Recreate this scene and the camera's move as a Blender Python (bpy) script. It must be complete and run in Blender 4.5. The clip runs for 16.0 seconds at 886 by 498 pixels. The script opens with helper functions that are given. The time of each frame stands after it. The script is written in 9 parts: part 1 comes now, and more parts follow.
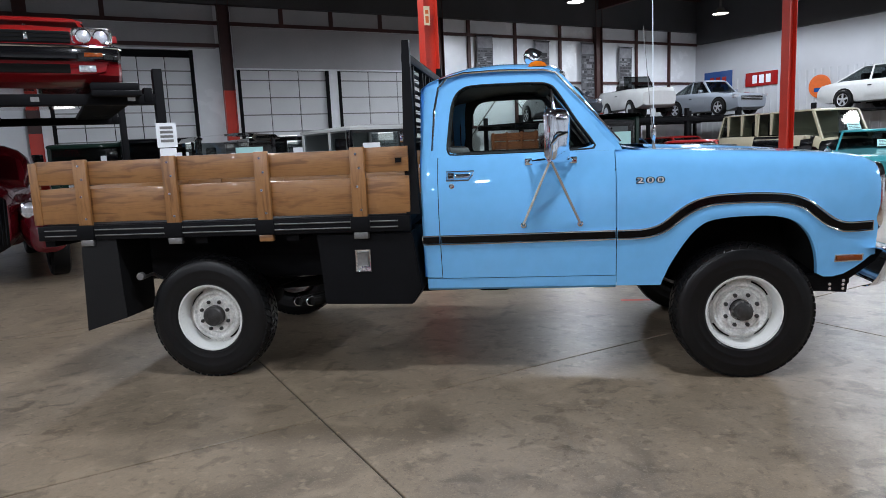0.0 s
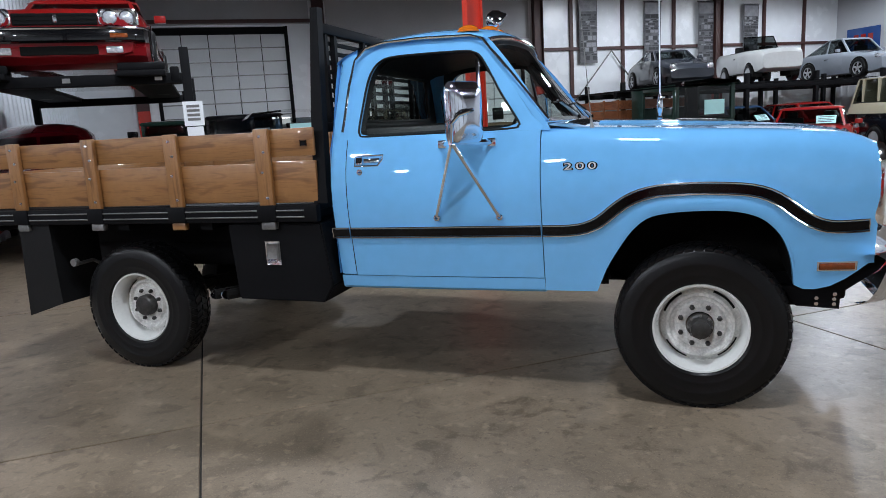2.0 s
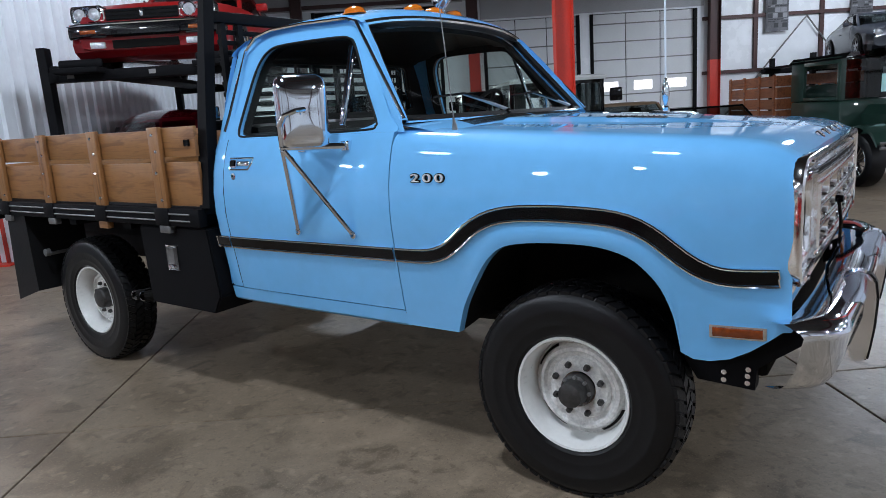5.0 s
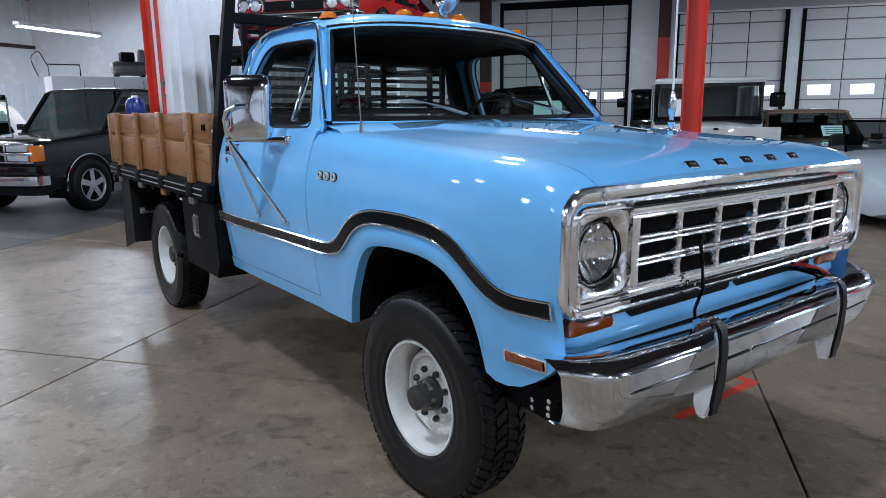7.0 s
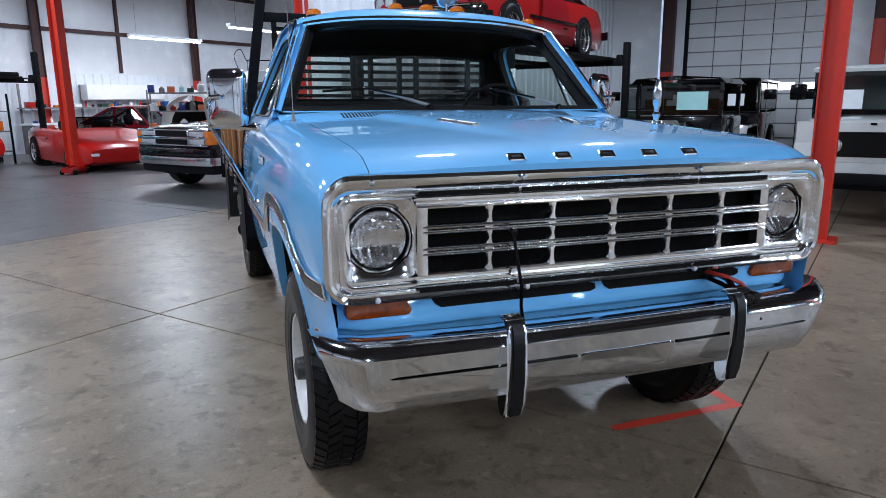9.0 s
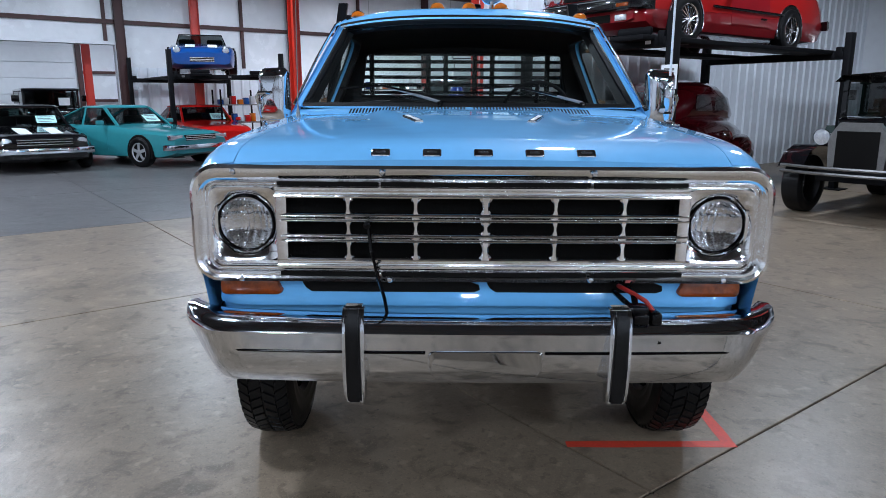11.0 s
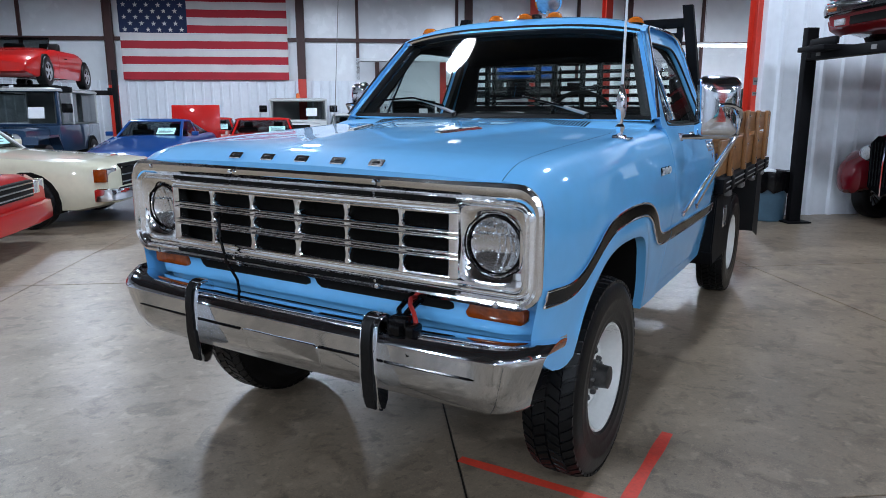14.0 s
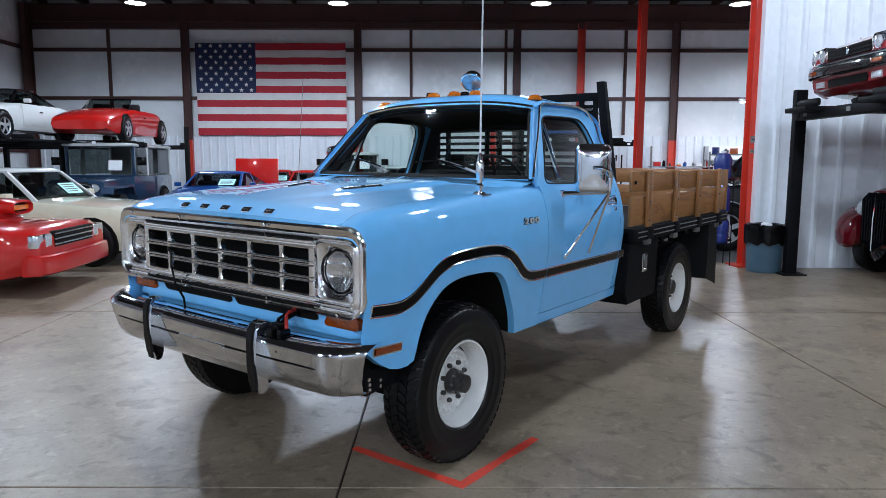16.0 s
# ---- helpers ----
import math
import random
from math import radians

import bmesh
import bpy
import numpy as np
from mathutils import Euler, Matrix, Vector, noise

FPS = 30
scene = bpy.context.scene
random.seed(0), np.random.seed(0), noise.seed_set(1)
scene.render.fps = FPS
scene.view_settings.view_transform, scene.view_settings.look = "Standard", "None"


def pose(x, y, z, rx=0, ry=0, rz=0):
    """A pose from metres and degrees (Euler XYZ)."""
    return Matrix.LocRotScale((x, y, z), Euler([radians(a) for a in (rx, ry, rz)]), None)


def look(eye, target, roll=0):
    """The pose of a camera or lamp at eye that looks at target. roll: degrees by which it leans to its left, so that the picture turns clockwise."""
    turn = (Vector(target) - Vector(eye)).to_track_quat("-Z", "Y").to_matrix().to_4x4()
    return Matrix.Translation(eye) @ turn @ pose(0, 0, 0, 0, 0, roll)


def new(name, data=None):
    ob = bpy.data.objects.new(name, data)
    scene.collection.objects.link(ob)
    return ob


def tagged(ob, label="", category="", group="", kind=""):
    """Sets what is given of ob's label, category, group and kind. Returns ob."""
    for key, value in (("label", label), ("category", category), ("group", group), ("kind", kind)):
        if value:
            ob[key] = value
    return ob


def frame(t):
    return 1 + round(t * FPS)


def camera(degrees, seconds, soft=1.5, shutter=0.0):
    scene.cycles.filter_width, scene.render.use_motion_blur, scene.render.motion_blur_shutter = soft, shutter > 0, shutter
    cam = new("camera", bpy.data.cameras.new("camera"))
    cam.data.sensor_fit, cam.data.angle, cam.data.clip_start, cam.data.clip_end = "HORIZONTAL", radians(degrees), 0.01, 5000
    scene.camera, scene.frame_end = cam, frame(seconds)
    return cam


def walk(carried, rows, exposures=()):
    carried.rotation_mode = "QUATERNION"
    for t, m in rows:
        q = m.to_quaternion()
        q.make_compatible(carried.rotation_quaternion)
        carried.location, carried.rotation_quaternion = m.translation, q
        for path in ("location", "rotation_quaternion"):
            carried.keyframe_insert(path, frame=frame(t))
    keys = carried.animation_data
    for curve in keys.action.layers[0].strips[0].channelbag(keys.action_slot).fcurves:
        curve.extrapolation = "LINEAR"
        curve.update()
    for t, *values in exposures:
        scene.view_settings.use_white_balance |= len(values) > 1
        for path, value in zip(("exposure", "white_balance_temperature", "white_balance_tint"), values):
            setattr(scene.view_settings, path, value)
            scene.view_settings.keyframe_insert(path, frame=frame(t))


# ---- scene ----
cam = camera(66.0, 16.0, soft=0.85)
PATH = [
    (0, (-1.226, -5.0, 1.434), (-1.485, -3.04, 1.132), -2.6),
    (0.5, (-0.918, -4.857, 1.443), (-1.288, -2.916, 1.134), -2.3),
    (1, (-0.632, -4.692, 1.435), (-1.115, -2.778, 1.114), -2.3),
    (1.5, (-0.344, -4.529, 1.443), (-0.93, -2.647, 1.105), -3.2),
    (2, (-0.147, -4.249, 1.424), (-0.774, -2.386, 1.058), -3.4),
    (2.5, (0.033, -4.0, 1.415), (-0.62, -2.151, 1.019), -3.6),
    (3, (0.218, -3.742, 1.438), (-0.477, -1.911, 1.036), -4.5),
    (3.5, (0.369, -3.537, 1.409), (-0.412, -1.741, 1.004), -4.5),
    (6, (1.527, -2.708, 1.456), (0.157, -1.305, 1.062), -2.1),
    (6.5, (1.784, -2.491, 1.465), (0.312, -1.198, 1.065), -0.8),
    (7, (1.975, -2.29, 1.452), (0.418, -1.103, 1.046), -0.7),
    (7.5, (2.166, -2.031, 1.459), (0.533, -0.955, 1.043), -1.0),
    (8, (2.351, -1.786, 1.444), (0.641, -0.835, 1.028), -1.3),
    (8.5, (2.529, -1.525, 1.461), (0.747, -0.721, 1.043), -1.5),
    (9, (2.647, -1.25, 1.434), (0.808, -0.586, 1.011), -0.6),
    (11.5, (2.929, 0.217, 1.427), (0.983, 0.026, 1.007), -0.8),
    (12, (2.929, 0.536, 1.435), (1.006, 0.17, 1.025), -1.2),
    (12.5, (2.833, 0.845, 1.431), (0.943, 0.328, 1.027), -0.5),
    (13, (2.745, 1.132, 1.422), (0.906, 0.458, 1.016), -0.7),
    (13.5, (2.67, 1.474, 1.448), (0.913, 0.607, 1.045), -0.7),
    (14, (2.546, 1.723, 1.425), (0.865, 0.714, 1.029), -0.1),
    (14.5, (2.437, 1.966, 1.448), (0.828, 0.847, 1.047), 0.4),
    (15, (2.426, 2.299, 1.477), (0.841, 1.133, 1.122), 0.6),
    (15.5, (2.549, 2.595, 1.471), (0.965, 1.406, 1.193), 0.5),
    (16, (2.703, 2.861, 1.476), (1.119, 1.666, 1.226), 0.1),
]
walk(cam, [(t, look(eye, target, roll)) for t, eye, target, roll in PATH],
     exposures=((0.0, 0.11, 6850, 19), (3.5, 0.02, 6700, 18), (7.0, 0.01, 6350, 18), (10.0, 0.10, 6250, 18), (12.0, 0.13, 6250, 18), (16.0, 0.14, 6250, 16)))

# ---- world and lights ----
TURN = 37.0                     # the hall stands turned to the truck
GROUND = -0.014                 # the floor under the truck's own zero
HALL = pose(0, 0, GROUND, 0, 0, TURN)
world = bpy.data.worlds.new("world")
scene.world = world
world.use_nodes = True
world.node_tree.nodes["Background"].inputs[0].default_value = (0.55, 0.6, 0.7, 1)
world.node_tree.nodes["Background"].inputs[1].default_value = 0.05
LAMP_U = (-14.6, -8.6, -2.0, 4.4, 10.7, 17.4)
LAMP_V = (-7.4, -2.1, 3.2, 8.4, 13.7)
LAMP_Z = 5.62
LAMP_WATTS = 550.0


# ---- small tools ----
def at(u, v, z=0.0, yaw=0.0):
    """A pose in the hall's own plan."""
    return HALL @ pose(u, v, z, 0, 0, yaw)


def thing(name, m, label, category, group="", kind=""):
    ob = new(name)
    ob.empty_display_size = 0.1
    ob.matrix_world = m
    return tagged(ob, label, category, group, kind)


def part(name, bm, material, parent, label="", smooth=True, m=None):
    """Links a bmesh as one mesh object under a thing or a part."""
    me = bpy.data.meshes.new(name)
    bmesh.ops.recalc_face_normals(bm, faces=bm.faces)
    bm.to_mesh(me)
    bm.free()
    return link(name, me, material, parent, label, smooth, m)


def link(name, me, material, parent, label="", smooth=True, m=None):
    if not me.materials:
        me.materials.append(material)
    if smooth:
        me.shade_smooth()
        me.set_sharp_from_angle(angle=radians(34))
    ob = new(name, me)
    if parent is not None:
        ob.parent = parent
    if m is not None:
        ob.matrix_basis = m
    if label:
        ob["label"] = label
    return ob


def solo(name, bm, material, m, label, category, group="", kind="", smooth=True):
    return tagged(part(name, bm, material, None, "", smooth, m), label, category, group, kind)


def B():
    return bmesh.new()


def box(bm, x0, x1, y0, y1, z0, z1, bevel=0.0, m=None):
    r = bmesh.ops.create_cube(bm, size=1.0)["verts"]
    for v in r:
        v.co = Vector((x0 + (v.co.x + 0.5) * (x1 - x0), y0 + (v.co.y + 0.5) * (y1 - y0), z0 + (v.co.z + 0.5) * (z1 - z0)))
        if m is not None:
            v.co = m @ v.co
    if bevel:
        es = list({e for v in r for e in v.link_edges})
        bmesh.ops.bevel(bm, geom=es, offset=bevel, segments=2, affect="EDGES", profile=0.5)
    return bm


def tube(bm, pts, r, n=8, cap=True, closed=False):
    pts = [Vector(p) for p in pts]
    rings = []
    up = Vector((0.01, 0.02, 1))
    k = len(pts)
    for i, p in enumerate(pts):
        a, b = (pts[i - 1], pts[(i + 1) % k]) if closed else (pts[max(i - 1, 0)], pts[min(i + 1, k - 1)])
        d = (b - a).normalized()
        s = d.cross(up)
        if s.length < 0.05:
            s = d.cross(Vector((1, 0, 0)))
        s.normalize()
        t = s.cross(d)
        rr = r[i] if isinstance(r, (list, tuple)) else r
        rings.append([bm.verts.new(p + rr * (math.cos(q) * s + math.sin(q) * t)) for q in [2 * math.pi * j / n for j in range(n)]])
    skin(bm, rings, True, closed)
    if cap and not closed:
        bm.faces.new(rings[0][::-1])
        bm.faces.new(rings[-1])
    return bm


def skin(bm, rings, closed_ring=True, closed_run=False):
    n = len(rings[0])
    for i in range(len(rings) if closed_run else len(rings) - 1):
        a, b = rings[i], rings[(i + 1) % len(rings)]
        for j in range(n if closed_ring else n - 1):
            q = (a[j], a[(j + 1) % n], b[(j + 1) % n], b[j])
            if len(set(q)) == 4:
                bm.faces.new(q)


def loft(bm, rings, closed_ring=True, caps=False):
    vs = [[bm.verts.new(p) for p in ring] for ring in rings]
    skin(bm, vs, closed_ring)
    if caps:
        bm.faces.new(vs[0][::-1])
        bm.faces.new(vs[-1])
    return vs


def lathe(bm, profile, n=24, centre=(0, 0, 0), axis="y", sign=1, close=False, caps=False):
    """Turns (radius, height) pairs about an axis."""
    rings = []
    for r, h in profile:
        ring = []
        for j in range(n):
            a = 2 * math.pi * j / n
            c, s = r * math.cos(a), r * math.sin(a)
            p = {"y": (c, sign * h, s), "x": (sign * h, c, s), "z": (c, s, sign * h)}[axis]
            ring.append(bm.verts.new(Vector(centre) + Vector(p)))
        rings.append(ring)
    skin(bm, rings, True, close)
    if caps:
        if profile[0][0] > 1e-4:
            bm.faces.new(rings[0][::-1])
        if profile[-1][0] > 1e-4:
            bm.faces.new(rings[-1])
    bmesh.ops.remove_doubles(bm, verts=[v for g in rings for v in g], dist=1e-5)
    return bm


def prism(bm, poly, axis, a, b):
    """A flat outline pushed along an axis from a to b."""
    def p(q, h):
        return {"x": (h, q[0], q[1]), "y": (q[0], h, q[1]), "z": (q[0], q[1], h)}[axis]
    lo = [bm.verts.new(p(q, a)) for q in poly]
    hi = [bm.verts.new(p(q, b)) for q in poly]
    bm.faces.new(lo[::-1])
    bm.faces.new(hi)
    skin(bm, [lo, hi], True)
    return bm


def curve_of(pts, n, closed=False):
    """n points along a smooth line through pts."""
    P = [Vector(p) for p in pts]
    k = len(P)
    out = []
    m = k if closed else k - 1
    for i in range(n):
        s = i / n * m if closed else i / (n - 1) * m
        a = min(int(s), m - 1)
        f = s - a
        g = (lambda j: P[j % k]) if closed else (lambda j: P[max(0, min(k - 1, j))])
        p0, p1, p2, p3 = g(a - 1), g(a), g(a + 1), g(a + 2)
        out.append(0.5 * ((2 * p1) + (p2 - p0) * f + (2 * p0 - 5 * p1 + 4 * p2 - p3) * f * f + (3 * p1 - p0 - 3 * p2 + p3) * f ** 3))
    return out


def lerp(table, x):
    if x <= table[0][0]:
        return table[0][1]
    for (a, p), (b, q) in zip(table, table[1:]):
        if x <= b:
            return p + (q - p) * (x - a) / (b - a)
    return table[-1][1]


def smoothed(table, x, w):
    return (lerp(table, x - w) + 2 * lerp(table, x) + lerp(table, x + w)) / 4


def round_rect(w, h, r, n=5):
    out = []
    for cx, cy, a0 in ((w - r, h - r, 0), (-w + r, h - r, 90), (-w + r, -h + r, 180), (w - r, -h + r, 270)):
        for i in range(n + 1):
            a = radians(a0 + 90 * i / n)
            out.append((cx + r * math.cos(a), cy + r * math.sin(a)))
    return out


# ---- materials ----
def material(name, colour, rough=0.5, metal=0.0, vary=0.12, scale=6.0, fine=60.0, bump=0.0, coat=0.0, spec=0.5, rvary=0.1, where="Object"):
    """A surface with two scales of variation in colour, gloss and relief."""
    m = bpy.data.materials.new(name)
    m.use_nodes = True
    nt = m.node_tree
    b = nt.nodes["Principled BSDF"]
    if where == "World":
        co = nt.nodes.new("ShaderNodeNewGeometry").outputs["Position"]
    else:
        co = nt.nodes.new("ShaderNodeTexCoord").outputs["Object"]
    n1, n2 = nt.nodes.new("ShaderNodeTexNoise"), nt.nodes.new("ShaderNodeTexNoise")
    for n, s in ((n1, scale), (n2, fine)):
        n.inputs["Scale"].default_value, n.inputs["Detail"].default_value = s, 4.0
        nt.links.new(co, n.inputs["Vector"])
    mx = nt.nodes.new("ShaderNodeMix")
    mx.data_type = "FLOAT"
    mx.inputs[0].default_value = 0.4
    nt.links.new(n1.outputs["Fac"], mx.inputs[2])
    nt.links.new(n2.outputs["Fac"], mx.inputs[3])
    ramp = nt.nodes.new("ShaderNodeValToRGB")
    lo, hi = [max(0.0, c * (1 - 1.6 * vary)) for c in colour], [min(1.0, c * (1 + 1.2 * vary)) for c in colour]
    ramp.color_ramp.elements[0].position, ramp.color_ramp.elements[1].position = 0.3, 0.7
    ramp.color_ramp.elements[0].color, ramp.color_ramp.elements[1].color = (*lo, 1), (*hi, 1)
    nt.links.new(mx.outputs[0], ramp.inputs[0])
    nt.links.new(ramp.outputs[0], b.inputs["Base Color"])
    mr = nt.nodes.new("ShaderNodeMapRange")
    mr.inputs[3].default_value, mr.inputs[4].default_value = max(0.02, rough - rvary), min(1.0, rough + rvary)
    nt.links.new(mx.outputs[0], mr.inputs[0])
    nt.links.new(mr.outputs[0], b.inputs["Roughness"])
    b.inputs["Metallic"].default_value = metal
    b.inputs["Coat Weight"].default_value = coat
    b.inputs["Coat Roughness"].default_value = 0.04
    b.inputs["Specular IOR Level"].default_value = spec
    if bump:
        bp = nt.nodes.new("ShaderNodeBump")
        bp.inputs["Strength"].default_value, bp.inputs["Distance"].default_value = bump, 0.01
        nt.links.new(n2.outputs["Fac"], bp.inputs["Height"])
        nt.links.new(bp.outputs[0], b.inputs["Normal"])
    return m


def paint(name, colour, rough=0.3):
    m = material(name, colour, rough, vary=0.05, scale=1.5, fine=14.0, coat=1.0, rvary=0.05, spec=0.12)
    nt = m.node_tree
    b = nt.nodes["Principled BSDF"]
    b.inputs["Coat Roughness"].default_value = 0.02
    n, bp = nt.nodes.new("ShaderNodeTexNoise"), nt.nodes.new("ShaderNodeBump")
    n.inputs["Scale"].default_value, n.inputs["Detail"].default_value = 3.5, 1.0
    bp.inputs["Strength"].default_value, bp.inputs["Distance"].default_value = 0.10, 0.02
    nt.links.new(nt.nodes.new("ShaderNodeTexCoord").outputs["Object"], n.inputs["Vector"])
    nt.links.new(n.outputs["Fac"], bp.inputs["Height"])
    nt.links.new(bp.outputs[0], b.inputs["Coat Normal"])
    return m


def clear(name, tint, gloss=0.03):
    """Thin glass: it lets light through, tinted, and mirrors by angle."""
    m = bpy.data.materials.new(name)
    m.use_nodes = True
    nt = m.node_tree
    nt.nodes.remove(nt.nodes["Principled BSDF"])
    t, g, mix, f, p, r = (nt.nodes.new("ShaderNode" + k) for k in ("BsdfTransparent", "BsdfGlossy", "MixShader", "LayerWeight", "Math", "MapRange"))
    t.inputs[0].default_value = (*tint, 1)
    g.inputs["Roughness"].default_value = gloss
    f.inputs[0].default_value = 0.5
    p.operation, p.inputs[1].default_value = "POWER", 4.0
    r.inputs[3].default_value, r.inputs[4].default_value = 0.06, 0.9
    nt.links.new(f.outputs["Facing"], p.inputs[0])
    nt.links.new(p.outputs[0], r.inputs[0])
    nt.links.new(r.outputs[0], mix.inputs[0])
    nt.links.new(t.outputs[0], mix.inputs[1])
    nt.links.new(g.outputs[0], mix.inputs[2])
    nt.links.new(mix.outputs[0], nt.nodes["Material Output"].inputs[0])
    return m


def glow(name, colour, strength):
    m = bpy.data.materials.new(name)
    m.use_nodes = True
    b = m.node_tree.nodes["Principled BSDF"]
    b.inputs["Base Color"].default_value = (*colour, 1)
    b.inputs["Emission Color"].default_value = (*colour, 1)
    b.inputs["Emission Strength"].default_value = strength
    return m


def concrete(name, base, stain):
    """Sealed slab: cloudy tone, darker blotches, fine speckle, uneven gloss."""
    m = material(name, base, 0.37, vary=0.15, scale=0.9, fine=34.0, bump=0.15, rvary=0.10, where="World")
    nt = m.node_tree
    b = nt.nodes["Principled BSDF"]
    src = b.inputs["Base Color"].links[0].from_socket
    co = nt.nodes.new("ShaderNodeNewGeometry").outputs["Position"]
    for sc, lo, hi, amount, col, warp in ((1.3, 0.52, 0.68, 0.55, stain, 1.2), (6.0, 0.55, 0.66, 0.65, stain, 0.8), (19.0, 0.60, 0.68, 0.5, stain, 0.3), (2.6, 0.55, 0.70, 0.45, tuple(min(1, c * 1.55) for c in base), 0.8), (14.0, 0.60, 0.68, 0.40, tuple(min(1, c * 1.7) for c in base), 0.2), (75.0, 0.58, 0.70, 0.5, stain, 0.0), (180.0, 0.56, 0.70, 0.45, tuple(min(1, c * 1.7) for c in base), 0.0)):
        n, r, mx = nt.nodes.new("ShaderNodeTexNoise"), nt.nodes.new("ShaderNodeMapRange"), nt.nodes.new("ShaderNodeMix")
        n.inputs["Scale"].default_value, n.inputs["Detail"].default_value, n.inputs["Distortion"].default_value = sc, 6.0, warp
        r.inputs[1].default_value, r.inputs[2].default_value, r.inputs[4].default_value = lo, hi, amount
        mx.data_type = "RGBA"
        mx.inputs[7].default_value = (*col, 1)
        nt.links.new(co, n.inputs["Vector"])
        nt.links.new(n.outputs["Fac"], r.inputs[0])
        nt.links.new(r.outputs[0], mx.inputs[0])
        nt.links.new(src, mx.inputs[6])
        src = mx.outputs[2]
    for sc, size, amount in ((5.0, 0.035, 0.85), (11.0, 0.05, 0.6)):
        v, warp, r, mx = (nt.nodes.new("ShaderNode" + k) for k in ("TexVoronoi", "TexNoise", "MapRange", "Mix"))
        v.inputs["Scale"].default_value, warp.inputs["Scale"].default_value = sc, 60.0
        add = nt.nodes.new("ShaderNodeVectorMath")
        add.operation = "MULTIPLY_ADD"
        add.inputs[1].default_value = (0.02, 0.02, 0.0)
        nt.links.new(co, warp.inputs["Vector"])
        nt.links.new(warp.outputs["Color"], add.inputs[0])
        nt.links.new(co, add.inputs[2])
        nt.links.new(add.outputs[0], v.inputs["Vector"])
        r.inputs[1].default_value, r.inputs[2].default_value, r.inputs[3].default_value, r.inputs[4].default_value = size * 0.6, size, amount, 0.0
        mx.data_type = "RGBA"
        mx.inputs[7].default_value = (*[c * 0.6 for c in stain], 1)
        nt.links.new(v.outputs["Distance"], r.inputs[0])
        nt.links.new(r.outputs[0], mx.inputs[0])
        nt.links.new(src, mx.inputs[6])
        src = mx.outputs[2]
    nt.links.new(src, b.inputs["Base Color"])
    return m


def oak(name, colour, dark):
    """Varnished board with long grain along its x."""
    m = material(name, colour, 0.38, vary=0.1, scale=3.0, fine=30.0, coat=0.25)
    nt = m.node_tree
    b = nt.nodes["Principled BSDF"]
    src = b.inputs["Base Color"].links[0].from_socket
    co = nt.nodes.new("ShaderNodeTexCoord").outputs["Object"]
    info = nt.nodes.new("ShaderNodeObjectInfo")
    for scl, det, lo, hi, amount in (((1.3, 9.0, 9.0), 3.0, 0.50, 0.62, 0.65), ((3.0, 60.0, 60.0), 5.0, 0.5, 0.75, 0.55)):
        mp, n, r, mx = (nt.nodes.new("ShaderNode" + k) for k in ("Mapping", "TexNoise", "MapRange", "Mix"))
        mp.inputs["Scale"].default_value = scl
        nt.links.new(co, mp.inputs["Vector"])
        nt.links.new(info.outputs["Random"], mp.inputs["Location"])
        n.inputs["Scale"].default_value, n.inputs["Detail"].default_value, n.inputs["Distortion"].default_value = 1.6, det, 1.4
        nt.links.new(mp.outputs[0], n.inputs["Vector"])
        r.inputs[1].default_value, r.inputs[2].default_value, r.inputs[4].default_value = lo, hi, amount
        mx.data_type = "RGBA"
        mx.inputs[7].default_value = (*dark, 1)
        nt.links.new(n.outputs["Fac"], r.inputs[0])
        nt.links.new(r.outputs[0], mx.inputs[0])
        nt.links.new(src, mx.inputs[6])
        src = mx.outputs[2]
    nt.links.new(src, b.inputs["Base Color"])
    return m


SLAB = concrete("sealed_concrete", (0.262, 0.2, 0.14), (0.10, 0.075, 0.05))
SLAB_DARK = concrete("worn_dark_concrete", (0.125, 0.122, 0.12), (0.07, 0.066, 0.062))
JOINT = material("joint_filler", (0.05, 0.045, 0.04), 0.9)
BLUE = paint("light_blue_paint", (0.16, 0.505, 0.89), 0.5)
BLACK = material("black_enamel", (0.0025, 0.0025, 0.003), 0.16, spec=0.2)
STEEL_BLACK = material("black_painted_steel", (0.007, 0.007, 0.008), 0.55, spec=0.07, bump=0.05)
DARK = material("dark_underbody", (0.006, 0.0055, 0.005), 0.8, spec=0.15, bump=0.2)
BADGE = material("bright_badge_metal", (0.92, 0.94, 0.97), 0.42, metal=0.6, vary=0.05)
RUBBER = material("tyre_rubber", (0.005, 0.005, 0.0055), 0.40, spec=0.25, bump=0.15, vary=0.2)
SIDEWALL = material("dressed_tyre_sidewall", (0.005, 0.005, 0.0055), 0.34, spec=0.3, bump=0.08, vary=0.2, scale=14.0, rvary=0.12)
CHROME = material("chrome", (0.80, 0.85, 0.92), 0.07, metal=1.0, vary=0.02, rvary=0.03, fine=9.0)
BRUSHED = material("bright_aluminium", (0.75, 0.75, 0.76), 0.2, metal=1.0, vary=0.05, rvary=0.06)
WHITE_RIM = material("white_wheel_enamel", (0.78, 0.78, 0.75), 0.3, coat=0.4, vary=0.05)
GREY_METAL = material("dull_grey_metal", (0.22, 0.215, 0.21), 0.45, metal=0.7, vary=0.2)
AMBER = material("amber_lens", (0.70, 0.17, 0.012), 0.12, coat=0.8, vary=0.05)
AMBER_DARK = material("dark_amber_lens", (0.24, 0.042, 0.004), 0.10, coat=1.0, vary=0.25, scale=30.0)
RED_LENS = material("red_lens", (0.6, 0.02, 0.02), 0.15, coat=0.6)
GLASS = clear("window_glass", (0.86, 0.93, 0.9))
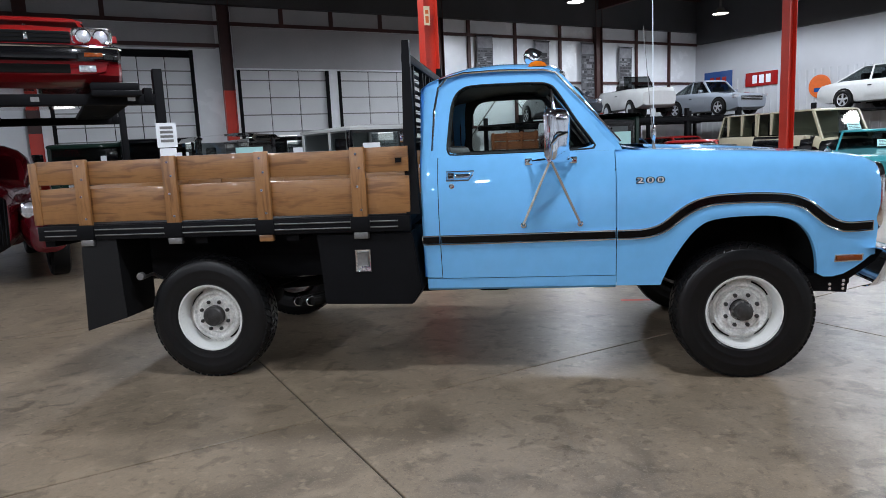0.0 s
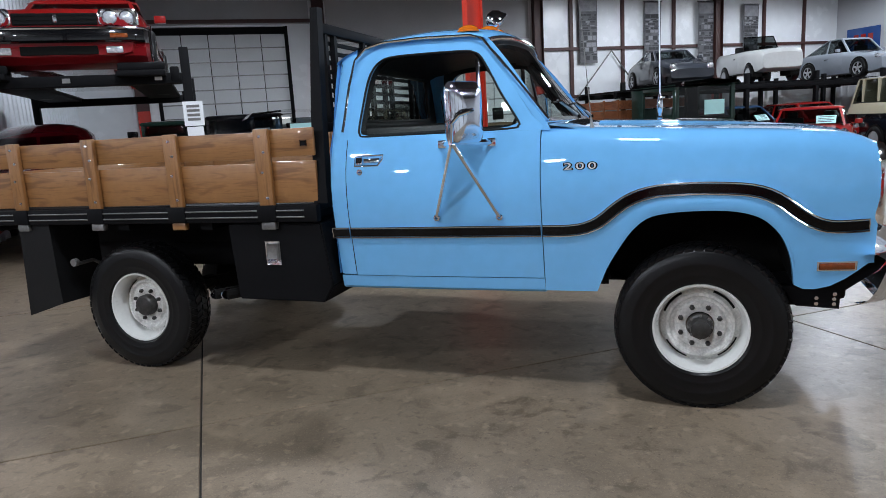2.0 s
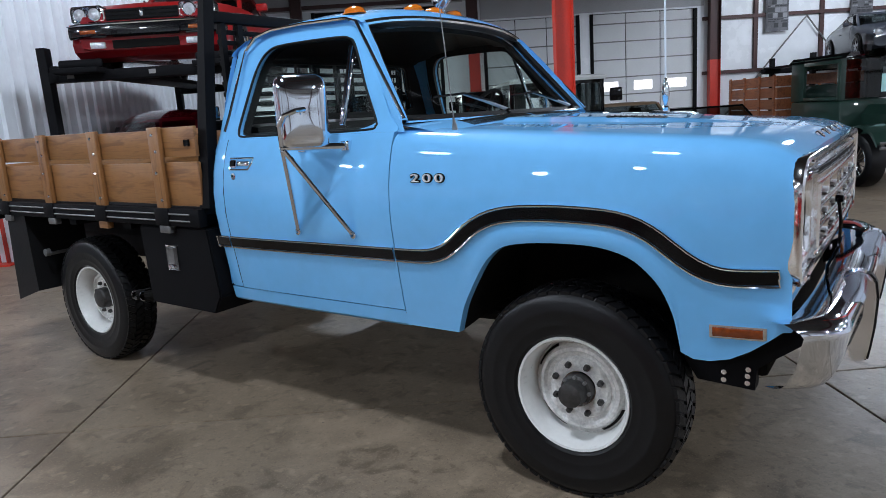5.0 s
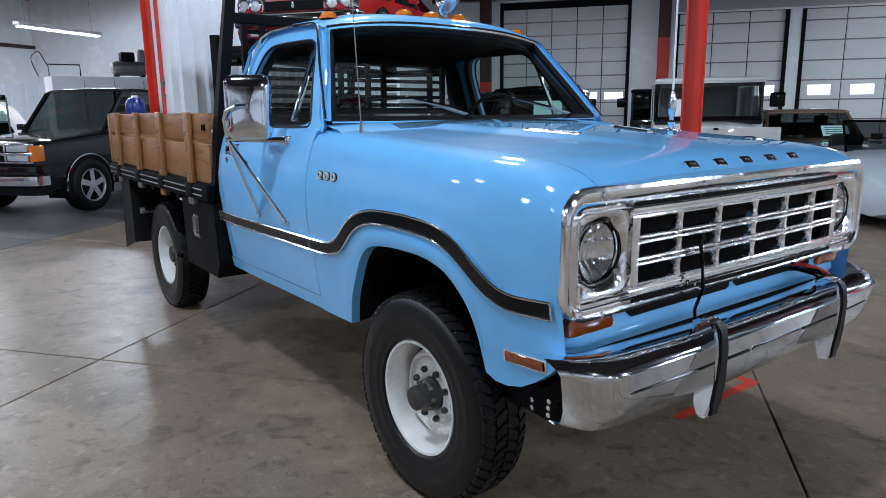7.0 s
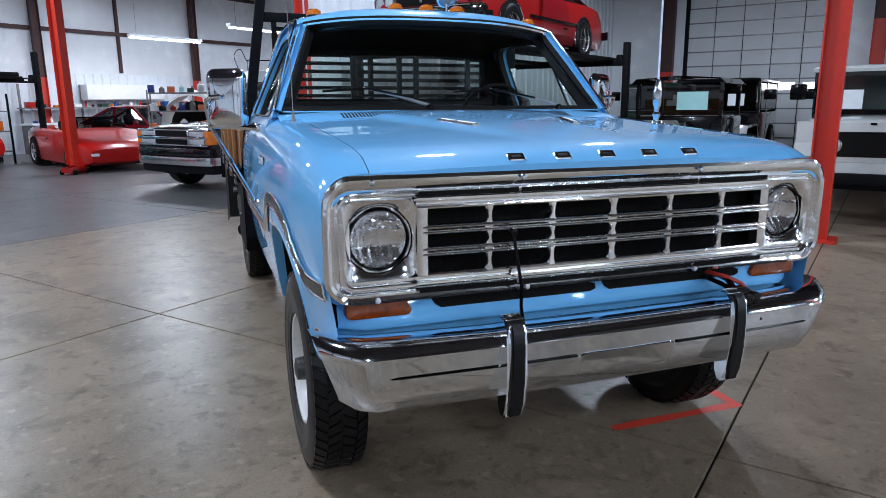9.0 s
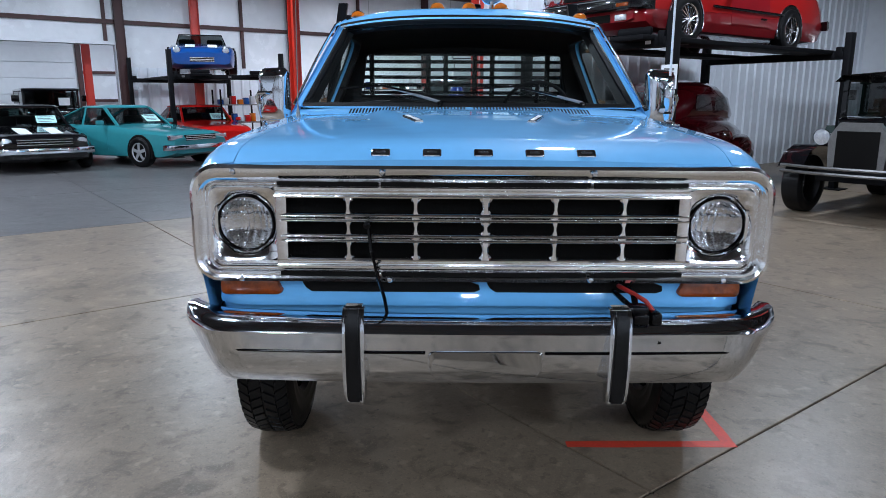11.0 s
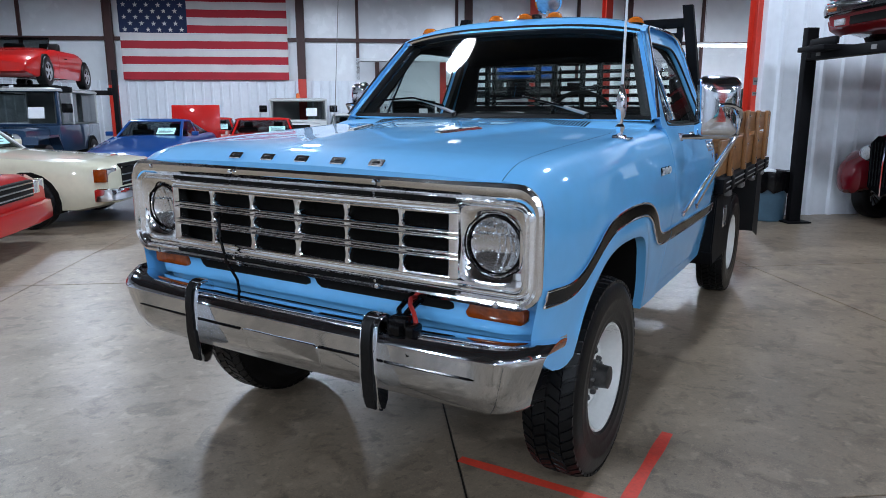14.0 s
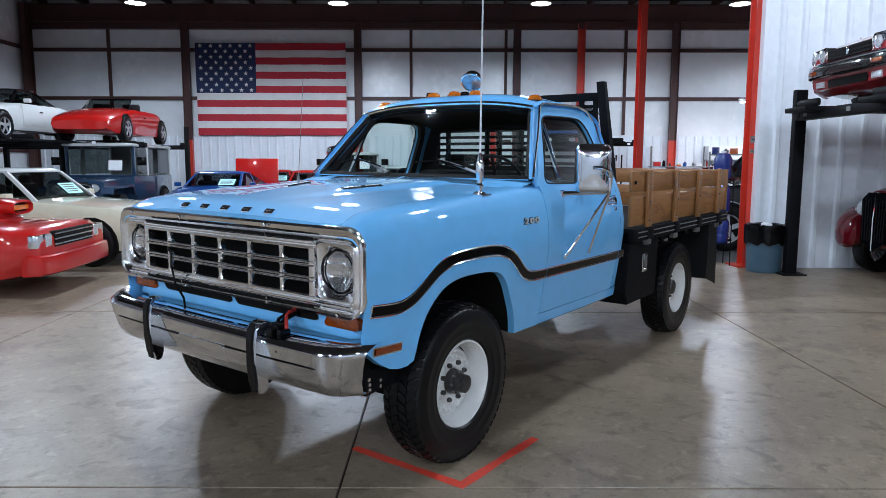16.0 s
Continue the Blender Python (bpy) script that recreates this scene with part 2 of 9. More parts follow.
GLASS_TINT = clear("tinted_glass", (0.14, 0.16, 0.16))
OAK = oak("varnished_oak", (0.33, 0.150, 0.050), (0.13, 0.050, 0.017))
TRIM_BLACK = material("black_vinyl", (0.008, 0.008, 0.0085), 0.5, spec=0.25, bump=0.1)
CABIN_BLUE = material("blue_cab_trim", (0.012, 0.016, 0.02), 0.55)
RED_STEEL = material("red_column_paint", (0.62, 0.035, 0.015), 0.4, coat=0.2, vary=0.12, scale=2.0)
OXIDE = material("red_oxide_steel", (0.065, 0.022, 0.019), 0.55, vary=0.2, scale=2.0)
LINER = material("white_wall_lining", (0.84, 0.86, 0.88), 0.26, vary=0.05, scale=0.7, fine=3.2, bump=1.0, rvary=0.08)
PANEL = material("white_ribbed_metal", (0.80, 0.84, 0.89), 0.38, vary=0.06, scale=0.6, fine=9.0)
DOOR_PANEL = material("grey_white_door_panel", (0.72, 0.73, 0.74), 0.5, vary=0.06, scale=1.0)
CEIL = material("dark_roof_lining", (0.055, 0.055, 0.058), 0.7, vary=0.25, scale=0.5)
PAPER = material("white_paper", (0.8, 0.82, 0.84), 0.7, vary=0.03)
PAPER_CREAM = material("cream_paper", (0.75, 0.62, 0.40), 0.6, vary=0.06)
PAPER_AQUA = material("pale_aqua_card", (0.45, 0.78, 0.76), 0.6, vary=0.04)
INK = material("dark_ink", (0.05, 0.05, 0.055), 0.6)
RED_TAPE = material("red_floor_tape", (0.75, 0.06, 0.03), 0.5, vary=0.15, scale=9.0)
DAY = glow("daylit_pane", (0.95, 0.98, 1.0), 2.2)
LAMP_GLOW = glow("lamp_disc", (1.0, 0.97, 0.92), 14.0)
TUBE_GLOW = glow("tube_light", (1.0, 0.98, 0.95), 12.0)
BANNER = material("grey_printed_cloth", (0.16, 0.16, 0.17), 0.8, vary=0.3, scale=3.0)
BANNER_PALE = material("pale_banner_print", (0.32, 0.32, 0.34), 0.8, vary=0.2, scale=5.0)
# body blue darkened, carries the shade inside the door handle recess
SHADED_BLUE = paint("shadow_blue_paint", (0.10, 0.33, 0.62))
MIRROR = material("mirror_glass", (0.9, 0.9, 0.9), 0.03, metal=1.0, vary=0.0, rvary=0.0)
LENS_BLUE = material("bluish_lens", (0.35, 0.5, 0.62), 0.08, metal=0.6, coat=1.0, vary=0.2, scale=30)
SATIN = material("polished_aluminium", (0.97, 0.98, 1.0), 0.11, metal=1.0, vary=0.04, scale=5.0, fine=16.0, bump=0.2, rvary=0.06)
ALLOY = material("silver_wheel_paint", (0.55, 0.56, 0.58), 0.3, metal=0.5, vary=0.1, coat=0.3)
GABLE = material("grey_gable_sheet", (0.48, 0.49, 0.51), 0.5, vary=0.08, scale=0.7)
HEADER = material("grey_header_sheet", (0.42, 0.42, 0.43), 0.6, vary=0.12, scale=0.8)
HUB = material("dark_hub_metal", (0.07, 0.068, 0.066), 0.4, metal=0.6, vary=0.3, scale=20.0)
WORN_RIM = material("scuffed_white_wheel_enamel", (0.76, 0.75, 0.72), 0.34, coat=0.3, vary=0.22, scale=22.0, fine=90.0)
REFLECTOR = material("silvered_reflector", (0.93, 0.94, 0.96), 0.17, metal=1.0, vary=0.1, scale=24.0, fine=36.0, bump=0.15, rvary=0.05)
LENS_FLUTE = clear("fluted_lens", (0.96, 0.97, 0.98), 0.05)
JUG_BLUE = material("blue_jug_plastic", (0.01, 0.03, 0.20), 0.25, coat=0.4)
RED_CABLE = material("red_cable_sheath", (0.5, 0.03, 0.02), 0.4)
OAK_RED = oak("stained_bed_boards", (0.36, 0.12, 0.045), (0.18, 0.05, 0.02))
STRIPE_DARK = material("charcoal_stripe", (0.05, 0.03, 0.03), 0.35, coat=0.5)
SIGN_ORANGE = material("orange_enamel", (0.7, 0.13, 0.02), 0.35, coat=0.4)
FLAG_RED = material("red_flag_cloth", (0.46, 0.02, 0.035), 0.75, vary=0.08, scale=2.0)
FLAG_WHITE = material("white_flag_cloth", (0.72, 0.70, 0.68), 0.75, vary=0.06, scale=2.0)
FLAG_BLUE = material("navy_flag_cloth", (0.012, 0.025, 0.085), 0.75, vary=0.1, scale=2.0)
BIN_BLUE = material("grey_blue_plastic", (0.06, 0.12, 0.17), 0.45, vary=0.15)

# ---- the hall ----
U0, U1, V0, V1, EAVE = -21.0, 21.0, -14.0, 17.8, 6.6
floor = tagged(thing("floor", HALL, "sealed tan concrete floor with dark saw-cut joints and stains", "floor", kind="structure"))
part("joint_bed", box(B(), U0 - 6, U1 + 0.3, V0 - 0.3, V1 + 0.3, -0.25, -0.012), JOINT, floor)
JU = [U0 - 6, -17.2, -13.6, -10.0, -6.45, -2.86, 0.89, 4.62, 8.3, 12.0, 15.7, U1]
JV = [V0] + [0.18 + 3.21 * k for k in range(-4, 6)] + [V1]
slab_meshes = {}
for ua, ub in zip(JU, JU[1:]):
    for va, vb in zip(JV, JV[1:]):
        key = (round(ub - ua, 3), round(vb - va, 3), ua < -6.5)
        if key not in slab_meshes:
            bm = B()
            g = 0.005
            box(bm, g, ub - ua - g, g, vb - va - g, -0.12, 0.0, 0.004)
            me = bpy.data.meshes.new("slab")
            bm.to_mesh(me)
            bm.free()
            slab_meshes[key] = me
        link("slab", slab_meshes[key], SLAB_DARK if ua < -6.5 else SLAB, floor, m=pose(ua, va, 0), smooth=False)

# ceiling: one mesh of deck, rafters and purlins
bm = B()
box(bm, U0 - 6, U1 + 0.3, V0 - 0.3, V1 + 0.3, EAVE + 0.55, EAVE + 0.7)
ceiling = solo("ceiling", bm, CEIL, HALL, "dark lined metal roof deck", "ceiling", kind="structure")
rafters = thing("roof_frame", HALL, "dark oxide-painted steel rafters and purlins under the roof", "roof frame", kind="structure")
for u in (-20.6, -13.6, -6.4, 0.85, 8.0, 15.2):
    bm = B()
    for z0, z1, w in ((EAVE - 0.25, EAVE - 0.22, 0.1), (EAVE - 0.22, EAVE + 0.3, 0.008), (EAVE + 0.3, EAVE + 0.33, 0.1)):
        box(bm, u - w, u + w, V0 + 0.1, V1 - 0.1, z0, z1)
    part("rafter", bm, OXIDE, rafters, smooth=False)
for k in range(22):
    v = V0 + 0.7 + k * 1.46
    bm = B()
    box(bm, U0, U1, v, v + 0.02, EAVE + 0.33, EAVE + 0.53)
    box(bm, U0, U1, v, v + 0.07, EAVE + 0.33, EAVE + 0.345)
    part("purlin", bm, OXIDE, rafters, smooth=False)

# garage-door wall
DOORS = ((-3.75, -0.1, 4.45), (1.2, 3.98, 3.92), (4.38, 7.5, 3.92))
wall_north = thing("wall_north", HALL, "pale lined end wall of a steel-framed hall with tall sectional doors", "wall", kind="structure")
bm = B()
edges = [U0 - 0.3] + [e for d in DOORS for e in d[:2]] + [U1 + 0.3]
for a, b in zip(edges[::2], edges[1::2]):
    box(bm, a, b, V1, V1 + 0.2, 0, EAVE + 0.55)
for a, b, h in DOORS:
    box(bm, a, b, V1, V1 + 0.2, h, EAVE + 0.55)
part("lining", bm, LINER, wall_north, smooth=False)
for a, b, h in ((-5.9, 0.6, 4.5), (1.1, 7.75, 3.97)):
    part("header_sheet", box(B(), a, b, V1 - 0.010, V1 - 0.002, h, 5.16), HEADER, wall_north, "dull grey sheet over the doors", False)
    part("header_sheet", box(B(), a, b, V1 - 0.010, V1 - 0.002, 5.28, EAVE), HEADER, wall_north, "dull grey sheet over the doors", False)
for n, (a, b, h) in enumerate(DOORS):
    door = thing("door_%d" % (n + 1), HALL, "white sectional garage door with rows of ribbed panels and small lit windows", "garage door", "garage doors", "structure")
    k = 0
    z = 0.02
    cols, rise, lit = (5, 0.385, 4) if n == 0 else (3, 0.515, 3)
    while z < h - 0.2:
        for c in range(cols):
            w = (b - a) / cols
            bm = B()
            x0, x1, z1 = a + c * w + 0.012, a + (c + 1) * w - 0.012, min(z + rise, h) - 0.014
            if k == lit:
                mid, pw, ph = (x0 + x1) / 2, min(0.28, 0.36 * w), 0.23 * rise
                for p, q, r, s in ((x0, mid - pw, z, z1), (mid + pw, x1, z, z1), (mid - pw, mid + pw, z, z + ph), (mid - pw, mid + pw, z1 - ph, z1)):
                    box(bm, p, q, V1 + 0.06, V1 + 0.10, r, s)
                part("panel", bm, DOOR_PANEL, door, smooth=False)
                part("pane", box(B(), mid - pw, mid + pw, V1 + 0.075, V1 + 0.085, z + ph, z1 - ph), DAY, door, "small bright window", False)
            else:
                box(bm, x0, x1, V1 + 0.06, V1 + 0.10, z, z1, 0.008)
                part("panel", bm, DOOR_PANEL, door, smooth=False)
        part("rail", box(B(), a, b, V1 + 0.05, V1 + 0.066, z - 0.022, z + 0.012), GREY_METAL, door, smooth=False)
        z += rise
        k += 1
    part("backing", box(B(), a, b, V1 + 0.12, V1 + 0.16, 0, h), STEEL_BLACK, door, smooth=False)
    for x in (a, b):
        part("track", box(B(), x - 0.05, x + 0.05, V1 - 0.02, V1 + 0.05, 0, h), STEEL_BLACK, door, smooth=False)


def column(u, v, depth_along, material_low, z_split, z_top=EAVE + 0.3, mat_high=None, name="column", d=0.16, label="red-painted steel building column", half=0.1):
    c = thing(name, at(u, v), label, "column", "hall columns", "structure")
    wu, wv = (d, half) if depth_along == "u" else (half, d)
    for z0, z1, mt, nm in ((0, z_split, material_low, "lower_shaft"), (z_split, z_top, mat_high or material_low, "upper_shaft")):
        if z1 - z0 < 0.02:
            continue
        bm = B()
        if depth_along == "u":
            for x in (-wu, wu - 0.014):
                box(bm, x, x + 0.014, -wv, wv, z0, z1)
            box(bm, -wu + 0.014, wu - 0.014, -0.006, 0.006, z0, z1)
        else:
            for y in (-wv, wv - 0.014):
                box(bm, -wu, wu, y, y + 0.014, z0, z1)
            box(bm, -0.006, 0.006, -wv + 0.014, wv - 0.014, z0, z1)
        part(nm, bm, mt, c, smooth=False)
    part("base_plate", box(B(), -0.2, 0.2, -0.2, 0.2, 0.002, 0.022), material_low, c, smooth=False)
    return c


for u, zs in ((-4.2, 2.2), (0.85, 3.3), (8.0, 2.4), (15.2, 2.4)):
    column(u, V1 - 0.17, "u", RED_STEEL, zs, mat_high=OXIDE, label="oxide steel wall column with a red lower part")
girts = thing("north_girts", HALL, "dark steel girts across the end wall", "wall girts", kind="structure")
for z, a, b in ((5.25, -6.0, 21), (4.62, -6.0, 1.0), (2.05, 7.7, 21), (3.62, 7.7, 21)):
    part("girt", box(B(), a, b, V1 - 0.09, V1 - 0.012, z - 0.08, z + 0.02), OXIDE, girts, smooth=False)
for u in (-2.3, 2.6, 4.2, 5.9, 9.3, 11.3, 13.4, 17.4, 19.3):
    part("stud", box(B(), u - 0.06, u + 0.06, V1 - 0.08, V1 - 0.013, 5.27 if u < 8 else 2.07, EAVE), OXIDE, girts, smooth=False)
for x0, x1, z0, z1 in ((7.9, 10.8, 0.2, 3.5), (10.8, 13.4, 3.5, 0.2)):
    part("brace", tube(B(), [(x0, V1 - 0.13, z0), (x1, V1 - 0.13, z1)], 0.022, 6), GREY_METAL, girts)

part("eave_beam", box(B(), U0 + 0.3, U1, V1 - 0.24, V1 - 0.012, 5.72, EAVE + 0.5), CEIL, girts, smooth=False)
part("gable_beam", box(B(), U1 - 0.25, U1 - 0.012, V0, V1 - 0.25, 5.2, EAVE + 0.5), CEIL, girts, smooth=False)

# printed banners between the studs
rnb = random.Random(11)
for u, z0, z1 in ((9.9, 3.1, 5.2), (12.45, 2.9, 5.1), (14.7, 2.9, 5.1), (16.7, 2.7, 5.0)):
    ban = thing("banner", at(u, V1 - 0.14), "tall narrow grey and black printed cloth banner on the wall", "banner", "wall banners")
    bm = B()
    loft(bm, [[(x, -0.006 + 0.012 * math.sin(9 * x + 3 * z), z) for x in (-0.34, -0.2, 0.0, 0.2, 0.34)] for z in [z0 + (z1 - z0) * i / 8 for i in range(9)]], False)
    part("cloth", bm, BANNER, ban)
    part("rod", tube(B(), [(-0.38, -0.004, z1), (0.38, -0.004, z1)], 0.014, 6), STEEL_BLACK, ban)
    z = z0 + 0.1
    while z < z1 - 0.5:
        h = rnb.choice((0.03, 0.05, 0.09, 0.13))
        x = -0.30
        while x < 0.26:
            w = rnb.uniform(0.06, 0.2)
            part("print_bar", box(B(), x, min(x + w, 0.31), -0.024, -0.019, z, z + h), rnb.choice((INK, INK, BANNER_PALE, BANNER)), ban, smooth=False)
            x += w + 0.02
        z += h + 0.03
    part("print_bar", box(B(), -0.31, 0.31, -0.024, -0.019, z1 - 0.42, z1 - 0.06), BANNER_PALE, ban, smooth=False)

# flag wall with an opening to a second room
OPEN = (-0.45, 3.1, 3.1)
wall_west = thing("wall_west", HALL, "white end wall, ribbed metal below and smooth lining above", "wall", kind="structure")


def ribbed(bm, axis, fixed, a, b, z0, z1, facing, pitch=0.3, depth=0.03):
    """A ribbed metal sheet along an axis."""
    pts = []
    x = a
    while x < b - 1e-6:
        for dx, d in ((0, 0), (0.2, 0), (0.225, depth), (0.275, depth), (0.3, 0)):
            if x + dx * pitch / 0.3 <= b:
                pts.append((x + dx * pitch / 0.3, fixed + facing * d))
        x += pitch
    pts.append((b, fixed))
    lo = [bm.verts.new((p, q, z0) if axis == "u" else (q, p, z0)) for p, q in pts]
    hi = [bm.verts.new((p, q, z1) if axis == "u" else (q, p, z1)) for p, q in pts]
    skin(bm, [lo, hi], False)
    return bm


bm = B()
for a, b, z0, z1 in ((V0, OPEN[0], 0, EAVE + 0.55), (OPEN[1], V1, 0, EAVE + 0.55), (OPEN[0], OPEN[1], OPEN[2], EAVE + 0.55)):
    box(bm, U0 - 0.2, U0, a, b, z0, z1)
part("lining", bm, LINER, wall_west, smooth=False)
bm = B()
ribbed(bm, "v", U0 + 0.03, V0, OPEN[0] - 0.06, 0, 2.45, 1)
ribbed(bm, "v", U0 + 0.03, OPEN[1] + 0.06, V1, 0, 2.45, 1)
part("wainscot", bm, PANEL, wall_west, "white ribbed metal sheet", False)
bm = B()
for a, b, z0, z1 in ((OPEN[0] - 0.1, OPEN[0], 0, OPEN[2] + 0.1), (OPEN[1], OPEN[1] + 0.1, 0, OPEN[2] + 0.1), (OPEN[0], OPEN[1], OPEN[2], OPEN[2] + 0.1)):
    box(bm, U0 - 0.22, U0 + 0.09, a, b, z0, z1)
part("opening_frame", bm, PAPER, wall_west, smooth=False)
back = thing("back_room", HALL, "white-lined back room with a sectional door", "room", kind="structure")
bm = B()
box(bm, U0 - 5.2, U0 - 5.0, -3.5, 6.2, 0, 4.2)
box(bm, U0 - 5.0, U0 - 0.2, -3.7, -3.5, 0, 4.2)
box(bm, U0 - 5.0, U0 - 0.2, 6.2, 6.4, 0, 4.2)
box(bm, U0 - 5.0, U0 - 0.2, -3.5, 6.2, 4.2, 4.3)
part("lining", bm, LINER, back, smooth=False)
for k in range(6):
    part("door_panel", box(B(), U0 - 4.99, U0 - 4.95, 0.35, 2.75, 0.03 + k * 0.55, 0.56 + k * 0.55, 0.01), PAPER, back, smooth=False)
for v in (0.2, 2.9):
    part("post", box(B(), U0 - 4.99, U0 - 4.85, v - 0.08, v + 0.08, 0, 4.1), OXIDE, back, smooth=False)
for z in (1.4, 2.4):
    for a, b in ((-3.4, 0.1), (3.0, 6.1)):
        part("girt", box(B(), U0 - 4.99, U0 - 4.9, a, b, z, z + 0.1), OXIDE, back, smooth=False)
for v in (-0.6, 3.4):
    lamp = thing("ceiling_lamp", at(U0 - 2.4, v, 3.9), "round lamp in the back room", "ceiling lamp", "back room lamps")
    part("housing", lathe(B(), [(0.03, 0.29), (0.035, 0.12), (0.18, 0.1), (0.2, 0.0), (0.18, 0.0)], 20, axis="z"), GREY_METAL, lamp)
    part("diffuser", lathe(B(), [(0.0, -0.012), (0.14, -0.008), (0.18, 0.004)], 20, axis="z"), LAMP_GLOW, lamp, "bright white diffuser")
    light = new("lamp_light", bpy.data.lights.new("lamp_light", "AREA"))
    light.data.shape, light.data.size, light.data.energy, light.data.color = "DISK", 0.36, LAMP_WATTS * 0.13, (0.74, 0.885, 1.0)
    light.parent = lamp
    light.matrix_basis = pose(0, 0, -0.03)
column(U0 - 1.5, 2.55, "u", RED_STEEL, 4.1, 4.15, label="red steel post in the back room")
wg = thing("west_girts", HALL, "dark oxide girts and posts on the flag wall", "wall girts", kind="structure")
for z in (3.78, 5.46):
    part("girt", box(B(), U0 + 0.012, U0 + 0.1, V0, V1, z - 0.07, z + 0.05), OXIDE, wg, smooth=False)
part("eave_beam", box(B(), U0 + 0.012, U0 + 0.25, V0, V1, 6.15, 6.6), OXIDE, wg, smooth=False)
for v, mt, zs in ((-8.42, RED_STEEL, 2.3), (-2.36, RED_STEEL, 2.5), (3.24, OXIDE, 2.4), (5.49, RED_STEEL, 6.2), (8.81, RED_STEEL, 2.3), (14.5, RED_STEEL, 2.3)):
    column(U0 + 0.24, v, "v", mt, zs, mat_high=OXIDE if mt is not RED_STEEL or zs < 6 else RED_STEEL, label="steel wall post, red below and dark oxide above", d=0.13, half=0.075)
for v in (-0.50, 2.86, 7.1, 11.6, -11.2):
    part("stud", box(B(), U0 + 0.012, U0 + 0.09, v - 0.05, v + 0.05, 2.5 if not OPEN[0] < v < OPEN[1] else OPEN[2] + 0.1, 6.2), OXIDE, wg, smooth=False)

# remaining walls
bm = B()
box(bm, U0 - 0.2, U1 + 0.3, V0 - 0.2, V0, 0, EAVE + 0.55)
wall_south = solo("wall_south", bm, LINER, HALL, "pale lined side wall of the hall", "wall", kind="structure", smooth=False)
sg = thing("south_girts", HALL, "dark oxide girts and posts on the side wall", "wall girts", kind="structure")
for z in (1.9, 3.78, 5.46):
    part("girt", box(B(), U0 + 0.26, U1, V0 + 0.012, V0 + 0.1, z - 0.07, z + 0.05), OXIDE, sg, smooth=False)
for u in (-20.4, -13.6, -6.4, 0.85, 8.0, 15.2):
    column(u, V0 + 0.24, "u", OXIDE, 2.2, label="dark oxide steel column at the side wall", d=0.2)
bm = B()
box(bm, U1, U1 + 0.2, V0, V1, 0, EAVE + 0.55)
wall_east = solo("wall_east", bm, GABLE, HALL, "white metal gable wall hung with old signs", "wall", kind="structure", smooth=False)
bm = B()
ribbed(bm, "v", U1 - 0.03, V0, V1, 0, 3.6, -1)
part("wainscot", bm, GABLE, wall_east, smooth=False)

# partition beside the lift
PU, PV = -5.83, 5.10
wall_partition = thing("wall_partition", HALL, "pale blue-white ribbed metal partition wall", "wall", kind="structure")
part("core", box(B(), PU - 0.2, PU - 0.04, PV, V1, 0, EAVE + 0.3), PANEL, wall_partition, smooth=False)
bm = B()
ribbed(bm, "v", PU - 0.036, PV, V1, 0, EAVE + 0.3, 1, 0.305, 0.035)
part("sheet", bm, PANEL, wall_partition, smooth=False)
part("corner_trim", box(B(), PU - 0.22, PU + 0.012, PV - 0.02, PV + 0.06, 0, EAVE), PANEL, wall_partition, smooth=False)
pc = column(-6.05, 5.09, "u", RED_STEEL, 6.5, d=0.11, half=0.075)
for z, h in ((1.78, 0.10), (1.64, 0.05)):
    nt_ = thing("column_notice", at(-5.938, 5.07, z), "small grey notice stuck to a red column", "notice", "column notices")
    part("sheet", box(B(), 0.0, 0.004, -0.05, 0.05, 0, h), GREY_METAL, nt_, smooth=False)
    part("print_bar", box(B(), 0.004, 0.006, -0.035, 0.035, h * 0.4, h * 0.6), INK, nt_, smooth=False)
column(0.80, 5.35, "u", RED_STEEL, 6.5, d=0.11, half=0.085)
column(-13.7, 5.62, "u", RED_STEEL, 6.5, half=0.08)
column(7.25, 4.25, "u", RED_STEEL, 6.5, d=0.10, half=0.075)

st = thing("column_sticker", at(0.735, 5.26, 3.08), "cream printed sticker on a red column", "sticker", "column notices")
part("sheet", box(B(), -0.045, 0.045, -0.004, 0.004, 0, 0.25), PAPER_CREAM, st, smooth=False)
for k, (z, h) in enumerate(((0.03, 0.09), (0.15, 0.05))):
    part("print_bar", box(B(), -0.025, 0.025, -0.006, -0.004, z, z + h), SIGN_ORANGE, st, smooth=False)

# high-bay lamps; those at (-2.0, 8.4) and (4.4, -7.4) are added fill, unseen
for u in LAMP_U:
    for v in LAMP_V:
        # added (-2.0, 8.4) brightens lift and partition, added (4.4, -7.4) the truck's front
        if (v > 6 and -9 < u < 6 and not (u == -2.0 and v == 8.4)) or (u == 4.4 and -3 < v < 4) or (v < -6 and u == -2.0) or (u == -8.6 and v > 0):
            continue
        lamp = thing("ceiling_lamp", at(u, v, LAMP_Z), "round high-bay lamp with a bright white disc", "ceiling lamp", "high-bay lamps")
        part("housing", lathe(B(), [(0.03, 0.62), (0.035, 0.22), (0.12, 0.2), (0.15, 0.1), (0.27, 0.02), (0.28, 0.0), (0.26, 0.0)], 20, axis="z"), GREY_METAL, lamp)
        part("diffuser", lathe(B(), [(0.0, -0.012), (0.2, -0.008), (0.255, 0.004)], 20, axis="z"), LAMP_GLOW, lamp, "bright white diffuser")
        light = new("lamp_light", bpy.data.lights.new("lamp_light", "SPOT"))
        light.data.spot_size, light.data.spot_blend, light.data.shadow_soft_size, light.data.energy, light.data.color = radians(178), 0.3, 0.24, LAMP_WATTS, (0.74, 0.885, 1.0)
        light.parent = lamp
        light.matrix_basis = pose(0, 0, -0.15)
